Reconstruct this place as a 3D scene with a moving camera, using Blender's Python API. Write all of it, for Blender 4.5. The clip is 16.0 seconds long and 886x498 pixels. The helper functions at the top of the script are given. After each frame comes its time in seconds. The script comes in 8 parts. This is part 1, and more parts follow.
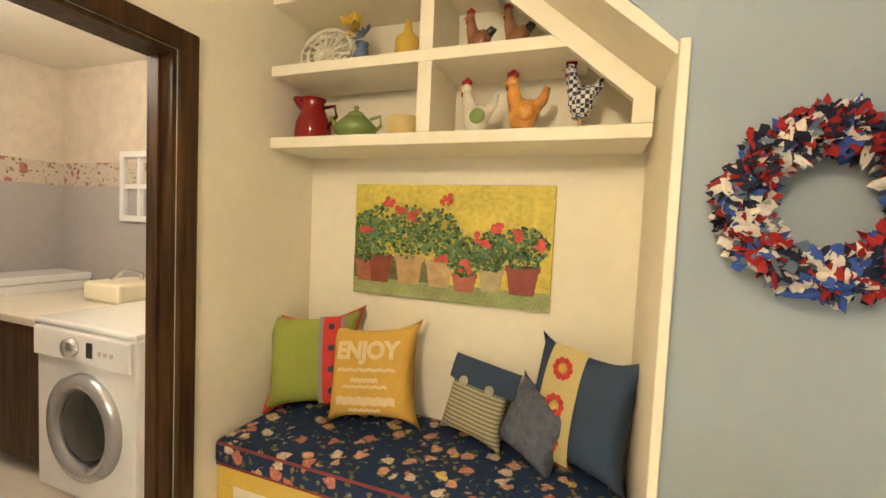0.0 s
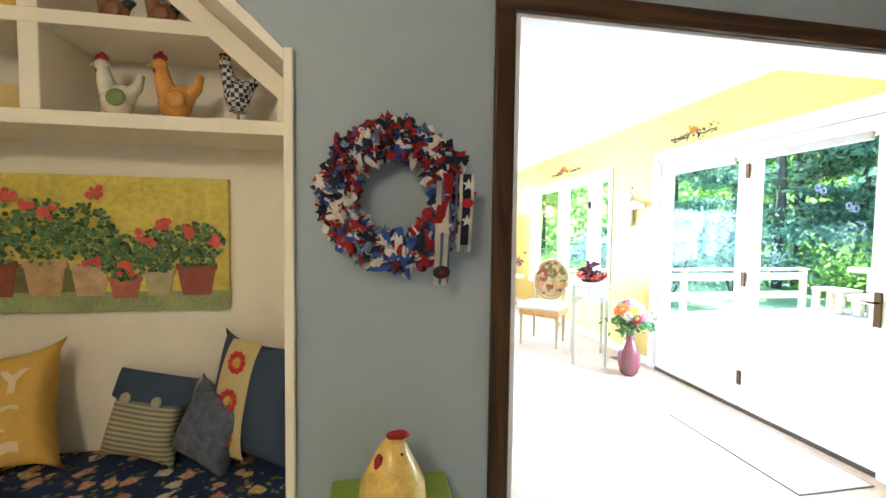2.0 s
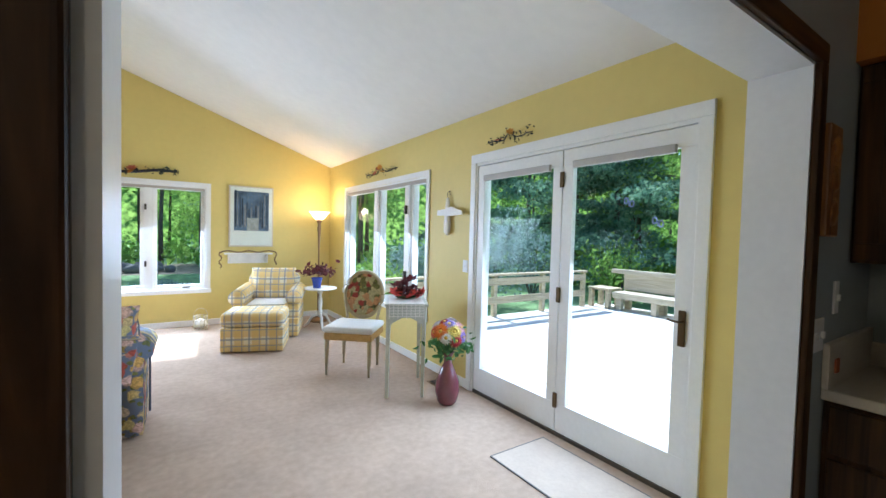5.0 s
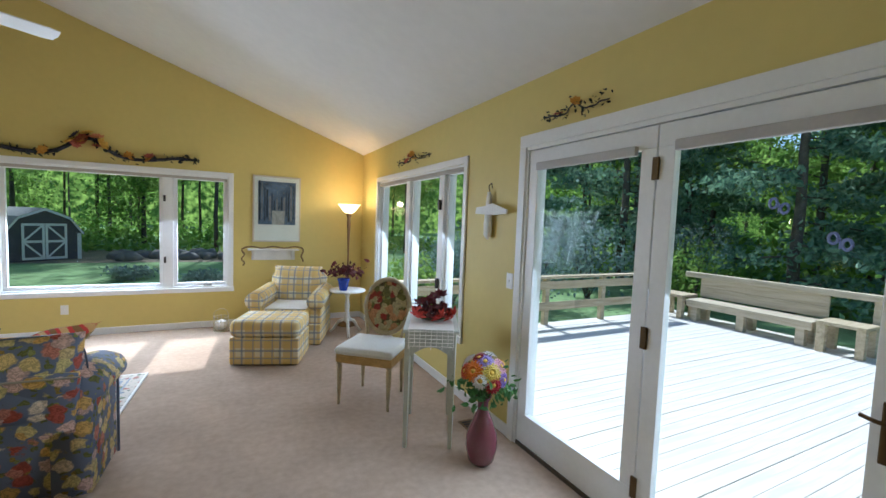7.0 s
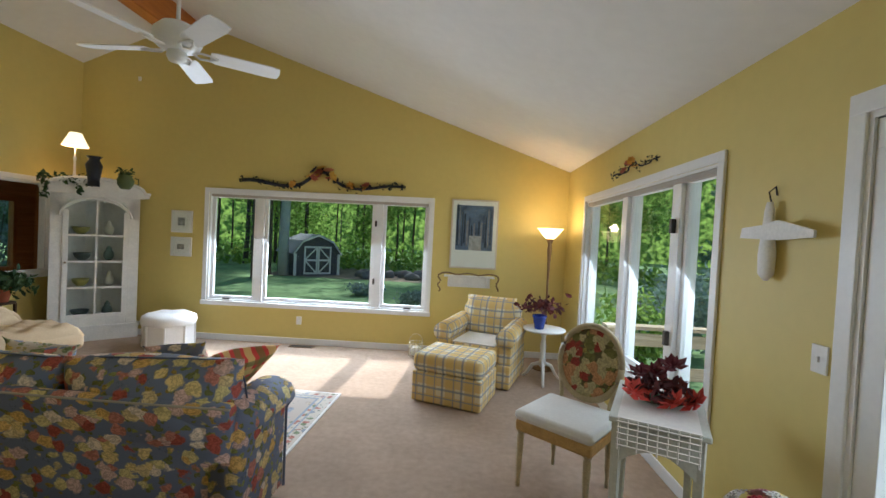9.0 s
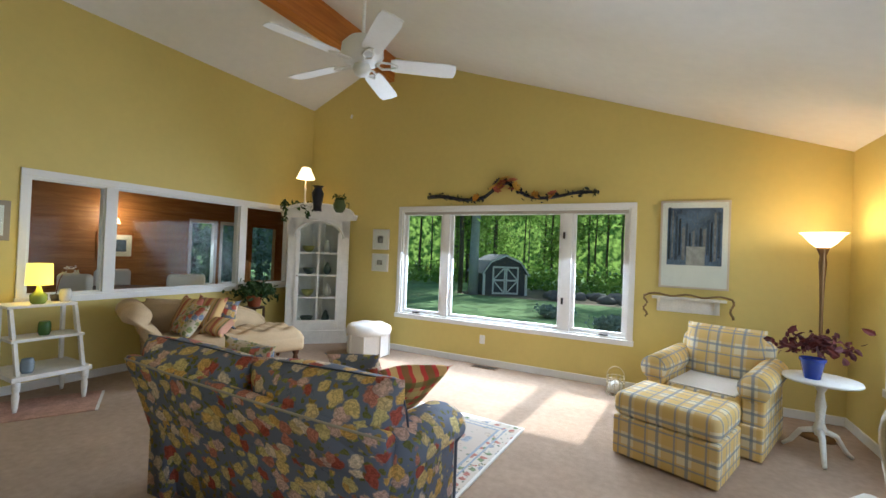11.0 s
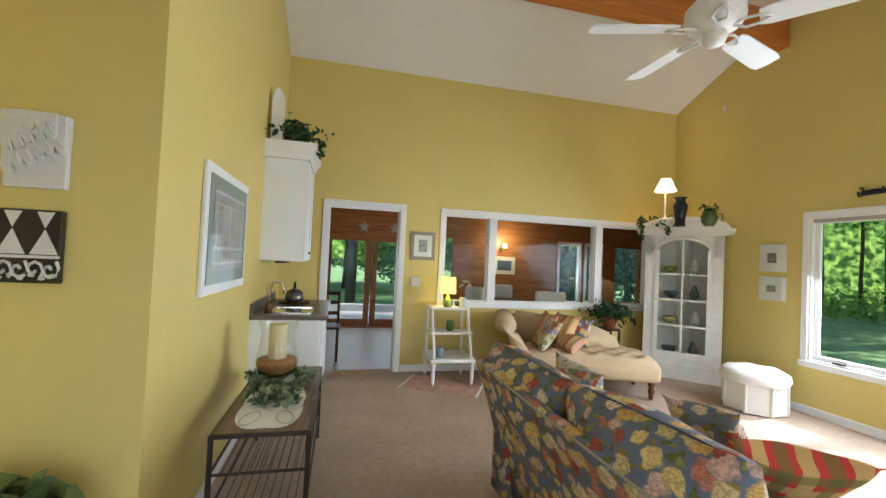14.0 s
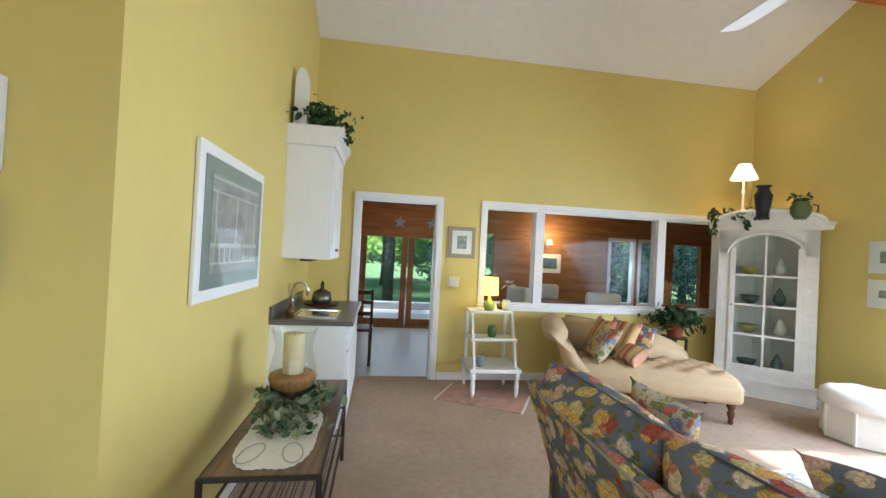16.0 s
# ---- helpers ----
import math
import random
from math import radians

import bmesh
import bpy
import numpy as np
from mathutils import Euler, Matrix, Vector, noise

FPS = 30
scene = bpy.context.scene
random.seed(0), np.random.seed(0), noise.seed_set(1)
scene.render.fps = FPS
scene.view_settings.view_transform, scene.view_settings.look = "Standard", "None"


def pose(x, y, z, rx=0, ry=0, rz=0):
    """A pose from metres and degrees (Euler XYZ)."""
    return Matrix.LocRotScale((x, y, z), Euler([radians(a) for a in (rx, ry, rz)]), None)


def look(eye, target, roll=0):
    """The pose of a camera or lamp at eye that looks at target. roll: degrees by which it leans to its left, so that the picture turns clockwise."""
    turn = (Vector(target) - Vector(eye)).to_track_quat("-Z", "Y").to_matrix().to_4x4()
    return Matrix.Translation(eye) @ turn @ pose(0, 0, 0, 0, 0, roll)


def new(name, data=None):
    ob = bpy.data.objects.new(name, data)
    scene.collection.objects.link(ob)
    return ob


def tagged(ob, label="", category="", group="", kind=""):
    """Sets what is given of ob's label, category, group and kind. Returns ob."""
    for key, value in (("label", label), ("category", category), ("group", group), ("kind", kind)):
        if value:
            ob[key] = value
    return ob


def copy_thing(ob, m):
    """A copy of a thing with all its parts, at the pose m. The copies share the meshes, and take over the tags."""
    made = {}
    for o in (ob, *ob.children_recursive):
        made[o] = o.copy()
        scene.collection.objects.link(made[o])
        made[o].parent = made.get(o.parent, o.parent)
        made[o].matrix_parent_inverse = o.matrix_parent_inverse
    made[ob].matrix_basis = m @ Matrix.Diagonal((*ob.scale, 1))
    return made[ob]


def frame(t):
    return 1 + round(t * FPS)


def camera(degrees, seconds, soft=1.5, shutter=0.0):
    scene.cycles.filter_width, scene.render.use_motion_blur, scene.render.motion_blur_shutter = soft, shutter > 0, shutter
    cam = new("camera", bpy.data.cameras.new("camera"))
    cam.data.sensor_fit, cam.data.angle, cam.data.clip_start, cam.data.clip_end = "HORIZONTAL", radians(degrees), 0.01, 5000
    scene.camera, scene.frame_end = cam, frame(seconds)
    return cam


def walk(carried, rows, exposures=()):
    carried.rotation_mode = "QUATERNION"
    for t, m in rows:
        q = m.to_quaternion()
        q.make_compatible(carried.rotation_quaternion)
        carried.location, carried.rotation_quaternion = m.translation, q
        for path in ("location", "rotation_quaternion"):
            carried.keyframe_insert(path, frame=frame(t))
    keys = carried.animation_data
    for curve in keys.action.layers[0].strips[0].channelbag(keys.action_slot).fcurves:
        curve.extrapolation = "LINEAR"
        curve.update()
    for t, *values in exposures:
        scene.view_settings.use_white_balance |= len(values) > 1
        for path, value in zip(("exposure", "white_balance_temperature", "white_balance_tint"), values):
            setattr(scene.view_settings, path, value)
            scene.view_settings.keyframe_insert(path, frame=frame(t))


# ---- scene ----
cam = camera(93.9, 16.0)
PATH = [
    (0, (1.345, 1.323, 1.389), (0.66, 3.199, 1.282), 2.6),
    (0.5, (1.442, 1.33, 1.4), (1.034, 3.285, 1.296), 1.3),
    (1, (1.548, 1.331, 1.398), (1.378, 3.322, 1.303), 1.2),
    (1.5, (1.635, 1.313, 1.395), (1.744, 3.308, 1.302), 1.0),
    (2, (1.734, 1.285, 1.386), (2.078, 3.253, 1.292), 0.7),
    (2.5, (1.804, 1.32, 1.382), (2.429, 3.217, 1.286), 1.0),
    (3, (1.88, 1.445, 1.389), (2.766, 3.236, 1.322), 1.1),
    (3.5, (1.943, 1.586, 1.38), (3.007, 3.279, 1.341), 1.1),
    (4, (2.023, 1.706, 1.378), (3.134, 3.368, 1.329), 1.3),
    (6.5, (2.6, 2.525, 1.565), (3.65, 4.223, 1.455), 1.8),
    (7, (2.756, 2.683, 1.566), (3.661, 4.461, 1.434), 2.2),
    (7.5, (2.855, 2.883, 1.544), (3.618, 4.727, 1.414), 2.4),
    (8, (2.917, 3.088, 1.555), (3.499, 4.999, 1.45), 2.8),
    (8.5, (2.967, 3.262, 1.551), (3.283, 5.235, 1.47), 2.7),
    (9, (3.079, 3.439, 1.556), (3.018, 5.437, 1.511), 2.9),
    (11.5, (2.972, 4.053, 1.441), (1.84, 5.701, 1.485), 2.4),
    (12, (2.963, 4.116, 1.443), (1.582, 5.562, 1.489), 2.6),
    (12.5, (2.944, 4.158, 1.452), (1.348, 5.363, 1.503), 2.5),
    (13, (2.954, 4.258, 1.448), (1.183, 5.185, 1.507), 2.5),
    (13.5, (2.938, 4.289, 1.438), (1.054, 4.958, 1.501), 2.5),
    (14, (2.945, 4.321, 1.434), (1.003, 4.795, 1.483), 2.7),
    (14.5, (2.959, 4.347, 1.43), (0.993, 4.712, 1.451), 2.9),
    (15, (2.931, 4.36, 1.425), (0.956, 4.676, 1.424), 3.1),
    (15.5, (2.751, 4.397, 1.44), (0.772, 4.688, 1.438), 3.5),
    (16, (2.474, 4.405, 1.45), (0.496, 4.699, 1.472), 2.9),
]
# ---- exposure and light ----
EXPO = [(0, 3.78, 5650, 10), (0.5, 3.85, 5350, 10), (1.0, 3.85, 5250, 10), (1.5, 3.4, 5150, 10), (2.0, 2.95, 5050, 10), (2.5, 2.4, 5000, 10), (3.0, 1.8, 5000, 10), (4.0, 1.4, 5050, 10),
        (6.3, 0.33, 5150, 10), (9.0, 0.05, 5650, 10), (11.5, 0.33, 5650, 10), (12.5, 0.45, 5850, 10), (14.0, 0.72, 5850, 10), (16.0, 0.95, 5500, 10)]
walk(cam, [(t, look(eye, target, roll)) for t, eye, target, roll in PATH], EXPO)

world = bpy.data.worlds.new("sky")
scene.world = world
world.use_nodes = True
_nt = world.node_tree
_sky = _nt.nodes.new("ShaderNodeTexSky")
_sky.sky_type = "NISHITA"
_sky.sun_disc = False
_sky.sun_elevation = radians(47)
_sky.sun_rotation = radians(4)
_bg = _nt.nodes["Background"]
_nt.links.new(_sky.outputs[0], _bg.inputs[0])
_bg.inputs[1].default_value = 0.15

sun = new("sun", bpy.data.lights.new("sun", "SUN"))
sun.data.energy, sun.data.angle, sun.data.color = 5.0, radians(1.2), (1.0, 0.94, 0.84)
sun.matrix_world = look((0, 0, 0), (-0.05, -math.cos(radians(47)), -math.sin(radians(47))))


def area_lamp(name, eye, target, sx, sy, power, color, spread=180):
    ob = new(name, bpy.data.lights.new(name, "AREA"))
    ob.data.shape, ob.data.size, ob.data.size_y, ob.data.energy, ob.data.color = "RECTANGLE", sx, sy, power, color
    ob.data.spread = radians(spread)
    ob.matrix_world = look(eye, target)
    return ob


def point_lamp(name, where, power, color, radius=0.05):
    ob = new(name, bpy.data.lights.new(name, "POINT"))
    ob.data.energy, ob.data.color, ob.data.shadow_soft_size = power, color, radius
    ob.location = where
    return ob


SKYC = (0.86, 0.93, 1.0)
area_lamp("daylight_north", (1.16, 9.24, 1.30), (1.16, 7.4, 0.0), 3.0, 1.40, 120, SKYC, 165)
area_lamp("daylight_east", (4.70, 7.09, 1.30), (2.8, 7.09, 0.0), 2.35, 1.40, 24, SKYC)
area_lamp("daylight_doors", (4.70, 4.05, 1.15), (3.5, 4.05, 0.0), 1.75, 1.80, 22, SKYC, 120)
WARM = (1.0, 0.72, 0.42)
# the kitchen lamp is out of view; this bulb is placed to light the nook
point_lamp("kitchen_bulb", (0.95, 0.35, 2.2), 7.4, (1.0, 0.75, 0.45), 0.14)
# no fixture is seen in the laundry; this light is added to brighten it
point_lamp("laundry_bulb", (-1.1, 2.0, 2.2), 3.2, (1.0, 0.78, 0.52), 0.10)
point_lamp("torchiere_bulb", (4.25, 8.65, 1.80), 8, WARM, 0.05)
point_lamp("cabinet_lamp_bulb", (-1.82, 8.52, 2.60), 4, WARM, 0.04)
point_lamp("step_lamp_bulb", (-1.93, 5.63, 1.13), 1.5, (1.0, 0.85, 0.45), 0.04)
area_lamp("daylight_dining", (-5.40, 4.9, 1.0), (-3.0, 4.9, 0.0), 1.6, 1.5, 8, SKYC)
area_lamp("daylight_dining_north", (-5.40, 10.1, 1.3), (-4.2, 9.6, 0.3), 1.9, 1.1, 16, SKYC)
point_lamp("dining_bulb", (-5.10, 7.70, 1.87), 14, WARM, 0.06)


# ---- materials ----
def mat(name, color, rough=0.6, metal=0.0, var=0.06, scale=6.0, bump=0.0, bscale=60.0, spec=0.4):
    """A plain finish with two scales of tone variation and a fine relief."""
    m = bpy.data.materials.new(name)
    m.use_nodes = True
    t = m.node_tree
    b = t.nodes["Principled BSDF"]
    b.inputs["Roughness"].default_value, b.inputs["Metallic"].default_value = rough, metal
    b.inputs["Specular IOR Level"].default_value = spec
    co = t.nodes.new("ShaderNodeTexCoord")
    n1, n2 = t.nodes.new("ShaderNodeTexNoise"), t.nodes.new("ShaderNodeTexNoise")
    n1.inputs["Scale"].default_value, n2.inputs["Scale"].default_value = scale, scale * 9
    n1.inputs["Detail"].default_value = n2.inputs["Detail"].default_value = 4
    add = t.nodes.new("ShaderNodeMath")
    add.operation = "ADD"
    ramp = t.nodes.new("ShaderNodeMapRange")
    ramp.inputs["From Min"].default_value, ramp.inputs["From Max"].default_value = 0.7, 1.3
    ramp.inputs["To Min"].default_value, ramp.inputs["To Max"].default_value = 1 - var, 1 + var
    mix = t.nodes.new("ShaderNodeVectorMath")
    mix.operation = "SCALE"
    mix.inputs[0].default_value = color[:3]
    for n in (n1, n2):
        t.links.new(co.outputs["Object"], n.inputs["Vector"])
    t.links.new(n1.outputs["Fac"], add.inputs[0])
    t.links.new(n2.outputs["Fac"], add.inputs[1])
    t.links.new(add.outputs[0], ramp.inputs["Value"])
    t.links.new(ramp.outputs[0], mix.inputs["Scale"])
    t.links.new(mix.outputs[0], b.inputs["Base Color"])
    if bump:
        nb, bp = t.nodes.new("ShaderNodeTexNoise"), t.nodes.new("ShaderNodeBump")
        nb.inputs["Scale"].default_value, nb.inputs["Detail"].default_value = bscale, 3
        bp.inputs["Strength"].default_value, bp.inputs["Distance"].default_value = bump, 0.004
        t.links.new(co.outputs["Object"], nb.inputs["Vector"])
        t.links.new(nb.outputs["Fac"], bp.inputs["Height"])
        t.links.new(bp.outputs[0], b.inputs["Normal"])
    return m


def wood(name, dark, light, rough=0.35, axis=2, scale=3.0):
    m = bpy.data.materials.new(name)
    m.use_nodes = True
    t = m.node_tree
    b = t.nodes["Principled BSDF"]
    b.inputs["Roughness"].default_value = rough
    co, mp, nz, rp = (t.nodes.new("ShaderNode" + k) for k in ("TexCoord", "Mapping", "TexNoise", "ValToRGB"))
    s = [scale * 9, scale * 9, scale * 9]
    s[axis] = scale * 0.6
    mp.inputs["Scale"].default_value = s
    nz.inputs["Scale"].default_value, nz.inputs["Detail"].default_value, nz.inputs["Distortion"].default_value = 1.0, 6, 1.2
    rp.color_ramp.elements[0].position, rp.color_ramp.elements[1].position = 0.35, 0.68
    rp.color_ramp.elements[0].color, rp.color_ramp.elements[1].color = (*dark, 1), (*light, 1)
    bp = t.nodes.new("ShaderNodeBump")
    bp.inputs["Strength"].default_value, bp.inputs["Distance"].default_value = 0.25, 0.002
    t.links.new(co.outputs["Object"], mp.inputs[0])
    t.links.new(mp.outputs[0], nz.inputs["Vector"])
    t.links.new(nz.outputs["Fac"], rp.inputs[0])
    t.links.new(rp.outputs[0], b.inputs["Base Color"])
    t.links.new(nz.outputs["Fac"], bp.inputs["Height"])
    t.links.new(bp.outputs[0], b.inputs["Normal"])
    return m


def floral(name, ground, scale, flowers, size=0.42, leaf=(0.16, 0.20, 0.07), rough=0.8):
    """Printed cloth: irregular blossoms and leaf sprigs on a plain ground."""
    m = bpy.data.materials.new(name)
    m.use_nodes = True
    t = m.node_tree
    b = t.nodes["Principled BSDF"]
    b.inputs["Roughness"].default_value, b.inputs["Specular IOR Level"].default_value = rough, 0.2
    co = t.nodes.new("ShaderNodeTexCoord")
    warp = t.nodes.new("ShaderNodeTexNoise")
    warp.inputs["Scale"].default_value, warp.inputs["Detail"].default_value = scale * 1.7, 4
    sc, ad = t.nodes.new("ShaderNodeVectorMath"), t.nodes.new("ShaderNodeVectorMath")
    sc.operation, ad.operation = "SCALE", "ADD"
    sc.inputs["Scale"].default_value = 0.8 / scale
    t.links.new(co.outputs["Object"], warp.inputs["Vector"])
    t.links.new(warp.outputs["Color"], sc.inputs[0])
    t.links.new(co.outputs["Object"], ad.inputs[0])
    t.links.new(sc.outputs[0], ad.inputs[1])

    def layer(below, vscale, limit, colors):
        vo, rp, lt, mx = (t.nodes.new("ShaderNode" + k) for k in ("TexVoronoi", "ValToRGB", "MapRange", "Mix"))
        vo.inputs["Scale"].default_value = vscale
        t.links.new(ad.outputs[0], vo.inputs["Vector"])
        rp.color_ramp.interpolation = "CONSTANT"
        els = rp.color_ramp.elements
        els[0].color = (*colors[0], 1)
        els[1].position, els[1].color = 1 / len(colors), (*colors[1 % len(colors)], 1)
        for k in range(2, len(colors)):
            e = els.new(k / len(colors))
            e.color = (*colors[k], 1)
        sep = t.nodes.new("ShaderNodeSeparateColor")
        t.links.new(vo.outputs["Color"], sep.inputs[0])
        t.links.new(sep.outputs[0], rp.inputs[0])
        lt.inputs["From Min"].default_value, lt.inputs["From Max"].default_value = limit, limit - 0.08
        t.links.new(vo.outputs["Distance"], lt.inputs["Value"])
        petal = t.nodes.new("ShaderNodeTexNoise")
        petal.inputs["Scale"].default_value, petal.inputs["Detail"].default_value = vscale * 3.2, 3
        t.links.new(ad.outputs[0], petal.inputs["Vector"])
        pm, ps = t.nodes.new("ShaderNodeMapRange"), t.nodes.new("ShaderNodeVectorMath")
        ps.operation = "SCALE"
        pm.inputs["From Min"].default_value, pm.inputs["From Max"].default_value = -1.0, 1.0
        pm.inputs["To Min"].default_value, pm.inputs["To Max"].default_value = 0.68, 1.15
        curl, fold, ring = t.nodes.new("ShaderNodeMath"), t.nodes.new("ShaderNodeMath"), t.nodes.new("ShaderNodeMath")
        curl.operation, fold.operation, ring.operation = "MULTIPLY", "MULTIPLY_ADD", "SINE"
        curl.inputs[1].default_value, fold.inputs[1].default_value = 24.0, 15.0
        t.links.new(petal.outputs["Fac"], curl.inputs[0])
        t.links.new(vo.outputs["Distance"], fold.inputs[0])
        t.links.new(curl.outputs[0], fold.inputs[2])
        t.links.new(fold.outputs[0], ring.inputs[0])
        t.links.new(ring.outputs[0], pm.inputs["Value"])
        t.links.new(rp.outputs[0], ps.inputs[0])
        t.links.new(pm.outputs[0], ps.inputs["Scale"])
        mx.data_type = "RGBA"
        t.links.new(lt.outputs[0], mx.inputs[0])
        if isinstance(below, tuple):
            mx.inputs[6].default_value = (*below, 1)
        else:
            t.links.new(below, mx.inputs[6])
        t.links.new(ps.outputs[0], mx.inputs[7])
        return mx.outputs[2]

    c = layer(ground, scale * 1.9, size * 0.80, [leaf, tuple(v * 1.7 for v in leaf), ground, leaf, (leaf[0] * 1.9, leaf[1] * 1.3, leaf[2])])
    c = layer(c, scale, size, flowers)
    t.links.new(c, b.inputs["Base Color"])
    return m


def plaid(name, base, stripes, rough=0.85, axes=(0, 1, 2)):
    """Woven checks in all three directions. stripes: (period, width, offset, colour)."""
    m = bpy.data.materials.new(name)
    m.use_nodes = True
    t = m.node_tree
    b = t.nodes["Principled BSDF"]
    b.inputs["Roughness"].default_value, b.inputs["Specular IOR Level"].default_value = rough, 0.2
    co, sx = t.nodes.new("ShaderNodeTexCoord"), t.nodes.new("ShaderNodeSeparateXYZ")
    sn = t.nodes.new("ShaderNodeSeparateXYZ")
    t.links.new(co.outputs["Normal"], sn.inputs[0])
    masks = []
    for ax in range(3):
        ab, ls = t.nodes.new("ShaderNodeMath"), t.nodes.new("ShaderNodeMath")
        ab.operation, ls.operation, ls.inputs[1].default_value = "ABSOLUTE", "LESS_THAN", 0.72
        t.links.new(sn.outputs[ax], ab.inputs[0])
        t.links.new(ab.outputs[0], ls.inputs[0])
        masks.append(ls.outputs[0])
    t.links.new(co.outputs["Object"], sx.inputs[0])
    prev = None
    for period, width, offset, color in stripes:
        for ax in axes:
            md, lt, mx = t.nodes.new("ShaderNodeMath"), t.nodes.new("ShaderNodeMath"), t.nodes.new("ShaderNodeMix")
            sh = t.nodes.new("ShaderNodeMath")
            sh.operation, md.operation, lt.operation = "ADD", "FLOORED_MODULO", "LESS_THAN"
            sh.inputs[1].default_value = offset + 10 * period
            md.inputs[1].default_value, lt.inputs[1].default_value = period, width
            t.links.new(sx.outputs[ax], sh.inputs[0])
            t.links.new(sh.outputs[0], md.inputs[0])
            t.links.new(md.outputs[0], lt.inputs[0])
            half, face = t.nodes.new("ShaderNodeMath"), t.nodes.new("ShaderNodeMath")
            half.operation = face.operation = "MULTIPLY"
            half.inputs[1].default_value = 0.70
            t.links.new(lt.outputs[0], face.inputs[0])
            t.links.new(masks[ax], face.inputs[1])
            t.links.new(face.outputs[0], half.inputs[0])
            mx.data_type = "RGBA"
            t.links.new(half.outputs[0], mx.inputs[0])
            if prev is None:
                mx.inputs[6].default_value = (*base, 1)
            else:
                t.links.new(prev, mx.inputs[6])
            mx.inputs[7].default_value = (*color, 1)
            prev = mx.outputs[2]
    t.links.new(prev, b.inputs["Base Color"])
    return m


def glass(name, tint=(0.97, 0.99, 0.98), rough=0.0, edge=0.2, front=0.006):
    """Thin clear glazing: it lets light straight through and mirrors a little, more at a slant."""
    m = bpy.data.materials.new(name)
    m.use_nodes = True
    t = m.node_tree
    tr, mx, lw, gl = (t.nodes.new("ShaderNode" + k) for k in ("BsdfTransparent", "MixShader", "LayerWeight", "BsdfGlossy"))
    pw, sc = t.nodes.new("ShaderNodeMath"), t.nodes.new("ShaderNodeMath")
    tr.inputs[0].default_value = (*tint, 1)
    gl.inputs["Roughness"].default_value = rough
    pw.operation, sc.operation = "POWER", "MULTIPLY_ADD"
    pw.inputs[1].default_value, sc.inputs[1].default_value, sc.inputs[2].default_value = 4.0, edge, front
    t.links.new(lw.outputs["Facing"], pw.inputs[0])
    t.links.new(pw.outputs[0], sc.inputs[0])
    t.links.new(sc.outputs[0], mx.inputs[0])
    t.links.new(tr.outputs[0], mx.inputs[1])
    t.links.new(gl.outputs[0], mx.inputs[2])
    t.links.new(mx.outputs[0], t.nodes["Material Output"].inputs[0])
    return m


def glow(name, color, strength):
    m = bpy.data.materials.new(name)
    m.use_nodes = True
    b = m.node_tree.nodes["Principled BSDF"]
    b.inputs["Base Color"].default_value = (*color, 1)
    b.inputs["Emission Color"].default_value = (*color, 1)
    b.inputs["Emission Strength"].default_value = strength
    return m


def leafy(name, c1, c2, through_=0.35):
    """Leaves that let light through, each clump in its own tone."""
    m = bpy.data.materials.new(name)
    m.use_nodes = True
    t = m.node_tree
    b = t.nodes["Principled BSDF"]
    b.inputs["Roughness"].default_value, b.inputs["Specular IOR Level"].default_value = 0.6, 0.25
    ge, rp, tl, mx = (t.nodes.new("ShaderNode" + k) for k in ("NewGeometry", "ValToRGB", "BsdfTranslucent", "MixShader"))
    rp.color_ramp.elements[0].color, rp.color_ramp.elements[1].color = (*c1, 1), (*c2, 1)
    t.links.new(ge.outputs["Random Per Island"], rp.inputs[0])
    t.links.new(rp.outputs[0], b.inputs["Base Color"])
    t.links.new(rp.outputs[0], tl.inputs[0])
    mx.inputs[0].default_value = through_
    t.links.new(b.outputs[0], mx.inputs[1])
    t.links.new(tl.outputs[0], mx.inputs[2])
    t.links.new(mx.outputs[0], t.nodes["Material Output"].inputs[0])
    return m


YELLOW = mat("yellow_wall_paint", (0.665, 0.54, 0.175), 0.55, var=0.025, scale=1.5, bump=0.08, bscale=140)
BLUE = mat("grey_blue_wall_paint", (0.34, 0.385, 0.405), 0.5, var=0.03, scale=1.5, bump=0.06, bscale=140)
CREAM = mat("cream_paint", (0.84, 0.775, 0.59), 0.5, var=0.03, scale=2, bump=0.05, bscale=120)
WHITE = mat("white_trim_paint", (0.80, 0.80, 0.79), 0.4, var=0.03, scale=4)
CEIL = mat("white_ceiling_paint", (0.78, 0.76, 0.74), 0.8, var=0.03, scale=1.2, bump=0.3, bscale=220)
KCEIL = mat("kitchen_ceiling_paint", (0.74, 0.70, 0.60), 0.8, var=0.03, scale=1.2, bump=0.3, bscale=220)
ORANGE = mat("orange_soffit_paint", (0.55, 0.20, 0.018), 0.6, var=0.04, scale=2)
CARPET = mat("beige_carpet", (0.42, 0.312, 0.23), 0.95, var=0.13, scale=2.2, bump=0.9, bscale=320, spec=0.1)
TILE = mat("pale_floor_tile", (0.60, 0.55, 0.47), 0.35, var=0.06, scale=3)
OAK = wood("dark_oak", (0.024, 0.011, 0.004), (0.092, 0.043, 0.013), 0.45)
OAKX = wood("dark_oak_across", (0.024, 0.011, 0.004), (0.092, 0.043, 0.013), 0.45, axis=0)
for m_ in (OAK, OAKX):
    m_.node_tree.nodes["Principled BSDF"].inputs["Specular IOR Level"].default_value = 0.25
PINE = wood("orange_pine", (0.40, 0.125, 0.018), (0.58, 0.21, 0.035), 0.4, axis=1, scale=1.4)
PINEZ = wood("orange_pine_upright", (0.22, 0.075, 0.02), (0.42, 0.17, 0.045), 0.4, axis=2)
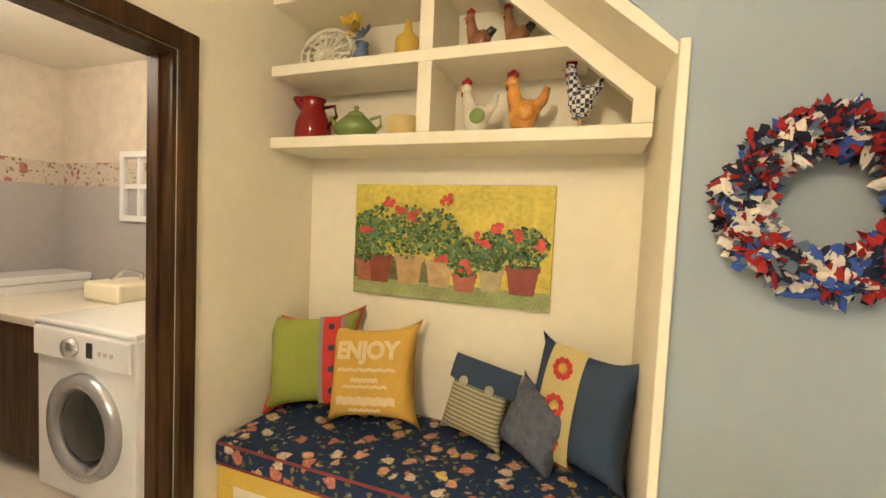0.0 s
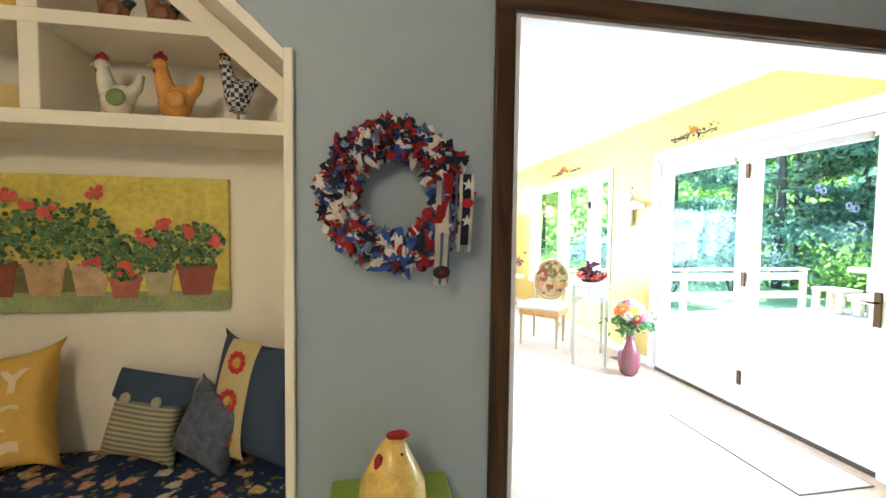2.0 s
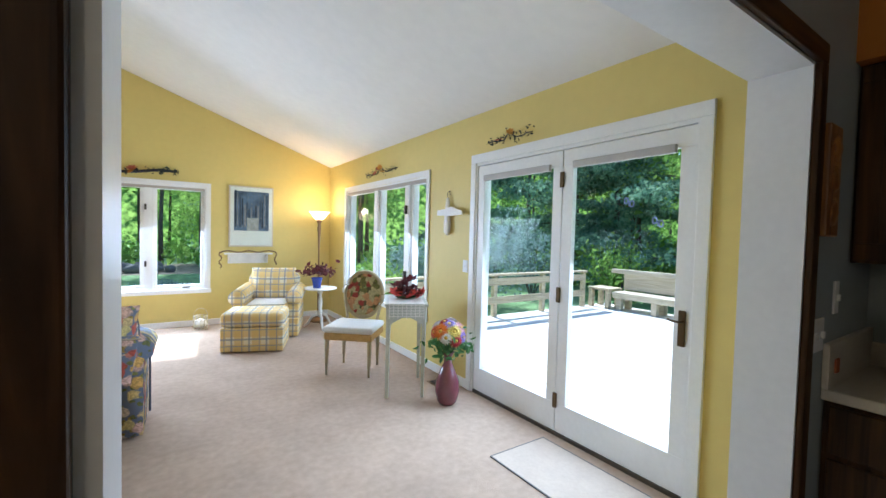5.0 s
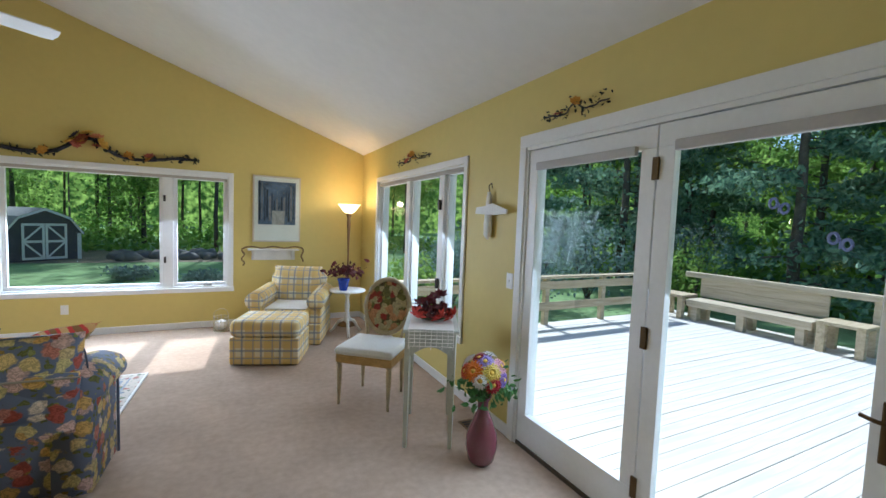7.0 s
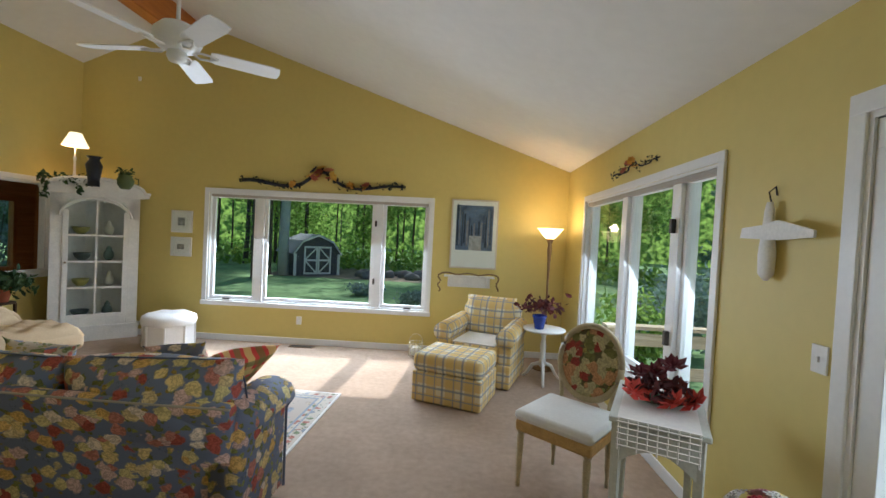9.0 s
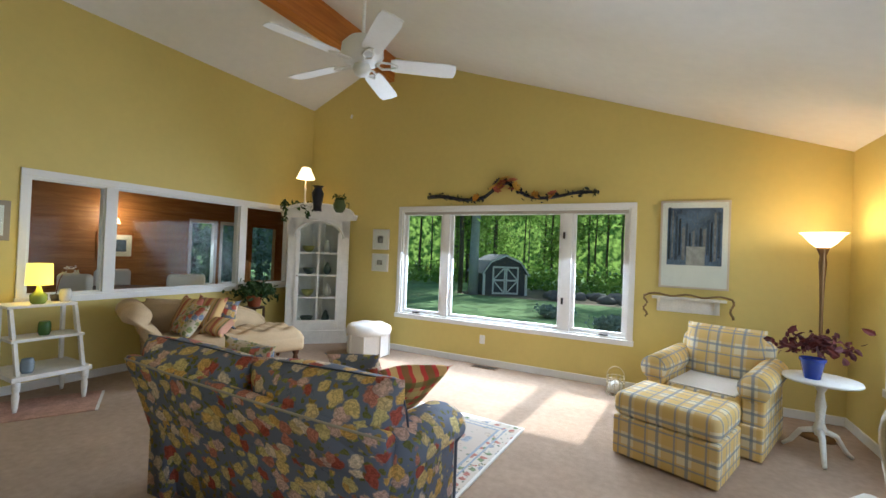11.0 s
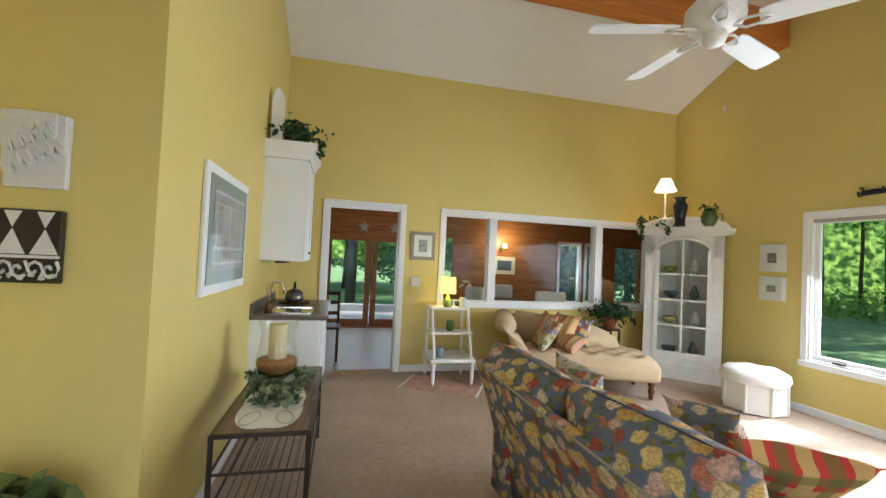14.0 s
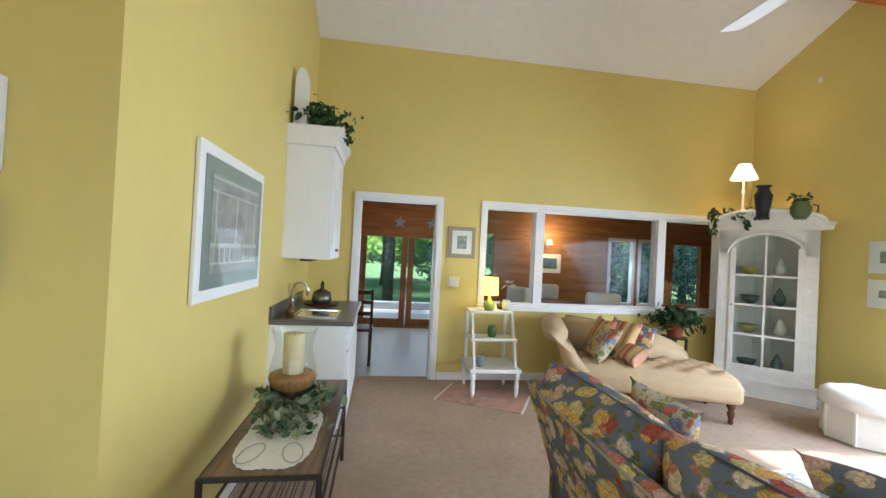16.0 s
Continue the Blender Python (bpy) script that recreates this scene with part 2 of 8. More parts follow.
BRASS = mat("brass", (0.60, 0.42, 0.16), 0.3, 1.0)
DARKMETAL = mat("dark_iron", (0.06, 0.05, 0.045), 0.45, 0.8)
CHROME = mat("chrome", (0.75, 0.75, 0.76), 0.15, 1.0)
BLACK = mat("black_plastic", (0.012, 0.012, 0.013), 0.3)
GLASS = glass("window_glass")


# ---- building helpers ----
def part(name, bm, material, parent=None, label="", smooth=False):
    me = bpy.data.meshes.new(name)
    bm.normal_update()
    bm.to_mesh(me)
    bm.free()
    me.materials.append(material)
    if smooth:
        me.polygons.foreach_set("use_smooth", [True] * len(me.polygons))
    ob = new(name, me)
    ob.parent = parent
    if label:
        tagged(ob, label)
    return ob


def thing(name, label, category, where=(0, 0, 0), turn=0.0, group="", kind=""):
    ob = new(name)
    ob.empty_display_size = 0.1
    ob.matrix_world = pose(*where, 0, 0, turn)
    return tagged(ob, label, category, group, kind)


def bx(bm, x0, x1, y0, y1, z0, z1, bev=0.0, seg=2):
    m = Matrix.Translation(((x0 + x1) / 2, (y0 + y1) / 2, (z0 + z1) / 2)) @ Matrix.Diagonal((x1 - x0, y1 - y0, z1 - z0, 1))
    vs = bmesh.ops.create_cube(bm, size=1, matrix=m)["verts"]
    if bev:
        es = list({e for v in vs for e in v.link_edges})
        bmesh.ops.bevel(bm, geom=es, offset=bev, segments=seg, affect="EDGES", profile=0.5)
    return vs


def box(x0, x1, y0, y1, z0, z1, bev=0.0, seg=2):
    bm = bmesh.new()
    bx(bm, x0, x1, y0, y1, z0, z1, bev, seg)
    return bm


def tube(bm, pts, r, n=8, r1=None, caps=True):
    pts = [Vector(p) for p in pts]
    rings = []
    up = Vector((0.31, 0.17, 0.93))
    for i, p in enumerate(pts):
        d = (pts[min(i + 1, len(pts) - 1)] - pts[max(i - 1, 0)]).normalized()
        a = d.cross(up)
        if a.length < 0.05:
            a = d.cross(Vector((1, 0, 0)))
        a.normalize()
        b = d.cross(a)
        rr = r if r1 is None else r + (r1 - r) * i / max(1, len(pts) - 1)
        rings.append([bm.verts.new(p + rr * (math.cos(k * 2 * math.pi / n) * a + math.sin(k * 2 * math.pi / n) * b)) for k in range(n)])
    for i in range(len(rings) - 1):
        for k in range(n):
            bm.faces.new((rings[i][k], rings[i][(k + 1) % n], rings[i + 1][(k + 1) % n], rings[i + 1][k]))
    if caps:
        bm.faces.new(rings[0][::-1])
        bm.faces.new(rings[-1])
    return bm


def lathe(bm, prof, n=24, c=(0, 0), cap=True):
    rings = []
    for r, z in prof:
        rings.append([bm.verts.new((c[0] + r * math.cos(k * 2 * math.pi / n), c[1] + r * math.sin(k * 2 * math.pi / n), z)) for k in range(n)])
    for i in range(len(rings) - 1):
        for k in range(n):
            bm.faces.new((rings[i][k], rings[i][(k + 1) % n], rings[i + 1][(k + 1) % n], rings[i + 1][k]))
    if cap:
        bm.faces.new(rings[0][::-1])
        bm.faces.new(rings[-1])
    return bm


def prism(bm, pts, axis, a, b):
    """A flat outline pulled along an axis: pts are (u, v) in the two other axes, in their order."""
    def at(u, v, w):
        return {"x": (w, u, v), "y": (u, w, v), "z": (u, v, w)}[axis]
    lo, hi = [bm.verts.new(at(u, v, a)) for u, v in pts], [bm.verts.new(at(u, v, b)) for u, v in pts]
    n = len(pts)
    fs = [bm.faces.new(lo), bm.faces.new(hi)]
    for k in range(n):
        fs.append(bm.faces.new((lo[k], lo[(k + 1) % n], hi[(k + 1) % n], hi[k])))
    bmesh.ops.recalc_face_normals(bm, faces=fs)
    return bm


def pillow(bm, w, h, d, m=None, n=14, pinch=0.28, sag=0.0):
    """A stuffed cushion standing in x-z, w wide, h high, d thick, with drawn-out corners."""
    m = m or Matrix.Identity(4)
    grid = {}
    for side in (1, -1):
        for i in range(n + 1):
            for j in range(n + 1):
                u, v = 2 * i / n - 1, 2 * j / n - 1
                if side == -1 and (i in (0, n) or j in (0, n)):
                    grid[side, i, j] = grid[1, i, j]
                    continue
                k = 1 - pinch * ((1 - abs(u) ** 2) * (abs(v) ** 6))
                l = 1 - pinch * ((1 - abs(v) ** 2) * (abs(u) ** 6))
                t = ((1 - abs(u) ** 2.6) * (1 - abs(v) ** 2.6)) ** 0.55
                x, z = u * l * w / 2, v * k * h / 2
                y = side * t * d / 2 * (1 + 0.06 * math.sin(5 * u + 3 * v))
                z -= sag * (1 - u * u) * max(0, v) * h
                grid[side, i, j] = bm.verts.new(m @ Vector((x, y, z + h / 2)))
    for side in (1, -1):
        for i in range(n):
            for j in range(n):
                q = [grid[side, i, j], grid[side, i + 1, j], grid[side, i + 1, j + 1], grid[side, i, j + 1]]
                if len(set(q)) == 4:
                    try:
                        bm.faces.new(q if side == -1 else q[::-1])
                    except ValueError:
                        pass
    return bm


def blob(bm, c, r, seed=0, rough=0.15, sub=2):
    vs = bmesh.ops.create_icosphere(bm, subdivisions=sub, radius=1)["verts"]
    for v in vs:
        k = 1 + rough * noise.noise(v.co * 1.9 + Vector((seed * 3.1, seed, 0)))
        v.co = Vector((c[0] + v.co.x * r[0] * k, c[1] + v.co.y * r[1] * k, c[2] + v.co.z * r[2] * k))
    return bm


def quads(name, centres, size, material, parent, label="", rng=None, flat=0.0, bend=0.25):
    """Many small bent leaves as one mesh."""
    rng = rng or random.Random(5)
    vs, fs = [], []
    for c in centres:
        s = size * rng.uniform(0.6, 1.3)
        a = Vector((rng.gauss(0, 1), rng.gauss(0, 1), rng.gauss(0, 1) * (1 - flat))).normalized()
        b = a.cross(Vector((rng.gauss(0, 1), rng.gauss(0, 1), rng.gauss(0, 1)))).normalized()
        nrm = a.cross(b) * bend * s
        c = Vector(c)
        k = len(vs)
        vs += [c - a * s, c - a * s * 0.45 - b * s * 0.5 + nrm * 0.8, c + a * s * 0.35 - b * s * 0.42 + nrm, c + a * s, c + a * s * 0.35 + b * s * 0.42 + nrm, c - a * s * 0.45 + b * s * 0.5 + nrm * 0.8]
        fs += [(k, k + 1, k + 2, k + 3), (k, k + 3, k + 4, k + 5)]
    me = bpy.data.meshes.new(name)
    me.from_pydata(vs, [], fs)
    me.materials.append(material)
    ob = new(name, me)
    ob.parent = parent
    if name == "leaf_spray":
        tagged(ob, label or "small leaves", kind="stuff")
    elif label:
        tagged(ob, label)
    return ob


def panel_wall(name, u, v, holes, axis, a, b, material, label):
    """A wall with rectangular holes (u0, u1, v0, v1), u along the floor and v up."""
    us = sorted({u[0], u[1], *[h[0] for h in holes], *[h[1] for h in holes]})
    vs = sorted({v[0], v[1], *[h[2] for h in holes], *[h[3] for h in holes]})
    bm = bmesh.new()
    for i in range(len(us) - 1):
        j = 0
        while j < len(vs) - 1:
            cu = (us[i] + us[i + 1]) / 2
            def solid(k):
                cv = (vs[k] + vs[k + 1]) / 2
                return not any(h[0] < cu < h[1] and h[2] < cv < h[3] for h in holes)
            if not solid(j):
                j += 1
                continue
            k = j
            while k < len(vs) - 1 and solid(k):
                k += 1
            if axis == "y":
                bx(bm, us[i], us[i + 1], a, b, vs[j], vs[k])
            else:
                bx(bm, a, b, us[i], us[i + 1], vs[j], vs[k])
            j = k
    bmesh.ops.remove_doubles(bm, verts=bm.verts[:], dist=0.0001)
    ob = part(name, bm, material)
    return tagged(ob, label, "wall", kind="structure")


def struct(ob, label, category):
    return tagged(ob, label, category, kind="structure")


# ---- the sunroom shell ----
XW, XE, YN, YS = -2.25, 4.575, 9.12, 3.615
RIDGE_X, RIDGE_Z, EAVE_Z, WEST_Z = -0.72, 4.42, 2.55, 3.76

wn = panel_wall("wall_north", (-2.40, 4.725), (-0.35, 2.5), [(-0.38, 2.70, 0.55, 2.055)], "y", YN, YN + 0.15, YELLOW, "yellow painted gable wall with a wide window")
bm = bmesh.new()
bm.from_mesh(wn.data)
prism(bm, [(-2.40, 2.5), (4.725, 2.5), (4.725, 2.52), (RIDGE_X, RIDGE_Z + 0.03), (-2.40, WEST_Z - 0.03)], "y", YN, YN + 0.15)
bm.to_mesh(wn.data)
bm.free()
panel_wall("wall_east", (2.5, YN), (-0.35, 2.62), [(3.10, 5.01, -0.02, 2.10), (5.88, 8.30, 0.55, 2.08)], "x", XE, XE + 0.15, YELLOW, "yellow painted wall with glass doors and a window")
panel_wall("wall_west", (3.465, YN), (0, 3.95), [(4.15, 5.02, 0, 2.03), (5.60, 8.72, 0.88, 2.03)], "x", XW - 0.15, XW, YELLOW, "yellow painted wall with a doorway and inner windows")
panel_wall("wall_south", (-2.25, 1.12), (0, 4.5), [], "y", YS - 0.15, YS, YELLOW, "plain yellow painted wall behind the wet bar")
panel_wall("wall_corner", (3.07, YS - 0.15), (0, 4.2), [], "x", 0.97, 1.12, YELLOW, "short yellow wall return with two plaques")
panel_wall("wall_nook_back", (0.97, 1.62), (0, 4.2), [], "y", 3.052, 3.07, YELLOW, "yellow back of the bench nook")
panel_wall("wall_nook_side", (2.64, 3.052), (0, 3.9), [], "x", 1.535, 1.62, YELLOW, "yellow side of the bench nook")

bm = bmesh.new()
prism(bm, [(-2.40, WEST_Z - 0.05), (RIDGE_X, RIDGE_Z), (4.9, EAVE_Z - 0.115), (4.9, EAVE_Z + 0.10), (RIDGE_X, RIDGE_Z + 0.2), (-2.40, WEST_Z + 0.15)], "y", 2.47, 9.6)
struct(part("ceiling", bm, CEIL), "white textured vaulted ceiling", "ceiling")
struct(part("floor", box(XW - 0.12, XE + 0.005, 2.47, YN + 0.01, -0.2, 0.0), CARPET), "beige wall-to-wall carpet", "floor")
bm = box(RIDGE_X - 0.085, RIDGE_X + 0.085, 2.64, YN, RIDGE_Z - 0.40, RIDGE_Z + 0.02, 0.006)
struct(part("ridge_beam", bm, PINE), "orange stained timber ridge beam with visible grain", "beam")

# baseboards
for nm, b in (("baseboard_north", (XW, XE, YN - 0.014, YN, 0, 0.085)), ("baseboard_west_1", (XW, XW + 0.014, 5.10, YN, 0, 0.085)),
              ("baseboard_east_1", (XE - 0.014, XE, 5.09, YN, 0, 0.085)), ("baseboard_south", (-0.75, 1.12, YS, YS + 0.014, 0, 0.085)),
              ("baseboard_corner", (1.12, 1.134, 3.07, YS, 0, 0.085)), ("baseboard_west_2", (XW, XW + 0.014, YS, 4.07, 0, 0.085))):
    struct(part(nm, box(*b, 0.004), WHITE), "white painted wooden baseboard", "baseboard")


def window_unit(name, axis, u0, u1, z0, z1, face, depth, mulls, material, label, casing=0.062, sash=0.045, sill=True, inward=1):
    """A trimmed window in a wall: casing, frame posts and a pane in each light. inward: the side of face on which the room lies."""
    w = struct(new(name), label, "window")
    s = -inward

    def b(ua, ub, da, db, za, zb, bev=0.004):
        da, db = sorted((face + s * da, face + s * db))
        return box(ua, ub, da, db, za, zb, bev) if axis == "y" else box(da, db, ua, ub, za, zb, bev)

    part("casing", b(u0 - casing, u1 + casing, -0.018, 0.0, z1, z1 + casing), WHITE, w)
    part("casing", b(u0 - casing, u0, -0.018, 0.0, z0, z1), WHITE, w)
    part("casing", b(u1, u1 + casing, -0.018, 0.0, z0, z1), WHITE, w)
    if sill:
        part("window_sill", b(u0 - casing - 0.01, u1 + casing + 0.01, -0.03, 0.0, z0 - casing, z0), WHITE, w)
    else:
        part("casing", b(u0 - casing, u1 + casing, -0.018, 0.0, z0 - casing, z0), WHITE, w)
    for za, zb in ((z0, z0 + 0.02), (z1 - 0.02, z1)):
        part("jamb", b(u0, u1, 0.002, depth, za, zb, 0), WHITE, w)
    for ua, ub in ((u0, u0 + 0.02), (u1 - 0.02, u1)):
        part("jamb", b(ua, ub, 0.002, depth, z0 + 0.02, z1 - 0.02, 0), WHITE, w)
    edges = [u0 + 0.02, *[x for m in mulls for x in (m - 0.055, m + 0.055)], u1 - 0.02]
    for m in mulls:
        part("mullion", b(m - 0.055, m + 0.055, 0.012, depth, z0 + 0.02, z1 - 0.02), WHITE, w)
    for k in range(0, len(edges), 2):
        ua, ub = edges[k], edges[k + 1]
        f = part("sash", b(ua, ub, 0.045, 0.085, z1 - 0.02 - sash, z1 - 0.02), WHITE, w)
        part("rail", b(ua, ub, 0.045, 0.085, z0 + 0.02, z0 + 0.02 + sash), WHITE, f)
        part("stile", b(ua, ua + sash, 0.045, 0.085, z0 + 0.02 + sash, z1 - 0.02 - sash), WHITE, f)
        part("stile", b(ub - sash, ub, 0.045, 0.085, z0 + 0.02 + sash, z1 - 0.02 - sash), WHITE, f)
        p = part("pane", b(ua + sash, ub - sash, 0.062, 0.068, z0 + 0.02 + sash, z1 - 0.02 - sash, 0), GLASS, f)
        p.visible_shadow = False
    return w, b


north_win, nb = window_unit("window_1", "y", -0.38, 2.70, 0.55, 2.055, YN, 0.15, [0.34, 2.0], WHITE, "wide white-framed picture window between two casements", inward=-1)
for u, z in ((1.965, 1.73), (1.965, 0.93)):
    part("latch", nb(u - 0.012, u + 0.012, -0.016, 0.012, z - 0.04, z + 0.04), DARKMETAL, north_win, "dark casement lock")
for u in (-0.1, 2.45):
    part("crank", nb(u - 0.05, u + 0.05, -0.012, 0.03, 0.575, 0.592), DARKMETAL, north_win)
part("roller_shade", nb(-0.36, 2.68, 0.01, 0.05, 2.0, 2.04), mat("shade_cloth", (0.42, 0.38, 0.33), 0.8), north_win, "rolled-up taupe shade")
east_win, eb = window_unit("window_2", "x", 5.88, 8.30, 0.55, 2.08, XE, 0.15, [6.36, 7.24], WHITE, "white-framed casement window beside the lamp", inward=-1)
for z in (1.73, 0.95):
    part("latch", eb(6.34, 6.375, -0.02, 0.012, z - 0.05, z + 0.05), DARKMETAL, east_win, "dark casement lock")
part("roller_shade", eb(5.90, 8.28, 0.01, 0.05, 2.02, 2.06), bpy.data.materials["shade_cloth"], east_win)
inner_win, wb = window_unit("window_3", "x", 5.60, 8.72, 0.88, 2.03, XW, 0.15, [6.275, 7.88], WHITE, "white-trimmed inner window to the dining room", sash=0.012, sill=True, inward=1)

# doorway trim in the west wall
wd = struct(new("door_1"), "white cased doorway to the dining room", "doorway")
for b_ in ((4.08, 4.15, 0, 2.03), (5.02, 5.09, 0, 2.03), (4.08, 5.09, 2.03, 2.10)):
    part("casing", box(XW, XW + 0.02, b_[0], b_[1], b_[2], b_[3], 0.004), WHITE, wd)
for b_ in ((4.15, 4.165, 0, 2.015), (5.005, 5.02, 0, 2.015), (4.15, 5.02, 2.015, 2.03)):
    part("jamb", box(XW - 0.15, XW, *b_), WHITE, wd)

# glass doors in the east wall
fd = struct(new("door_2"), "pair of white glazed patio doors", "door")
part("casing", box(XE - 0.022, XE, 3.03, 3.10, 0, 2.10, 0.004), WHITE, fd)
part("casing", box(XE - 0.022, XE, 5.01, 5.08, 0, 2.10, 0.004), WHITE, fd)
part("casing", box(XE - 0.022, XE, 3.03, 5.08, 2.10, 2.18, 0.004), WHITE, fd)
for y0, y1 in ((3.10, 3.115), (4.99, 5.01)):
    part("jamb", box(XE - 0.01, XE + 0.15, y0, y1, 0, 2.075), WHITE, fd)
part("head", box(XE - 0.01, XE + 0.15, 3.10, 5.01, 2.075, 2.10), WHITE, fd)
part("threshold", box(XE - 0.005, XE + 0.16, 3.10, 5.01, -0.02, 0.025, 0.004), mat("bronze_threshold", (0.10, 0.08, 0.06), 0.4, 0.7), fd, "dark metal threshold")
SHADEBOX = mat("shade_cassette", (0.46, 0.44, 0.42), 0.5)
for y0, y1, first in ((3.118, 4.018, True), (4.026, 4.988, False)):
    leaf = part("door_leaf", box(XE, XE + 0.045, y0, y1, 0.03, 0.24, 0.003), WHITE, fd)
    part("top_rail", box(XE, XE + 0.045, y0, y1, 1.96, 2.07, 0.003), WHITE, leaf)
    part("stile", box(XE, XE + 0.045, y0, y0 + 0.085, 0.24, 1.96, 0.003), WHITE, leaf)
    part("stile", box(XE, XE + 0.045, y1 - 0.085, y1, 0.24, 1.96, 0.003), WHITE, leaf)
    g = part("pane", box(XE + 0.018, XE + 0.026, y0 + 0.085, y1 - 0.085, 0.24, 1.96), GLASS, leaf)
    g.visible_shadow = False
    part("shade_cassette", box(XE - 0.03, XE + 0.0, y0 + 0.10, y1 - 0.10, 1.93, 1.98, 0.006), SHADEBOX, leaf, "grey pleated shade cassette")
solid_brass = mat("dark_aged_brass", (0.10, 0.065, 0.03), 0.4, 0.9)
for z in (1.86, 1.03, 0.26):
    part("hinge", box(XE - 0.014, XE, 4.005, 4.038, z - 0.055, z + 0.055, 0.003), solid_brass, fd, "aged brass hinge")
bm = box(XE - 0.012, XE, 3.135, 3.175, 0.86, 1.06, 0.005)
tube(bm, [(XE - 0.01, 3.155, 1.0), (XE - 0.045, 3.155, 1.0), (XE - 0.048, 3.18, 1.002), (XE - 0.045, 3.215, 1.008)], 0.007)
part("handle", bm, solid_brass, fd, "aged brass lever handle")

DECAL = mat("blue_film", (0.26, 0.33, 0.66), 0.3)
for y, z in ((3.512, 1.672), (3.325, 1.548)):
    dc = thing("window_decal", "small translucent blue butterfly sticker on the door glass", "sticker", (XE + 0.017, y, z), -90, "glass stickers")
    for sx_, sz_ in ((-0.019, 0.012), (0.019, -0.008)):
        bm = tube(bmesh.new(), [(sx_ + 0.013 * math.cos(a), -0.001, sz_ + 0.018 * math.sin(a)) for a in [math.tau * k / 18 for k in range(19)]], 0.006, 5)
        for v in bm.verts:
            v.co.y *= 0.15
        part("wing", bm, DECAL, dc, "", True)
    part("body", box(-0.003, 0.003, -0.002, 0, -0.024, 0.014, 0.001), DECAL, dc)

# ---- kitchen side ----
YK = 2.47
wk = panel_wall("wall_kitchen", (1.505, 4.75), (0, 2.44), [(2.145, 3.92, 0, 2.02)], "y", YK, YK + 0.17, BLUE, "grey-blue kitchen wall with a wide cased opening")
bm = bmesh.new()
prism(bm, [(1.505, 1.86), (1.505, 2.44), (0.92, 2.44)], "y", YK, YK + 0.17)
struct(part("wall_over_nook", bm, BLUE), "grey-blue sloping wall over the bench nook", "wall")
panel_wall("wall_over_opening", (1.535, 4.575), (2.44, 4.3), [], "y", YK, YK + 0.17, YELLOW, "yellow wall over the wide opening")
struct(part("wall_sunroom_side", box(3.92, 4.575, YK + 0.171, YK + 0.179, 0, 4.0), YELLOW), "yellow paint on the sunroom side", "wall")
struct(part("wall_opening_head", box(1.62, 4.575, YK + 0.171, YK + 0.179, 2.02, 4.3), YELLOW), "yellow paint over the opening", "wall")
struct(part("wall_opening_left", box(1.62, 2.145, YK + 0.171, YK + 0.179, 0, 2.02), YELLOW), "yellow paint beside the opening", "wall")
op = struct(new("door_3"), "wide cased opening with dark oak casing and white reveals", "doorway")
for b_, m_ in (((2.085, 2.145, 0, 2.02), OAK), ((3.92, 3.98, 0, 2.02), OAK)):
    part("casing", box(b_[0], b_[1], YK - 0.02, YK, b_[2], b_[3], 0.005), m_, op, "dark oak casing")
part("casing", box(2.085, 3.98, YK - 0.02, YK, 2.02, 2.085, 0.005), OAKX, op, "dark oak casing")
part("reveal", box(2.145, 2.165, YK, YK + 0.18, 0, 2.01), WHITE, op)
part("reveal", box(3.91, 3.92, YK, YK + 0.18, 0, 2.01), WHITE, op)
part("reveal", box(2.145, 3.92, YK, YK + 0.18, 2.01, 2.02), WHITE, op)
ld = struct(new("door_4"), "dark oak cased doorway to the laundry", "doorway")
part("casing", box(0.02, 0.038, 2.32, 2.39, 0, 2.0, 0.006), OAK, ld)
part("casing", box(0.02, 0.038, 1.40, 1.47, 0, 2.0, 0.006), OAK, ld)
part("casing", box(0.02, 0.038, 1.47, 2.32, 1.93, 2.0, 0.006), OAK, ld)
part("jamb", box(-0.10, 0.02, 2.305, 2.32, 0, 1.93), OAK, ld)
part("jamb", box(-0.10, 0.02, 1.47, 1.485, 0, 1.93), OAK, ld)
part("head", box(-0.10, 0.02, 1.485, 2.305, 1.915, 1.93), OAK, ld)
part("stop", box(-0.055, -0.03, 2.293, 2.305, 0, 1.915), OAK, ld)
struct(part("floor_kitchen", box(-0.04, 4.75, -1.8, 2.47, -0.2, 0.0), TILE), "pale vinyl kitchen floor", "floor")
struct(part("ceiling_kitchen", box(-0.10, 4.9, -1.8, 2.47, 2.44, 2.55), KCEIL), "cream textured kitchen ceiling", "ceiling")
panel_wall("wall_kitchen_south", (0.02, 4.75), (0, 2.44), [], "y", -1.95, -1.8, BLUE, "plain grey-blue kitchen wall")
panel_wall("wall_kitchen_east", (-1.95, 2.47), (0, 2.44), [], "x", 4.75, 4.9, BLUE, "grey-blue kitchen wall behind the cabinets")
# bench nook
panel_wall("wall_hall_west", (-1.95, 3.03), (0, 2.44), [(1.47, 2.32, 0, 1.93)], "x", -0.10, 0.02, CREAM, "cream hall wall with the laundry doorway")
panel_wall("wall_nook_rear", (0.02, 1.505), (0, 2.44), [], "y", 3.03, 3.051, CREAM, "cream back wall of the bench nook")
bm = box(1.505, 1.53, YK - 0.022, 3.03, 0, 1.86, 0.004)
struct(part("nook_panel", bm, CREAM), "cream painted end panel of the bench nook", "panel")
bm = bmesh.new()
prism(bm, [(1.505, 1.83), (0.80, 2.44), (0.83, 2.46), (1.505, 1.87)], "y", YK + 0.002, 3.03)
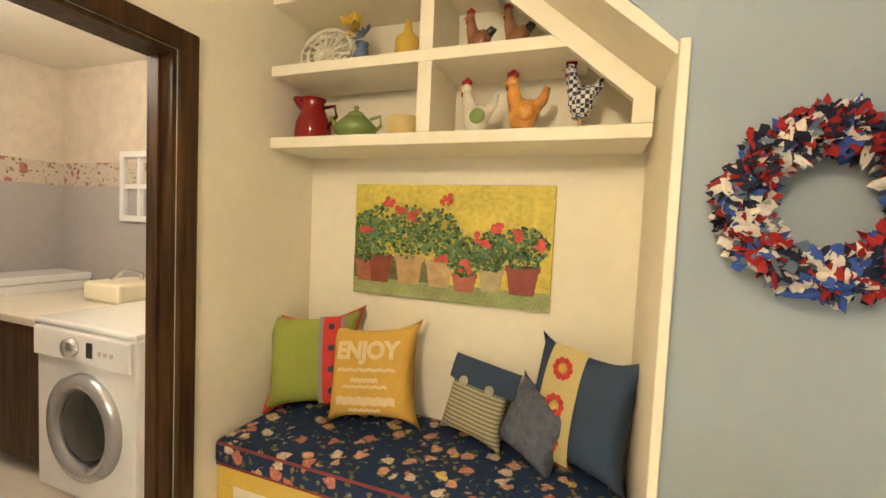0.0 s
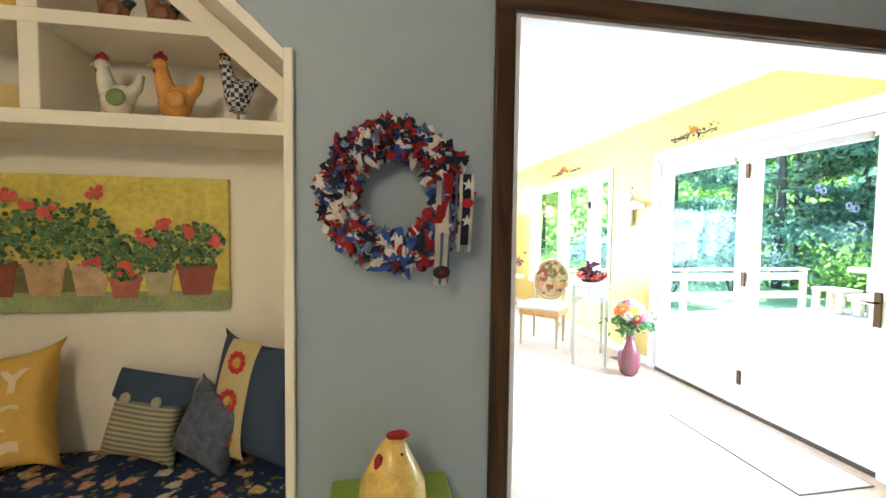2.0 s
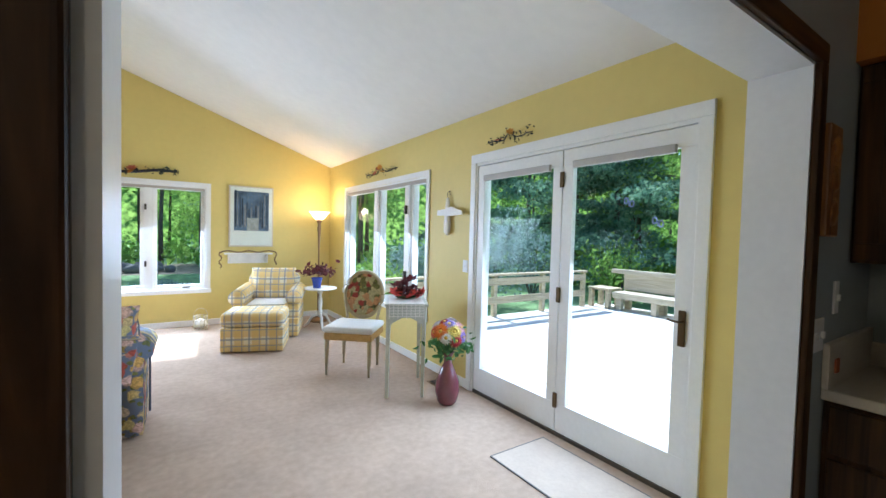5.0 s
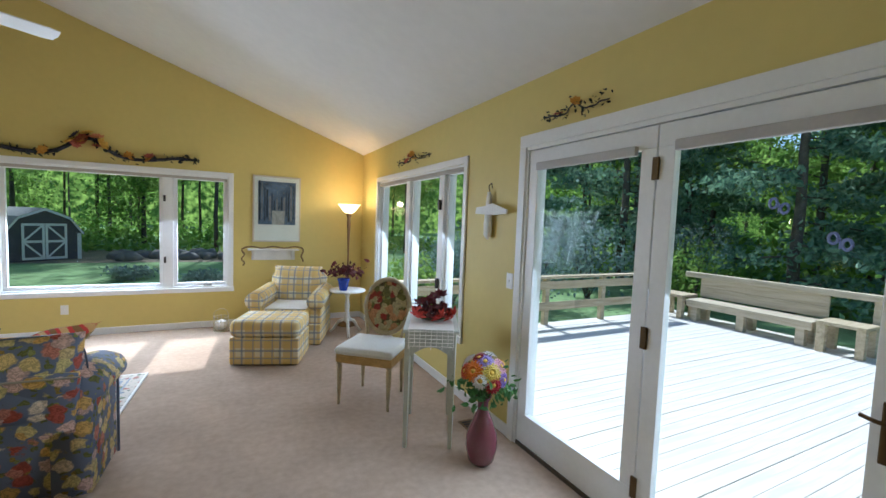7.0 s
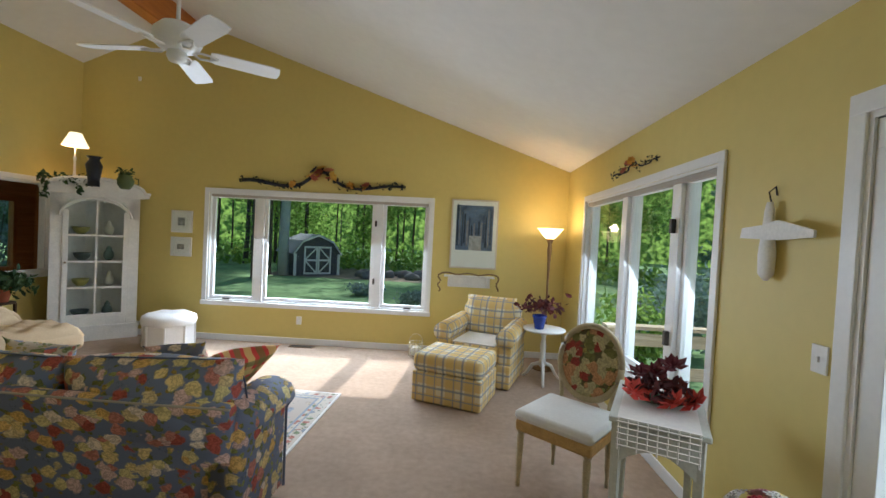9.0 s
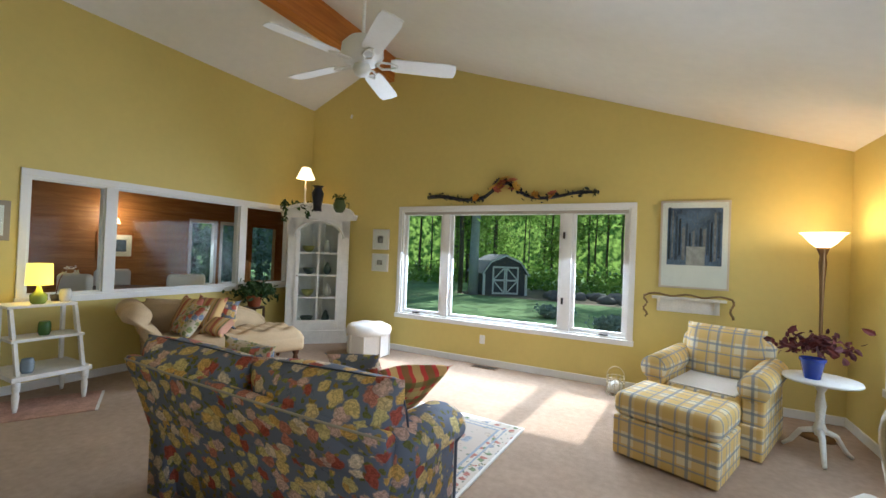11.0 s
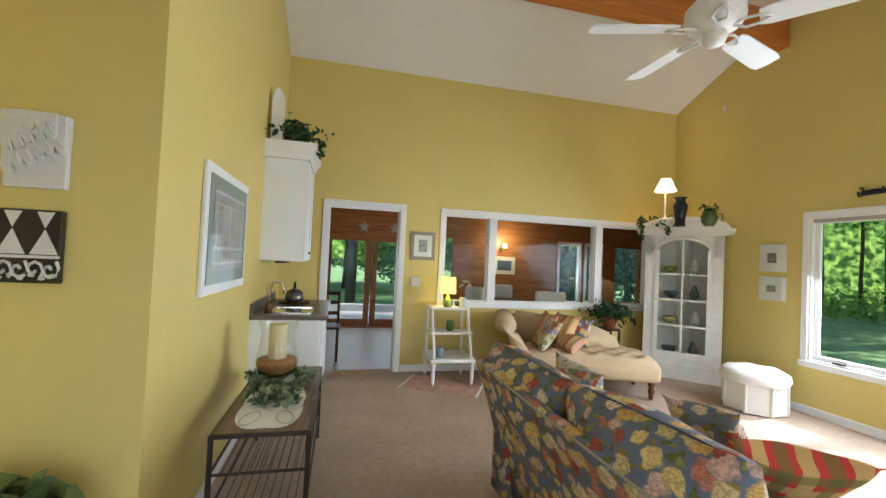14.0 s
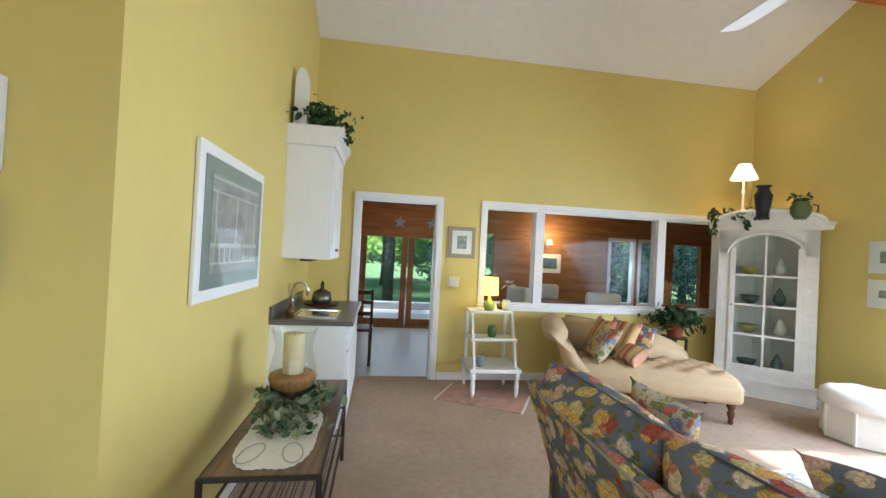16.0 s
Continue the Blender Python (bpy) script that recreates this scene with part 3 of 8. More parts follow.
struct(part("nook_soffit", bm, CREAM), "cream sloping soffit over the bench nook", "ceiling")
struct(part("ceiling_nook", box(0.0, 1.535, YK, 3.05, 2.44, 2.5), CREAM), "cream nook ceiling", "ceiling")
# laundry
LPAPER = mat("small_print_wallpaper", (0.66, 0.58, 0.48), 0.8, var=0.10, scale=14)
LGREY = mat("grey_laundry_paint", (0.42, 0.40, 0.40), 0.6, var=0.04, scale=2)
for nm, a in (("wall_laundry_north", ("y", (-2.39, -0.10), 3.25, 3.35)), ("wall_laundry_west", ("x", (0.9, 3.25), -2.49, -2.39))):
    panel_wall(nm + "_lower", a[1], (0, 1.566), [], a[0], a[2], a[3], LGREY, "grey painted lower laundry wall")
    panel_wall(nm + "_upper", a[1], (1.566, 2.44), [], a[0], a[2], a[3], LPAPER, "cream wallpapered upper laundry wall")
panel_wall("wall_laundry_south", (-2.49, -0.10), (0, 2.44), [], "y", 0.8, 0.9, LGREY, "grey painted laundry wall")
struct(part("ceiling_laundry", box(-2.49, -0.10, 0.8, 3.35, 2.40, 2.46), KCEIL), "cream laundry ceiling", "ceiling")
struct(part("floor_laundry", box(-2.49, -0.04, 0.8, 3.35, -0.2, 0.001), TILE), "beige vinyl laundry floor", "floor")
# dining room beyond the west wall
LOG = wood("dark_pine_boards", (0.25, 0.105, 0.03), (0.40, 0.19, 0.06), 0.4, axis=1, scale=2)
DFLOOR = mat("pale_dining_floor", (0.31, 0.275, 0.215), 0.4, var=0.08, scale=2)
panel_wall("wall_dining_west", (3.0, 11.7), (-0.3, 3.2), [(4.02, 5.80, 0.02, 2.0), (6.25, 6.66, 0.75, 1.95), (9.02, 9.62, 0.55, 1.95), (9.69, 10.17, 0.55, 1.95), (10.42, 11.22, 0.55, 1.95)], "x", -5.6, -5.45, LOG, "dark pine boarded wall with windows")
panel_wall("wall_dining_north", (-5.6, -2.4), (-0.3, 3.2), [], "y", 11.55, 11.7, LOG, "dark pine boarded wall")
panel_wall("wall_dining_south", (-5.6, -2.4), (0, 3.2), [], "y", 3.0, 3.15, LOG, "dark pine boarded wall")
panel_wall("wall_dining_corner", (9.27, 11.55), (0, 3.2), [], "x", -2.4, -2.3, LOG, "dark pine boarded wall")
struct(part("floor_dining", box(-5.6, -2.37, 3.0, 11.7, -0.2, -0.002), DFLOOR), "pale tiled dining room floor", "floor")
struct(part("ceiling_dining", box(-5.6, -2.4, 3.0, 11.7, 2.75, 2.85), LOG), "dark boarded dining room ceiling", "ceiling")

# ---- outdoors ----
GRASS = mat("mown_lawn", (0.22, 0.34, 0.15), 0.9, var=0.35, scale=0.5, bump=0.9, bscale=30, spec=0.1)
BARK = mat("grey_bark", (0.11, 0.095, 0.08), 0.9, var=0.3, scale=5, bump=0.9, bscale=18)
LEAF_A = leafy("maple_leaves", (0.14, 0.26, 0.055), (0.36, 0.52, 0.12), 0.6)
LEAF_B = leafy("conifer_needles", (0.11, 0.21, 0.14), (0.27, 0.41, 0.27), 0.4)
LEAF_C = leafy("pale_shrub_leaves", (0.18, 0.27, 0.24), (0.32, 0.42, 0.40), 0.3)
DECKW = wood("weathered_deck_boards", (0.66, 0.63, 0.58), (0.82, 0.79, 0.74), 0.8, axis=0, scale=2)
RAILW = wood("weathered_rail_timber", (0.42, 0.34, 0.22), (0.62, 0.52, 0.36), 0.8, axis=0, scale=2)
RAILY = wood("weathered_bench_timber", (0.46, 0.39, 0.28), (0.62, 0.54, 0.41), 0.8, axis=1, scale=2)
GZ = -0.38
struct(part("ground", box(-400, 400, -400, 400, GZ - 0.5, GZ), GRASS), "green lawn with bare patches", "lawn")

rng = random.Random(11)


def make_tree(name, label, height, trunk_r, crown_from, crown_r, leaves, size, leaf_mat, conifer, where, turn, seed):
    r = random.Random(seed)
    t = thing(name, label, "tree", where, turn, "woodland trees")
    bm = bmesh.new()
    lean = Vector((r.uniform(-0.3, 0.3), r.uniform(-0.3, 0.3), 0))
    pts = [Vector((0, 0, -0.1)) + lean * (k / 8) ** 1.5 + Vector((r.uniform(-0.04, 0.04), r.uniform(-0.04, 0.04), height * 0.97 * k / 8)) for k in range(9)]
    tube(bm, pts, trunk_r, 9, trunk_r * 0.15)
    centres = []
    for k in range(26 if conifer else 16):
        h = height * (crown_from + (0.97 - crown_from) * (k + r.random()) / (26 if conifer else 16))
        a = r.uniform(0, 6.28)
        f = (h / height - crown_from) / (1 - crown_from)
        reach = crown_r * ((1.05 - f) if conifer else (0.55 + 0.9 * math.sin(math.pi * min(1, f * 0.8 + 0.15)) * 0.6)) * r.uniform(0.7, 1.1)
        base = Vector((0, 0, h)) + lean * f
        tip = base + Vector((math.cos(a) * reach, math.sin(a) * reach, reach * (-0.15 if conifer else 0.35)))
        tube(bm, [base, base.lerp(tip, 0.5) + Vector((0, 0, 0.05)), tip], trunk_r * 0.22 * (1.1 - f), 5, 0.01)
        n = leaves // (26 if conifer else 16)
        for _ in range(n):
            u = r.uniform(0.25, 1.08)
            c = base.lerp(tip, u)
            sp = reach * (0.16 if conifer else 0.33)
            centres.append(c + Vector((r.gauss(0, sp), r.gauss(0, sp), r.gauss(0, sp * (0.35 if conifer else 0.55)))))
    part("trunk", bm, BARK, t, "", True)
    quads("crown", centres, size, leaf_mat, t, "", r)
    return t


def at(x, y, s=1.0, a=0.0):
    return pose(x, y, GZ, 0, 0, a) @ Matrix.Diagonal((s, s, s, 1))


kinds = [
    make_tree("maple_tree", "tall grey-barked tree with sunlit green leaves", 17, 0.20, 0.22, 3.4, 5200, 0.135, LEAF_A, False, (6.0, 30, GZ), 0, 1),
    make_tree("maple_tree", "tall grey-barked tree with sunlit green leaves", 15, 0.15, 0.12, 3.0, 5200, 0.13, LEAF_A, False, (-9.0, 27, GZ), 0, 2),
    make_tree("spruce_tree", "dark green conifer at the lawn's edge", 14, 0.17, 0.06, 3.0, 8500, 0.105, LEAF_B, True, (16.0, 13.0, GZ), 0, 3),
    make_tree("slender_tree", "slender bare-stemmed woodland tree", 16, 0.11, 0.45, 2.6, 2600, 0.16, LEAF_A, False, (2.0, 27, GZ), 0, 4),
]
placed = []


def scatter(n, x0, x1, y0, y1, weights, gap):
    made = 0
    for _ in range(n * 8):
        if made >= n:
            break
        x, y = rng.uniform(x0, x1), rng.uniform(y0, y1)
        if any((x - a) ** 2 + (y - b) ** 2 < gap * gap for a, b in placed):
            continue
        placed.append((x, y))
        src = rng.choices(kinds, weights)[0]
        s = rng.uniform(0.72, 1.0)
        c = copy_thing(src, pose(x, y, GZ, 0, 0, rng.uniform(0, 360)))
        c.scale = (s, s, s * rng.uniform(0.9, 1.1))
        made += 1


scatter(40, -16, 16, 25, 44, (1, 1, 0, 7), 1.9)
scatter(8, -20, 20, 44, 58, (3, 3, 1, 1), 4)
scatter(16, 15, 24, 3, 22, (1, 2, 4, 1), 2.2)
scatter(22, 24, 45, -8, 30, (2, 2, 3, 1), 3)
scatter(7, 13, 19, -9, 2, (1, 1, 3, 1), 2.4)
scatter(16, -24, -13, -2, 16, (2, 2, 2, 2), 2.6)
for x, y, k, s in ((-10.2, 12.0, 2, 0.9), (-11.5, 14.2, 2, 1.0), (-10.0, 15.8, 2, 0.85), (-12.8, 16.6, 2, 1.0), (-13.0, 10.2, 2, 0.9), (-5.0, 20.0, 0, 1.0), (14.6, 12.5, 2, 0.9), (13.2, 15.5, 2, 0.8), (14.6, 7.6, 2, 0.8), (-12.2, 4.7, 0, 1.0), (-5.2, 21.5, 3, 1.1)):
    c = copy_thing(kinds[k], pose(x, y, GZ, 0, 0, x * 40))
    c.scale = (s, s, s)

def shrub(name, label, x, y, w, h, n, size, leaf_mat, seed):
    r = random.Random(seed)
    t = thing(name, label, "shrub", (x, y, GZ), 0, "garden shrubs")
    bm = bmesh.new()
    cs = []
    for k in range(9):
        a, q = r.uniform(0, 6.28), r.uniform(0.3, 0.9)
        tip = Vector((math.cos(a) * w * q * 0.6, math.sin(a) * w * q * 0.6, h * r.uniform(0.5, 0.95)))
        tube(bm, [(0, 0, -0.05), tip * 0.5 + Vector((0, 0, 0.1)), tip], 0.02, 5, 0.006)
        for _ in range(n // 9):
            c = tip * r.uniform(0.35, 1.1)
            cs.append(c + Vector((r.gauss(0, w * 0.17), r.gauss(0, w * 0.17), r.gauss(0, h * 0.13))))
    part("stem", bm, BARK, t)
    quads("foliage", [c for c in cs if c.z > 0.02], size, leaf_mat, t, "", r)
    return t


for k, (x, y, w, h, m_) in enumerate(((9.2, 10.6, 1.6, 2.3, LEAF_C), (11.4, 10.9, 1.6, 2.0, LEAF_C), (7.4, 11.2, 1.3, 1.7, LEAF_C), (12.7, 8.8, 1.5, 1.6, LEAF_A),
                                      (6.2, 10.4, 1.1, 1.2, LEAF_A), (13.0, 4.5, 1.5, 1.5, LEAF_A), (13.2, 1.5, 1.6, 1.7, LEAF_B), (-6.9, 6.0, 0.9, 0.7, LEAF_A), (-8.5, 3.2, 1.2, 0.9, LEAF_A), (2.2, 14.6, 0.7, 0.4, LEAF_C), (-7.6, 11.6, 1.7, 2.5, LEAF_C), (-8.3, 13.3, 1.7, 2.6, LEAF_C), (-8.9, 10.2, 1.5, 2.2, LEAF_A))):
    shrub("garden_shrub", "loose leafy shrub beside the deck" if m_ != LEAF_C else "silvery pale green shrub behind the deck rail", x, y, w, h, 1500, 0.055 if m_ != LEAF_C else 0.06, m_, 40 + k)

# undergrowth between the trunks
cs = []
for _ in range(6000):
    x, y = rng.uniform(-20, 18), rng.uniform(25.5, 46)
    cs.append((x, y, GZ + abs(rng.gauss(0, 0.7)) * (0.35 + 0.04 * (y - 25)) + 0.05))
for _ in range(6000):
    x, y = rng.uniform(15, 30), rng.uniform(-6, 22)
    cs.append((x, y, GZ + abs(rng.gauss(0, 0.8)) + 0.05))
ug = quads("undergrowth", cs, 0.2, LEAF_A, None, "", rng)
tagged(ug, "low green undergrowth between the tree trunks", "undergrowth", kind="stuff")
# Distant woods: the bright sunlit leaves are painted as mottled emission, not lit.
FAR = mat("far_wood_glow", (0.10, 0.17, 0.04), 1.0, var=0.6, scale=0.35, spec=0.0)
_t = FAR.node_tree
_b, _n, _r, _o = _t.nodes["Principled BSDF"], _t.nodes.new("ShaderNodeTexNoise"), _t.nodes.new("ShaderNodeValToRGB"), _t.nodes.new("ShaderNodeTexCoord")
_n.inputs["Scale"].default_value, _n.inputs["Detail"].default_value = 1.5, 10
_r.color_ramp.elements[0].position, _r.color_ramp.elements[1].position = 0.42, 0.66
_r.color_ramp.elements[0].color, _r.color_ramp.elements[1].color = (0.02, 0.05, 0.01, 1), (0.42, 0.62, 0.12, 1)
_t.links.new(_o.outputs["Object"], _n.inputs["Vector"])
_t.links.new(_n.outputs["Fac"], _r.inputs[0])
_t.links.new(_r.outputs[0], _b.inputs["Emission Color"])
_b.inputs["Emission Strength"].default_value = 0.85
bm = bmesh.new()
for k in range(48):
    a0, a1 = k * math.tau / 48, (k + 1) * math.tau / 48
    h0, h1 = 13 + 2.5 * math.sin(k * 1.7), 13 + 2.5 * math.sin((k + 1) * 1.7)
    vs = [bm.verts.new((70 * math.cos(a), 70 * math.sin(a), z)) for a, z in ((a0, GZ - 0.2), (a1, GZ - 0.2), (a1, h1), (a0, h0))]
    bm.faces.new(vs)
struct(part("backdrop", bm, FAR), "distant belt of woodland with sunlit leaves painted as glow", "woodland")

# deck, rail and bench
DZ = -0.13
deck = struct(new("deck"), "weathered grey timber deck in full sun", "deck")
part("joist", box(4.74, 11.15, 0.1, 8.22, GZ, DZ - 0.04), RAILW, deck)
y = 0.12
k = 0
board_me = None
while y < 8.2:
    if board_me is None:
        b0 = part("board", box(4.74, 11.2, 0, 0.141, DZ - 0.038, DZ, 0.004), DECKW, deck)
        board_me = b0.data
    else:
        b0 = new("board", board_me)
        b0.parent = deck
    b0.location = (0, y, rng.uniform(-0.002, 0.002))
    y += 0.145


def deck_rail(x0, y0, x1, y1, label):
    L = math.hypot(x1 - x0, y1 - y0)
    r = thing("deck_railing", label, "railing", (x0, y0, DZ), math.degrees(math.atan2(y1 - y0, x1 - x0)), "deck railings")
    n = max(1, round(L / 1.25))
    for i in range(n + 1):
        u = L * i / n
        part("post", box(u - 0.045, u + 0.045, -0.045, 0.045, 0, 0.80, 0.005), RAILW, r)
    part("cap_rail", box(-0.06, L + 0.06, -0.08, 0.08, 0.80, 0.84, 0.005), RAILW, r)
    part("rail", box(0, L, -0.065, -0.045, 0.62, 0.76, 0.004), RAILW, r)
    part("rail", box(0, L, -0.065, -0.045, 0.26, 0.40, 0.004), RAILW, r)


deck_rail(4.85, 8.12, 10.2, 8.12, "weathered timber deck railing with flat cap")


def end_table(x, y, label):
    t = thing("deck_end_table", label, "table", (x, y, DZ), 0, "deck end tables")
    part("tabletop", box(-0.28, 0.22, -0.28, 0.28, 0.41, 0.46, 0.006), RAILW, t)
    for a in (-1, 1):
        for b in (-1, 1):
            part("leg", box(a * 0.18 - 0.08, a * 0.18 + 0.02, b * 0.22 - 0.05, b * 0.22 + 0.05, 0, 0.41, 0.006), RAILW, t)


db = thing("deck_bench", "long weathered timber bench with a broad back along the deck edge", "bench", (10.75, 5.62, DZ))
for k in range(3):
    part("seat_board", box(-0.25 + k * 0.165, -0.25 + k * 0.165 + 0.158, 0, 1.95, 0.35, 0.40, 0.006), RAILY, db)
part("seat_apron", box(-0.24, -0.20, 0.01, 1.94, 0.27, 0.35, 0.004), RAILY, db)
part("back_board", box(0.25, 0.29, 0, 1.98, 0.42, 0.60, 0.005), RAILY, db)
part("back_board", box(0.25, 0.29, 0, 1.98, 0.603, 0.78, 0.005), RAILY, db)
part("cap_rail", box(0.20, 0.34, -0.62, 2.28, 0.78, 0.88, 0.010), RAILY, db, "thick cap rail along the back")
for y0 in (0.1, 0.95, 1.75):
    part("leg", box(-0.20, -0.08, y0, y0 + 0.12, 0, 0.35, 0.006), RAILY, db)
    part("leg", box(0.12, 0.24, y0, y0 + 0.12, 0, 0.35, 0.006), RAILY, db)
part("post", box(0.25, 0.33, -0.58, -0.50, 0, 0.78, 0.006), RAILY, db)
end_table(10.72, 5.28, "square weathered timber table built onto the bench")
end_table(10.72, 7.88, "square weathered timber table in the deck corner")

# haze-paled tree in front of the shed, low pale plants on the lawn
# the haze over this trunk is put into its pale blue bark colour
pale_tree = make_tree("pale_tree", "straight tree before the shed, bark painted pale blue for haze", 17, 0.24, 0.55, 2.6, 2200, 0.16, LEAF_A, False, (-4.55, 21.7, GZ), 0, 9)
for ob in pale_tree.children:
    if ob.name.startswith("trunk"):
        ob.data.materials[0] = mat("hazed_bark", (0.42, 0.46, 0.52), 0.9, var=0.15, scale=4, bump=0.5, bscale=14)
shrub("ground_cover", "low mound of pale green leaves on the lawn", 0.2, 16.8, 0.8, 0.35, 700, 0.06, LEAF_C, 71)
shrub("ground_cover", "low mound of pale green leaves on the lawn", 1.9, 16.0, 0.7, 0.3, 600, 0.06, LEAF_C, 72)
# garden shed
SHEDW = mat("dark_shed_siding", (0.095, 0.09, 0.10), 0.7, var=0.12, scale=4)
ROOFM = mat("grey_shingles", (0.33, 0.335, 0.345), 0.85, var=0.2, scale=10, bump=0.6, bscale=30)
shed = thing("garden_shed", "small dark barn-roofed shed with white crossed doors", "shed", (-3.25, 22.3, GZ), 40)
shed.scale = (1.03, 0.9, 1.07)
gam = [(-1.05, 0), (1.05, 0), (1.05, 0.95), (0.68, 1.42), (0, 1.68), (-0.68, 1.42), (-1.05, 0.95)]
bm = bmesh.new()
prism(bm, gam, "y", 0, 2.6)
part("body", bm, SHEDW, shed)
for (xa, za), (xb, zb) in (((1.1, 0.9), (0.7, 1.44)), ((0.7, 1.44), (0, 1.73)), ((0, 1.73), (-0.7, 1.44)), ((-0.7, 1.44), (-1.1, 0.9))):
    bm = bmesh.new()
    dx, dz = zb - za, xa - xb
    l = math.hypot(dx, dz) * 25
    prism(bm, [(xa, za), (xb, zb), (xb + dx / l, zb + dz / l), (xa + dx / l, za + dz / l)], "y", -0.08, 2.68)
    part("roof", bm, ROOFM, shed)
    bm = bmesh.new()
    prism(bm, [(xa, za - 0.05), (xb, zb - 0.05), (xb, zb + 0.03), (xa, za + 0.03)], "y", -0.11, -0.081)
    part("fascia", bm, WHITE, shed)
for s in (-1, 1):
    part("corner_board", box(s * 1.0 - 0.06, s * 1.0 + 0.06, -0.02, -0.002, 0, 0.92), WHITE, shed)
    d = part("door", box(min(0.008 * s, 0.62 * s), max(0.008 * s, 0.62 * s), -0.03, -0.002, 0.05, 1.25), SHEDW, shed)
    x0, x1 = sorted((0.008 * s, 0.62 * s))
    for b_ in ((x0, x1, 0.05, 0.13), (x0, x1, 1.17, 1.25), (x0, x0 + 0.07, 0.13, 1.17), (x1 - 0.07, x1, 0.13, 1.17), (x0 + 0.07, x1 - 0.07, 0.61, 0.69)):
        part("batten", box(b_[0], b_[1], -0.05, -0.031, b_[2], b_[3]), WHITE, d)
    for za, zb in ((0.13, 0.61), (0.69, 1.17)):
        up = (za < 0.5) == (s > 0)
        a, b = ((x0 + 0.07, za), (x1 - 0.07, zb)) if up else ((x0 + 0.07, zb), (x1 - 0.07, za))
        bm = bmesh.new()
        prism(bm, [(a[0], a[1] - 0.04), (b[0], b[1] - 0.04), (b[0], b[1] + 0.04), (a[0], a[1] + 0.04)], "y", -0.047, -0.032)
        part("brace", bm, WHITE, d)
STONE = mat("grey_fieldstone", (0.20, 0.19, 0.18), 0.9, var=0.2, scale=5, bump=0.6, bscale=20)
for k in range(15):
    st = blob(bmesh.new(), (0, 0, 0), (rng.uniform(0.2, 0.45), rng.uniform(0.2, 0.4), rng.uniform(0.15, 0.3)), k, 0.5)
    ob = part("garden_rock", st, STONE, None, "", True)
    ob.location = (rng.uniform(-1.2, 2.6), rng.uniform(22, 24), GZ + 0.1)
    tagged(ob, "rough grey fieldstone lying at the wood's edge", "rock", "rock pile")
# gravel strip and pale patio west of the house
struct(part("patio_edge", box(-9.3, -9.05, 0.5, 9.5, GZ, GZ + 0.42, 0.02), mat("pale_stone_edge", (0.58, 0.56, 0.53), 0.85, var=0.1, scale=3)), "low pale stone edging round the patio", "edging")
struct(part("patio", box(-9.05, -5.62, 1.0, 9.0, GZ, GZ + 0.22), mat("pale_concrete", (0.55, 0.53, 0.50), 0.85, var=0.08, scale=2)), "pale concrete patio beyond the dining room doors", "patio")
struct(part("bare_soil", box(-5.5, 3.5, 21.4, 27, GZ, GZ + 0.004), mat("bare_soil", (0.26, 0.21, 0.15), 0.95, var=0.25, scale=1.5)), "bare sandy soil round the shed", "soil")

# ---- fabrics and finishes for the furniture ----
SOFA = floral("blue_floral_chintz", (0.15, 0.17, 0.225), 13.0, [(0.66, 0.50, 0.20), (0.38, 0.09, 0.06), (0.70, 0.58, 0.42), (0.64, 0.40, 0.12), (0.62, 0.42, 0.34), (0.62, 0.52, 0.22), (0.60, 0.46, 0.22), (0.50, 0.20, 0.14)], 0.54, (0.15, 0.155, 0.05))
PILLOWF = floral("cream_floral_cloth", (0.50, 0.43, 0.32), 17.0, [(0.22, 0.26, 0.36), (0.52, 0.16, 0.12), (0.22, 0.25, 0.10), (0.62, 0.44, 0.30), (0.60, 0.44, 0.12)], 0.55, (0.20, 0.23, 0.10))
BENCHF = floral("navy_floral_cloth", (0.018, 0.035, 0.085), 17.0, [(0.64, 0.34, 0.22), (0.018, 0.035, 0.085), (0.66, 0.48, 0.16), (0.55, 0.20, 0.14), (0.018, 0.035, 0.085), (0.66, 0.52, 0.38), (0.018, 0.035, 0.085)], 0.46, (0.13, 0.14, 0.06))
TAPES = floral("dark_floral_tapestry", (0.10, 0.085, 0.04), 15.0, [(0.30, 0.05, 0.04), (0.48, 0.40, 0.20), (0.16, 0.15, 0.05), (0.50, 0.26, 0.12), (0.44, 0.38, 0.2)], 0.72)
PLAIDY = plaid("yellow_blue_plaid", (0.76, 0.68, 0.48), [(0.19, 0.10, 0.0, (0.68, 0.47, 0.15)), (0.19, 0.020, 0.04, (0.20, 0.25, 0.33)), (0.19, 0.012, 0.115, (0.24, 0.29, 0.37))])
PLAIDR = plaid("red_green_plaid", (0.56, 0.06, 0.045), [(0.15, 0.05, 0.0, (0.62, 0.50, 0.18)), (0.15, 0.045, 0.07, (0.13, 0.16, 0.045))], axes=(0, 2))


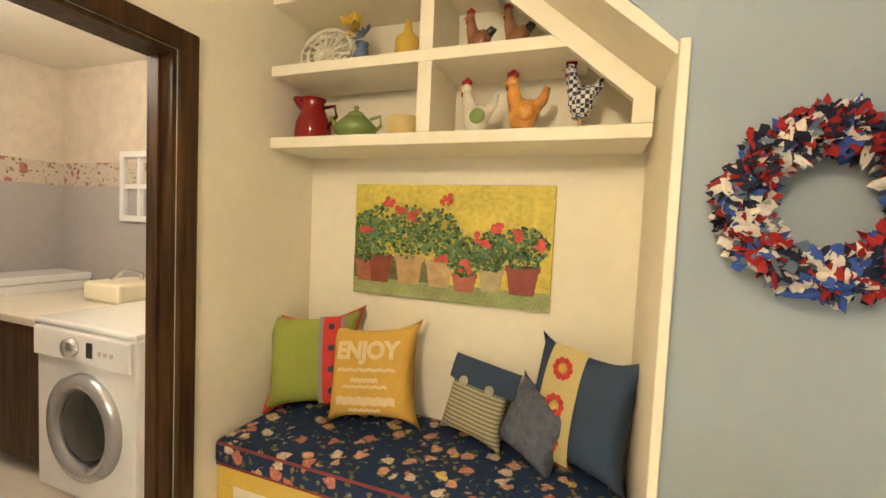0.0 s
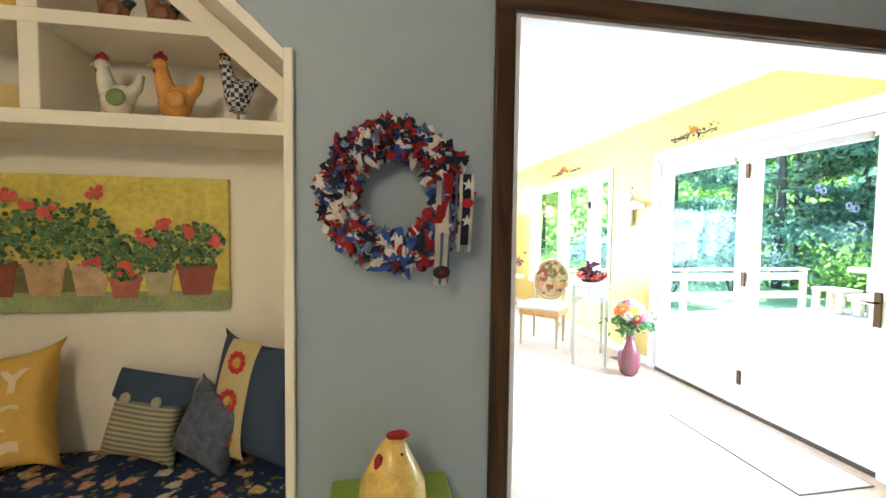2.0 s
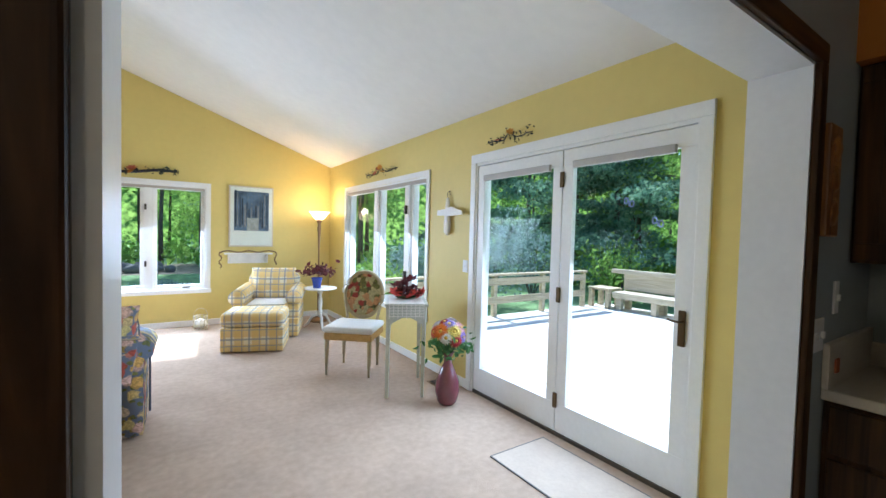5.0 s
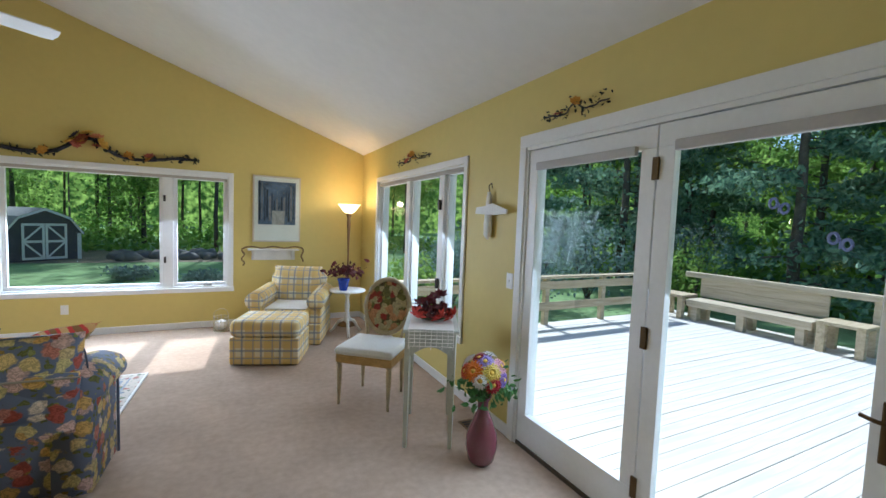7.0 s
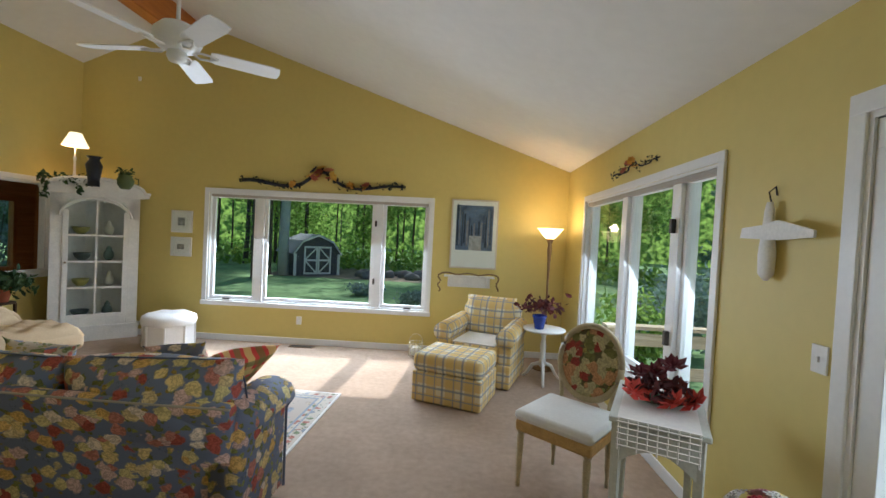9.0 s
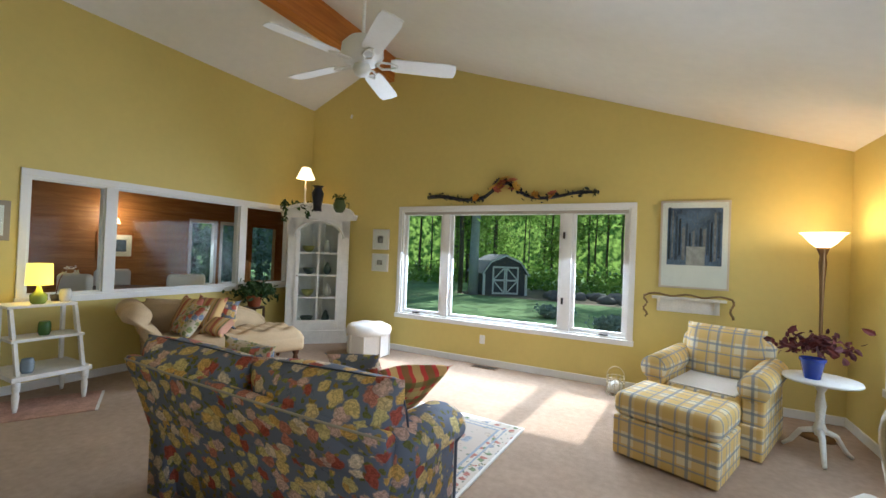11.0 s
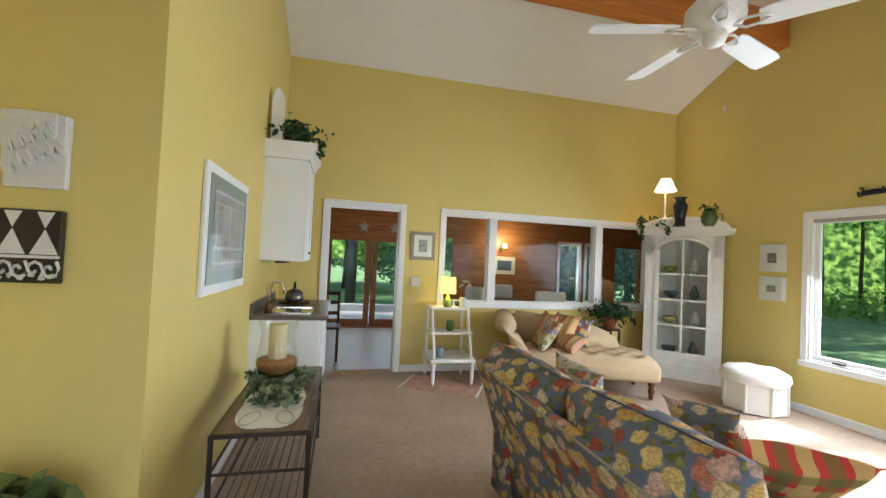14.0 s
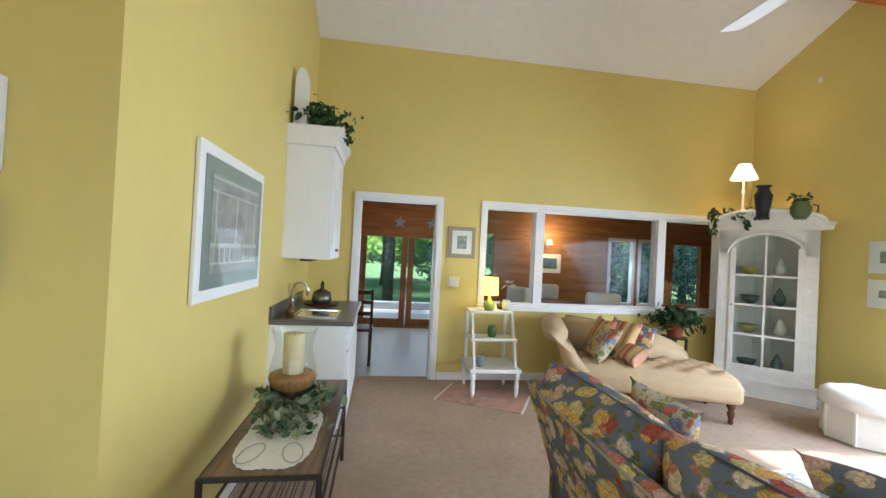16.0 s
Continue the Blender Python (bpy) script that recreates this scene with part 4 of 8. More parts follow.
def striped(name, c0, c1, scale):
    m = mat(name, c0, 0.85)
    t = m.node_tree
    b = t.nodes["Principled BSDF"]
    co, wv, rp = t.nodes.new("ShaderNodeTexCoord"), t.nodes.new("ShaderNodeTexWave"), t.nodes.new("ShaderNodeValToRGB")
    wv.bands_direction = "X"
    wv.inputs["Scale"].default_value, wv.inputs["Distortion"].default_value = scale / 2, 0.1
    wv.wave_profile = "SAW"
    for p, c in ((0.0, c0), (0.26, c1), (0.40, (0.62, 0.52, 0.36)), (0.48, c1), (0.62, (0.24, 0.20, 0.08)), (0.70, (0.56, 0.30, 0.20)), (0.82, c1)):
        e = rp.color_ramp.elements[0] if p == 0 else rp.color_ramp.elements.new(p)
        e.position, e.color = p, (*c, 1)
    rp.color_ramp.interpolation = "CONSTANT"
    t.links.new(co.outputs["Object"], wv.inputs["Vector"])
    t.links.new(wv.outputs[0], rp.inputs[0])
    t.links.new(rp.outputs[0], b.inputs["Base Color"])
    return m


STRIPE = striped("red_gold_stripe", (0.44, 0.15, 0.10), (0.60, 0.40, 0.17), 3.4)
CHAISEF = mat("cream_damask", (0.52, 0.385, 0.23), 0.8, var=0.08, scale=9, bump=0.25, bscale=90)
SLIP = mat("white_slipcover", (0.74, 0.72, 0.68), 0.85, var=0.05, scale=6, bump=0.3, bscale=60)
GILT = mat("worn_cream_gilt", (0.42, 0.34, 0.20), 0.45, var=0.2, scale=12)
SAGE = mat("distressed_sage_paint", (0.50, 0.50, 0.42), 0.55, var=0.1, scale=9)
ANTW = mat("antique_white_paint", (0.76, 0.745, 0.70), 0.5, var=0.1, scale=7)
BRONZE = mat("bronze_metal", (0.22, 0.13, 0.06), 0.4, 0.8)
IVY = leafy("ivy_leaves", (0.02, 0.055, 0.018), (0.07, 0.12, 0.045), 0.15)
TERRA = mat("terracotta", (0.38, 0.11, 0.05), 0.7, var=0.1, scale=10)
REDLEAF = leafy("dark_red_leaves", (0.05, 0.012, 0.015), (0.16, 0.035, 0.03), 0.15)


def solid(name, color, rough=0.5, **k):
    return mat(name, color, rough, **k)


# ---- sofa ----
SOFA_POSE = (0.41, 5.165, 0), 4.4
sofa = thing("sofa", "two-seat rolled-arm sofa in blue floral chintz seen from behind", "sofa", *SOFA_POSE)
part("base", box(0.09, 1.56, 0.22, 0.70, 0.06, 0.40, 0.02), SOFA, sofa)
bm = bmesh.new()
prof = [(0.205, 0.03), (0.17, 0.30), (0.08, 0.60), (0.02, 0.765), (0.015, 0.795), (0.03, 0.812), (0.07, 0.81), (0.12, 0.77), (0.27, 0.42), (0.30, 0.40), (0.30, 0.03)]
N = 14
rows_ = []
for i in range(N + 1):
    q = i / N
    lift = 0.015 - 0.095 * q
    rows_.append([bm.verts.new((0.075 + 1.49 * q + (q - 0.5) * 0.12 * (z_ / 0.85) ** 2, y_ - 0.02 * math.sin(math.pi * q) * (z_ > 0.2), z_ + (lift if z_ > 0.6 else 0))) for y_, z_ in prof])
for i in range(N):
    for k in range(len(prof)):
        k2 = (k + 1) % len(prof)
        bm.faces.new((rows_[i][k], rows_[i][k2], rows_[i + 1][k2], rows_[i + 1][k]))
bm.faces.new(rows_[0][::-1])
bm.faces.new(rows_[-1])
bmesh.ops.recalc_face_normals(bm, faces=bm.faces[:])
part("backrest", bm, SOFA, sofa, "", True)
for k in range(2):
    m_ = pose(0.38 + 0.83 * k, 0.27, 0.42, 0, 0, 0) @ pose(0, 0, 0, 13, 2 - 3 * k, 0)
    bm = pillow(bmesh.new(), 0.86, 0.50, 0.36, m_, 20, 0.05)
    for v in bm.verts:
        v.co.z += 0.012 * noise.noise(v.co * 5) - 0.02 * max(0, v.co.z - 0.8) * (1 - abs(v.co.x - 0.42 - 0.80 * k))
        v.co.y += 0.014 * noise.noise(v.co * 6 + Vector((3, 1, 0)))
    bc_ = part("back_cushion", bm, SOFA, sofa, "plump blue floral back cushion", True)
    edge_ = [(-0.425, 0, 0.15), (-0.42, 0, 0.36)] + [(-0.40 + 0.08 * i, 0, 0.497 - 0.02 * (abs(i - 5) / 5) ** 4) for i in range(11)] + [(0.42, 0, 0.36), (0.425, 0, 0.15)]
    part("piping", tube(bmesh.new(), [m_ @ Vector(p) for p in edge_], 0.0045, 6), bpy.data.materials["navy_piping"] if k else solid("navy_piping", (0.07, 0.08, 0.11)), bc_)
    part("seat_cushion", box(0.14 + 0.69 * k, 0.82 + 0.69 * k, 0.28, 0.74, 0.40, 0.53, 0.05, 3), SOFA, sofa, "", True)
for x0, o in ((0.0, -1), (1.45, 1)):
    bm = bmesh.new()
    cx = x0 + 0.10 + 0.035 * o + 0.03
    pr = [(cx - 0.08, 0.03), (cx - 0.08, 0.52)]
    for a in range(200, -21, -20):
        pr.append((cx + 0.14 * math.cos(radians(a)), 0.585 + 0.105 * math.sin(radians(a))))
    pr += [(cx + 0.08, 0.52), (cx + 0.08, 0.03)]
    prism(bm, pr, "y", 0.14, 0.59)
    for v in bm.verts:
        if v.co.y < 0.3:
            v.co.x -= 0.05 * o
            v.co.z += 0.06 * max(0.0, v.co.z - 0.3)
    part("arm", bm, SOFA, sofa, "rolled floral arm", True)
    bm = bmesh.new()
    tube(bm, [(cx + 0.09 * o, 0.592, 0.02), (cx + 0.09 * o, 0.592, 0.50)] + [(cx + 0.13 * math.cos(radians(a)) * o, 0.594, 0.585 + 0.095 * math.sin(radians(a))) for a in range(-20, 201, 20)] + [(cx - 0.09 * o, 0.592, 0.50), (cx - 0.09 * o, 0.592, 0.02)], 0.008, 6)
    part("piping", bm, bpy.data.materials["navy_piping"], sofa)
bm = bmesh.new()
tube(bm, [(0.03 + 0.08 * i, 0.012 - 0.02 * math.sin(math.pi * i / 20), 0.798 + 0.015 - 0.095 * i / 20) for i in range(21)], 0.0055, 6)
part("piping", bm, solid("cream_piping", (0.36, 0.32, 0.24)), sofa, "cream piping along the back")
for sx, nm, m_, (ly, lz, rx, ry, rz), sz in ((1.22, "plaid cushion of red and gold check", PLAIDR, (0.72, 0.52, 46, 6, 56), 0.48), (1.02, "blue floral scatter cushion", SOFA, (0.90, 0.50, 30, -6, 8), 0.38),
                                 (0.33, "cream floral scatter cushion", PILLOWF, (0.58, 0.52, 14, 8, 12), 0.37)):
    p = thing("scatter_cushion", nm + " on the sofa", "cushion", (0, 0, 0), 0, "sofa cushions")
    p.matrix_world = pose(*SOFA_POSE[0], 0, 0, SOFA_POSE[1]) @ pose(sx, ly, lz, rx, 0, rz) @ pose(0, 0, 0, 0, ry, 0)
    part("cover", pillow(bmesh.new(), sz, sz, 0.15), m_, p, "", True)

sofa.scale = (1.025, 1, 1)
# area rug in front of the sofa
RUG = floral("cream_bordered_rug", (0.52, 0.45, 0.38), 6.0, [(0.30, 0.33, 0.38), (0.42, 0.22, 0.18), (0.50, 0.42, 0.33)], 0.34, (0.22, 0.25, 0.20), 0.95)
rug = thing("area_rug", "cream wool rug with slate lines and floral border", "rug", (0.92, 6.68, 0), -3)
part("field", box(-0.90, 0.90, -0.60, 0.60, 0, 0.012), RUG, rug)
SLATE = solid("slate_border", (0.30, 0.34, 0.40), 0.95)
EDGEF = floral("rug_border_flowers", (0.60, 0.54, 0.46), 14.0, [(0.30, 0.33, 0.38), (0.45, 0.20, 0.16), (0.22, 0.27, 0.16), (0.60, 0.54, 0.46)], 0.4, (0.22, 0.25, 0.20), 0.95)
for g0, g1, m_, nm in ((0.0, 0.022, SLATE, "inner_line"), (0.022, 0.055, EDGEF, "inner_border"), (0.055, 0.07, SLATE, "outer_line"), (0.07, 0.16, EDGEF, "border"), (0.16, 0.18, SLIP, "hem")):
    for b_ in ((-0.90 - g1, 0.90 + g1, -0.60 - g1, -0.60 - g0), (-0.90 - g1, 0.90 + g1, 0.60 + g0, 0.60 + g1), (-0.90 - g1, -0.90 - g0, -0.60 - g0, 0.60 + g0), (0.90 + g0, 0.90 + g1, -0.60 - g0, 0.60 + g0)):
        part(nm, box(*b_, 0, 0.012), m_, rug)

# ---- armchair and ottoman ----
ot = thing("ottoman", "yellow and blue plaid ottoman with a pale cushion top and skirt", "ottoman", (3.14, 7.50, 0), -20.2)
part("skirt", box(-0.345, 0.345, -0.27, 0.27, 0.012, 0.295, 0.015), PLAIDY, ot)
part("cushion", box(-0.35, 0.35, -0.275, 0.275, 0.297, 0.47, 0.055, 4), PLAIDY, ot, "", True)
ac = thing("armchair", "yellow and blue plaid armchair with rolled arms", "armchair", (3.45, 8.27, 0), -20.2)
part("skirt", box(-0.42, 0.42, -0.40, 0.40, 0.012, 0.26, 0.015), PLAIDY, ac)
part("seat_cushion", box(-0.27, 0.27, -0.41, 0.25, 0.26, 0.44, 0.05, 3), PLAIDY, ac, "", True)
part("seat_cover", box(-0.24, 0.24, -0.38, 0.2, 0.436, 0.45, 0.006), SLIP, ac, "pale throw on the seat")
bm = box(-0.36, 0.36, 0.2, 0.42, 0.26, 0.84, 0.07, 4)
for v in bm.verts:
    v.co.y += 0.22 * max(0, v.co.z - 0.3)
    v.co.z -= 0.35 * v.co.x * v.co.x * (v.co.z > 0.6)
part("backrest", bm, PLAIDY, ac, "", True)
bm = pillow(bmesh.new(), 0.62, 0.5, 0.2, pose(0, 0.22, 0.40, -12, 0, 0), 12, 0.02)
part("back_cushion", bm, PLAIDY, ac, "", True)
for s in (-1, 1):
    bm = box(min(s * 0.28, s * 0.42), max(s * 0.28, s * 0.42), -0.38, 0.35, 0.2, 0.52, 0.02)
    part("arm", bm, PLAIDY, ac)
    bm = tube(bmesh.new(), [(s * 0.355, -0.40, 0.535), (s * 0.355, 0.34, 0.56)], 0.105, 16)
    part("arm_roll", bm, PLAIDY, ac, "rolled arm top", True)

# ---- side chair with an oval back ----
sc = thing("side_chair", "antique side chair with oval tapestry back and white seat cover", "chair", (3.86, 6.10, 0), -40.6)
for sx, sy, top in ((-0.22, -0.21, 0.40), (0.22, -0.21, 0.40), (-0.19, 0.2, 0.42), (0.19, 0.2, 0.42)):
    bm = lathe(bmesh.new(), [(0.011, 0.0), (0.013, 0.03), (0.011, 0.05), (0.017, 0.12), (0.024, 0.33), (0.017, 0.345), (0.027, 0.36), (0.027, top)], 12)
    ob = part("leg", bm, GILT, sc, "", True)
    ob.location = (sx, sy, 0)
bm = box(-0.25, 0.25, -0.24, 0.23, 0.36, 0.44, 0.02)
part("seat_rail", bm, solid("gold_brocade", (0.52, 0.33, 0.12), 0.7, var=0.2, scale=20), sc, "gold brocade seat edge")
bm = box(-0.26, 0.26, -0.25, 0.23, 0.43, 0.50, 0.035, 3)
part("seat_cover", bm, SLIP, sc, "white cloth over the seat", True)
for s in (-1, 1):
    bm = tube(bmesh.new(), [(s * 0.17, 0.22, 0.42), (s * 0.17, 0.24, 0.52), (s * 0.20, 0.26, 0.64)], 0.016, 8)
    part("back_post", bm, GILT, sc, "", True)
bm = bmesh.new()
tube(bm, [(0.215 * math.cos(a), 0.285 + 0.045 * math.sin(a), 0.76 + 0.245 * math.sin(a)) for a in [math.tau * k / 36 for k in range(37)]], 0.022, 8)
part("back_frame", bm, GILT, sc, "carved oval back frame", True)
bm = bmesh.new()
vs = bmesh.ops.create_uvsphere(bm, u_segments=28, v_segments=10, radius=1)["verts"]
for v in vs:
    v.co = Vector((v.co.x * 0.20, 0.285 + 0.043 * v.co.z + v.co.y * 0.03, 0.76 + 0.232 * v.co.z))
part("backrest", bm, TAPES, sc, "dark floral tapestry panel", True)

# ---- narrow side table with runner and flowers ----
st = thing("side_table", "narrow sage-painted side table with tapered legs", "table", (4.02, 5.30, 0), -26)
part("tabletop", box(-0.19, 0.19, -0.17, 0.40, 0.81, 0.835, 0.006), SAGE, st)
for a in (-1, 1):
    for b in (-0.135, 0.365):
        bm = tube(bmesh.new(), [(a * 0.155, b, 0.81), (a * 0.155, b, 0.0)], 0.026, 4, 0.017)
        part("leg", bm, SAGE, st)
    part("apron", box(a * 0.155 - 0.008, a * 0.155 + 0.008, -0.12, 0.35, 0.705, 0.81), SAGE, st)
    bm = bmesh.new()
    prism(bm, [(-0.145, 0.81), (0.145, 0.81), (0.145, 0.64), (0.11, 0.67), (0.05, 0.705), (0, 0.715), (-0.05, 0.705), (-0.11, 0.67), (-0.145, 0.64)], "y", 0.115 + a * 0.26 - 0.008, 0.115 + a * 0.26 + 0.008)
    part("apron", bm, SAGE, st, "arched apron")
LACE = solid("white_crochet", (0.74, 0.70, 0.64), 0.9)
rn = thing("table_runner", "white crocheted lace runner hanging over the table edge", "runner", (4.02, 5.30, 0.836), -26)
part("cloth", box(-0.155, 0.155, -0.174, 0.36, 0, 0.004), LACE, rn)
bm = bmesh.new()
for k in range(9):
    tube(bm, [(-0.15 + 0.0375 * k, -0.178, 0.002), (-0.15 + 0.0375 * k, -0.182, -0.13 + 0.02 * (k % 2))], 0.0035, 5)
for k in range(5):
    tube(bm, [(-0.155, -0.181, -0.025 * k - 0.01), (0.155, -0.181, -0.025 * k - 0.01)], 0.0035, 5)
part("fringe", bm, LACE, rn, "open crocheted border")


def petals(bm, c, r, n, tilt, seed, layers=2):
    q = random.Random(seed)
    for l in range(layers):
        for k in range(n):
            a = math.tau * (k + 0.5 * l) / n + q.uniform(-0.1, 0.1)
            d = Vector((math.cos(a), math.sin(a), 0))
            s = Vector((-math.sin(a), math.cos(a), 0))
            rr = r * (1 - 0.3 * l)
            up = Vector((0, 0, 1)) * (tilt + 0.25 * l) * rr
            m = tilt_of(seed)
            p = [Vector((0, 0, 0)), d * rr * 0.6 - s * rr * 0.30 + up * 0.4, d * rr + up, d * rr * 0.6 + s * rr * 0.30 + up * 0.4]
            bm.faces.new([bm.verts.new(Vector(c) + m @ x) for x in p])


def tilt_of(seed):
    q = random.Random(seed * 7 + 3)
    return Euler((q.uniform(0.2, 1.25), q.uniform(-0.5, 0.5), q.uniform(-0.7, 0.9))).to_matrix()


CORAL, WINE = solid("coral_petals", (0.62, 0.07, 0.05), 0.7), solid("wine_petals", (0.12, 0.012, 0.02), 0.7)
fa = thing("flower_arrangement", "low arrangement of coral and dark red flowers with leaves", "flowers", (4.07, 5.40, 0.840), -26)
for k, (x, y, z, m_) in enumerate(((-0.10, -0.10, 0.06, CORAL), (0.05, -0.12, 0.05, CORAL), (0.14, -0.05, 0.05, CORAL), (-0.02, 0.02, 0.13, WINE), (0.05, 0.05, 0.17, WINE), (-0.08, 0.05, 0.11, WINE))):
    bm = bmesh.new()
    petals(bm, (x, y, z), 0.075, 6, 0.35, 60 + k, 3)
    part("flower", bm, m_, fa)
rr_ = random.Random(9)
quads("leaf_spray", [(0.15 * math.cos(k * 2.4) * math.sqrt(k / 130), 0.13 * math.sin(k * 2.4) * math.sqrt(k / 130), 0.05 + rr_.uniform(0, 0.10) * (1 - k / 160)) for k in range(130)], 0.03, REDLEAF, fa, "", rr_)
part("base", blob(bmesh.new(), (0, 0, 0.02), (0.10, 0.07, 0.02), 3), IVY, fa)

# ---- floor vase with bright flowers ----
vz = thing("floor_vase", "rose-tinted glass vase of bright mixed flowers standing on the carpet", "vase", (4.21, 4.88, 0))
ROSEG = mat("rose_glass", (0.15, 0.04, 0.055), 0.08, spec=0.8)
bm = lathe(bmesh.new(), [(0.06, 0.0), (0.085, 0.03), (0.105, 0.12), (0.10, 0.20), (0.06, 0.30), (0.034, 0.36), (0.034, 0.41), (0.055, 0.45), (0.05, 0.45), (0.03, 0.41), (0.028, 0.36)], 28)
part("body", bm, ROSEG, vz, "rose glass body", True)
# blossoms lie on a dome: (bearing, height angle, size, petal colour)
POSY = ((205, 28, 1.15, (0.74, 0.20, 0.01)), (175, 20, 0.95, (0.62, 0.10, 0.03)), (228, 8, 0.95, (0.84, 0.82, 0.78)), (258, 28, 1.1, (0.72, 0.55, 0.09)), (262, -2, 1.0, (0.38, 0.01, 0.02)),
        (240, 58, 1.0, (0.36, 0.28, 0.62)), (300, 38, 1.0, (0.70, 0.38, 0.42)), (295, 6, 0.9, (0.30, 0.20, 0.58)), (200, 66, 0.8, (0.30, 0.01, 0.015)), (340, 30, 0.95, (0.70, 0.42, 0.05)), (60, 45, 1.0, (0.66, 0.30, 0.32)), (120, 35, 1.0, (0.72, 0.66, 0.60)), (20, 70, 0.9, (0.72, 0.68, 0.62)))
for k, (az, el, sz_, c) in enumerate(POSY):
    az, el = radians(az), radians(el)
    nrm = Vector((math.cos(el) * math.cos(az), math.cos(el) * math.sin(az), math.sin(el)))
    pos = Vector((-0.01, -0.01, 0.585)) + 0.132 * nrm
    turn_ = nrm.to_track_quat("Z", "Y").to_matrix()
    bm = bmesh.new()
    for l in range(3):
        for j in range(15):
            a = math.tau * (j + 0.5 * l) / 15
            d, sd = Vector((math.cos(a), math.sin(a), 0)), Vector((-math.sin(a), math.cos(a), 0))
            rr, up = 0.060 * sz_ * (1 - 0.22 * l), 0.010 + 0.008 * l
            q4 = [d * 0.010 + Vector((0, 0, 0.004 * l)), d * rr * 0.65 - sd * rr * 0.15 + Vector((0, 0, up)), d * rr * 0.93 - sd * rr * 0.11 + Vector((0, 0, up * 0.9)), d * rr + Vector((0, 0, up * 0.6)), d * rr * 0.93 + sd * rr * 0.11 + Vector((0, 0, up * 0.9)), d * rr * 0.65 + sd * rr * 0.15 + Vector((0, 0, up))]
            bm.faces.new([bm.verts.new(pos + turn_ @ p) for p in q4])
    fl = part("flower", bm, solid("petal_%d" % k, tuple(v * 0.82 for v in c), 0.65, var=0.15, scale=40), vz)
    part("flower_centre", blob(bmesh.new(), pos + nrm * 0.012, (0.015, 0.015, 0.015), k, 0.3), solid("pollen", (0.62, 0.42, 0.05)) if k == 0 else bpy.data.materials["pollen"], fl)
    part("stem", tube(bmesh.new(), [(0, 0, 0.38), (pos.x * 0.4, pos.y * 0.4, 0.48), pos], 0.004, 5), IVY, vz)
FERN = leafy("fern_green", (0.04, 0.12, 0.03), (0.10, 0.22, 0.06), 0.3)
quads("foliage", [(rr_.gauss(0, 0.10), rr_.gauss(0, 0.10), 0.51 + rr_.gauss(0, 0.05)) for _ in range(170)], 0.03, FERN, vz, "", rr_)

# ---- round table with potted plant, torchiere ----
rt = thing("round_table", "white round pedestal table with three curved feet", "table", (4.13, 8.16, 0))
part("tabletop", lathe(bmesh.new(), [(0.0, 0.585), (0.23, 0.585), (0.24, 0.595), (0.235, 0.61), (0.0, 0.61)], 32, cap=False), ANTW, rt, "", True)
part("column", lathe(bmesh.new(), [(0.03, 0.17), (0.045, 0.22), (0.025, 0.28), (0.035, 0.40), (0.02, 0.50), (0.06, 0.585)], 16), ANTW, rt, "", True)
for k in range(3):
    a = math.tau * k / 3 + 0.4
    c, s = math.cos(a), math.sin(a)
    bm = tube(bmesh.new(), [(0.02 * c, 0.02 * s, 0.21), (0.12 * c, 0.12 * s, 0.17), (0.19 * c, 0.19 * s, 0.06), (0.24 * c, 0.24 * s, 0.015)], 0.024, 8, 0.013)
    part("foot", bm, ANTW, rt, "", True)
pp = thing("potted_plant", "dark red leafed plant in a cobalt blue pot", "plant", (4.06, 8.10, 0.612))
part("pot", lathe(bmesh.new(), [(0.05, 0), (0.075, 0.13), (0.082, 0.135), (0.082, 0.155), (0.07, 0.155), (0.06, 0.12)], 24), solid("cobalt_glaze", (0.02, 0.05, 0.34), 0.2), pp, "cobalt blue glazed pot", True)
quads("foliage", [(rr_.gauss(0, 0.10), rr_.gauss(0, 0.10), 0.20 + abs(rr_.gauss(0, 0.07))) for _ in range(190)], 0.035, REDLEAF, pp, "", rr_)
tor = thing("floor_lamp", "bronze torchiere floor lamp with a glowing glass bowl", "lamp", (4.25, 8.65, 0))
part("base", lathe(bmesh.new(), [(0.14, 0), (0.14, 0.02), (0.06, 0.045), (0.025, 0.08)], 28), BRONZE, tor, "", True)
part("pole", lathe(bmesh.new(), [(0.014, 0.06), (0.014, 0.55), (0.022, 0.58), (0.014, 0.61), (0.013, 1.1), (0.02, 1.35), (0.03, 1.5), (0.022, 1.56), (0.05, 1.64)], 16), BRONZE, tor, "", True)
part("shade", lathe(bmesh.new(), [(0.045, 1.63), (0.09, 1.67), (0.14, 1.74), (0.165, 1.76), (0.155, 1.76), (0.13, 1.74), (0.08, 1.68)], 28, cap=False), glow("lit_glass_bowl", (1.0, 0.72, 0.36), 3.2), tor, "glowing amber glass bowl", True)

# ---- north wall: print, shelf with swag, garland, small pictures ----
PAPER, INK = solid("white_mat_board", (0.78, 0.77, 0.74), 0.8), solid("blue_print", (0.10, 0.14, 0.22), 0.6, var=0.7, scale=9)
fp = thing("framed_print", "framed print of a blue wooded lane with white mat", "picture", (3.0, 9.118, 1.18))
part("frame", box(0.0, 0.64, -0.03, 0, 0, 0.94, 0.004), solid("pale_wood_frame", (0.60, 0.52, 0.42), 0.4), fp)
part("mat_board", box(0.02, 0.62, -0.034, -0.031, 0.02, 0.92), PAPER, fp)
part("print", box(0.07, 0.57, -0.037, -0.035, 0.25, 0.86), INK, fp, "blue and grey landscape print")
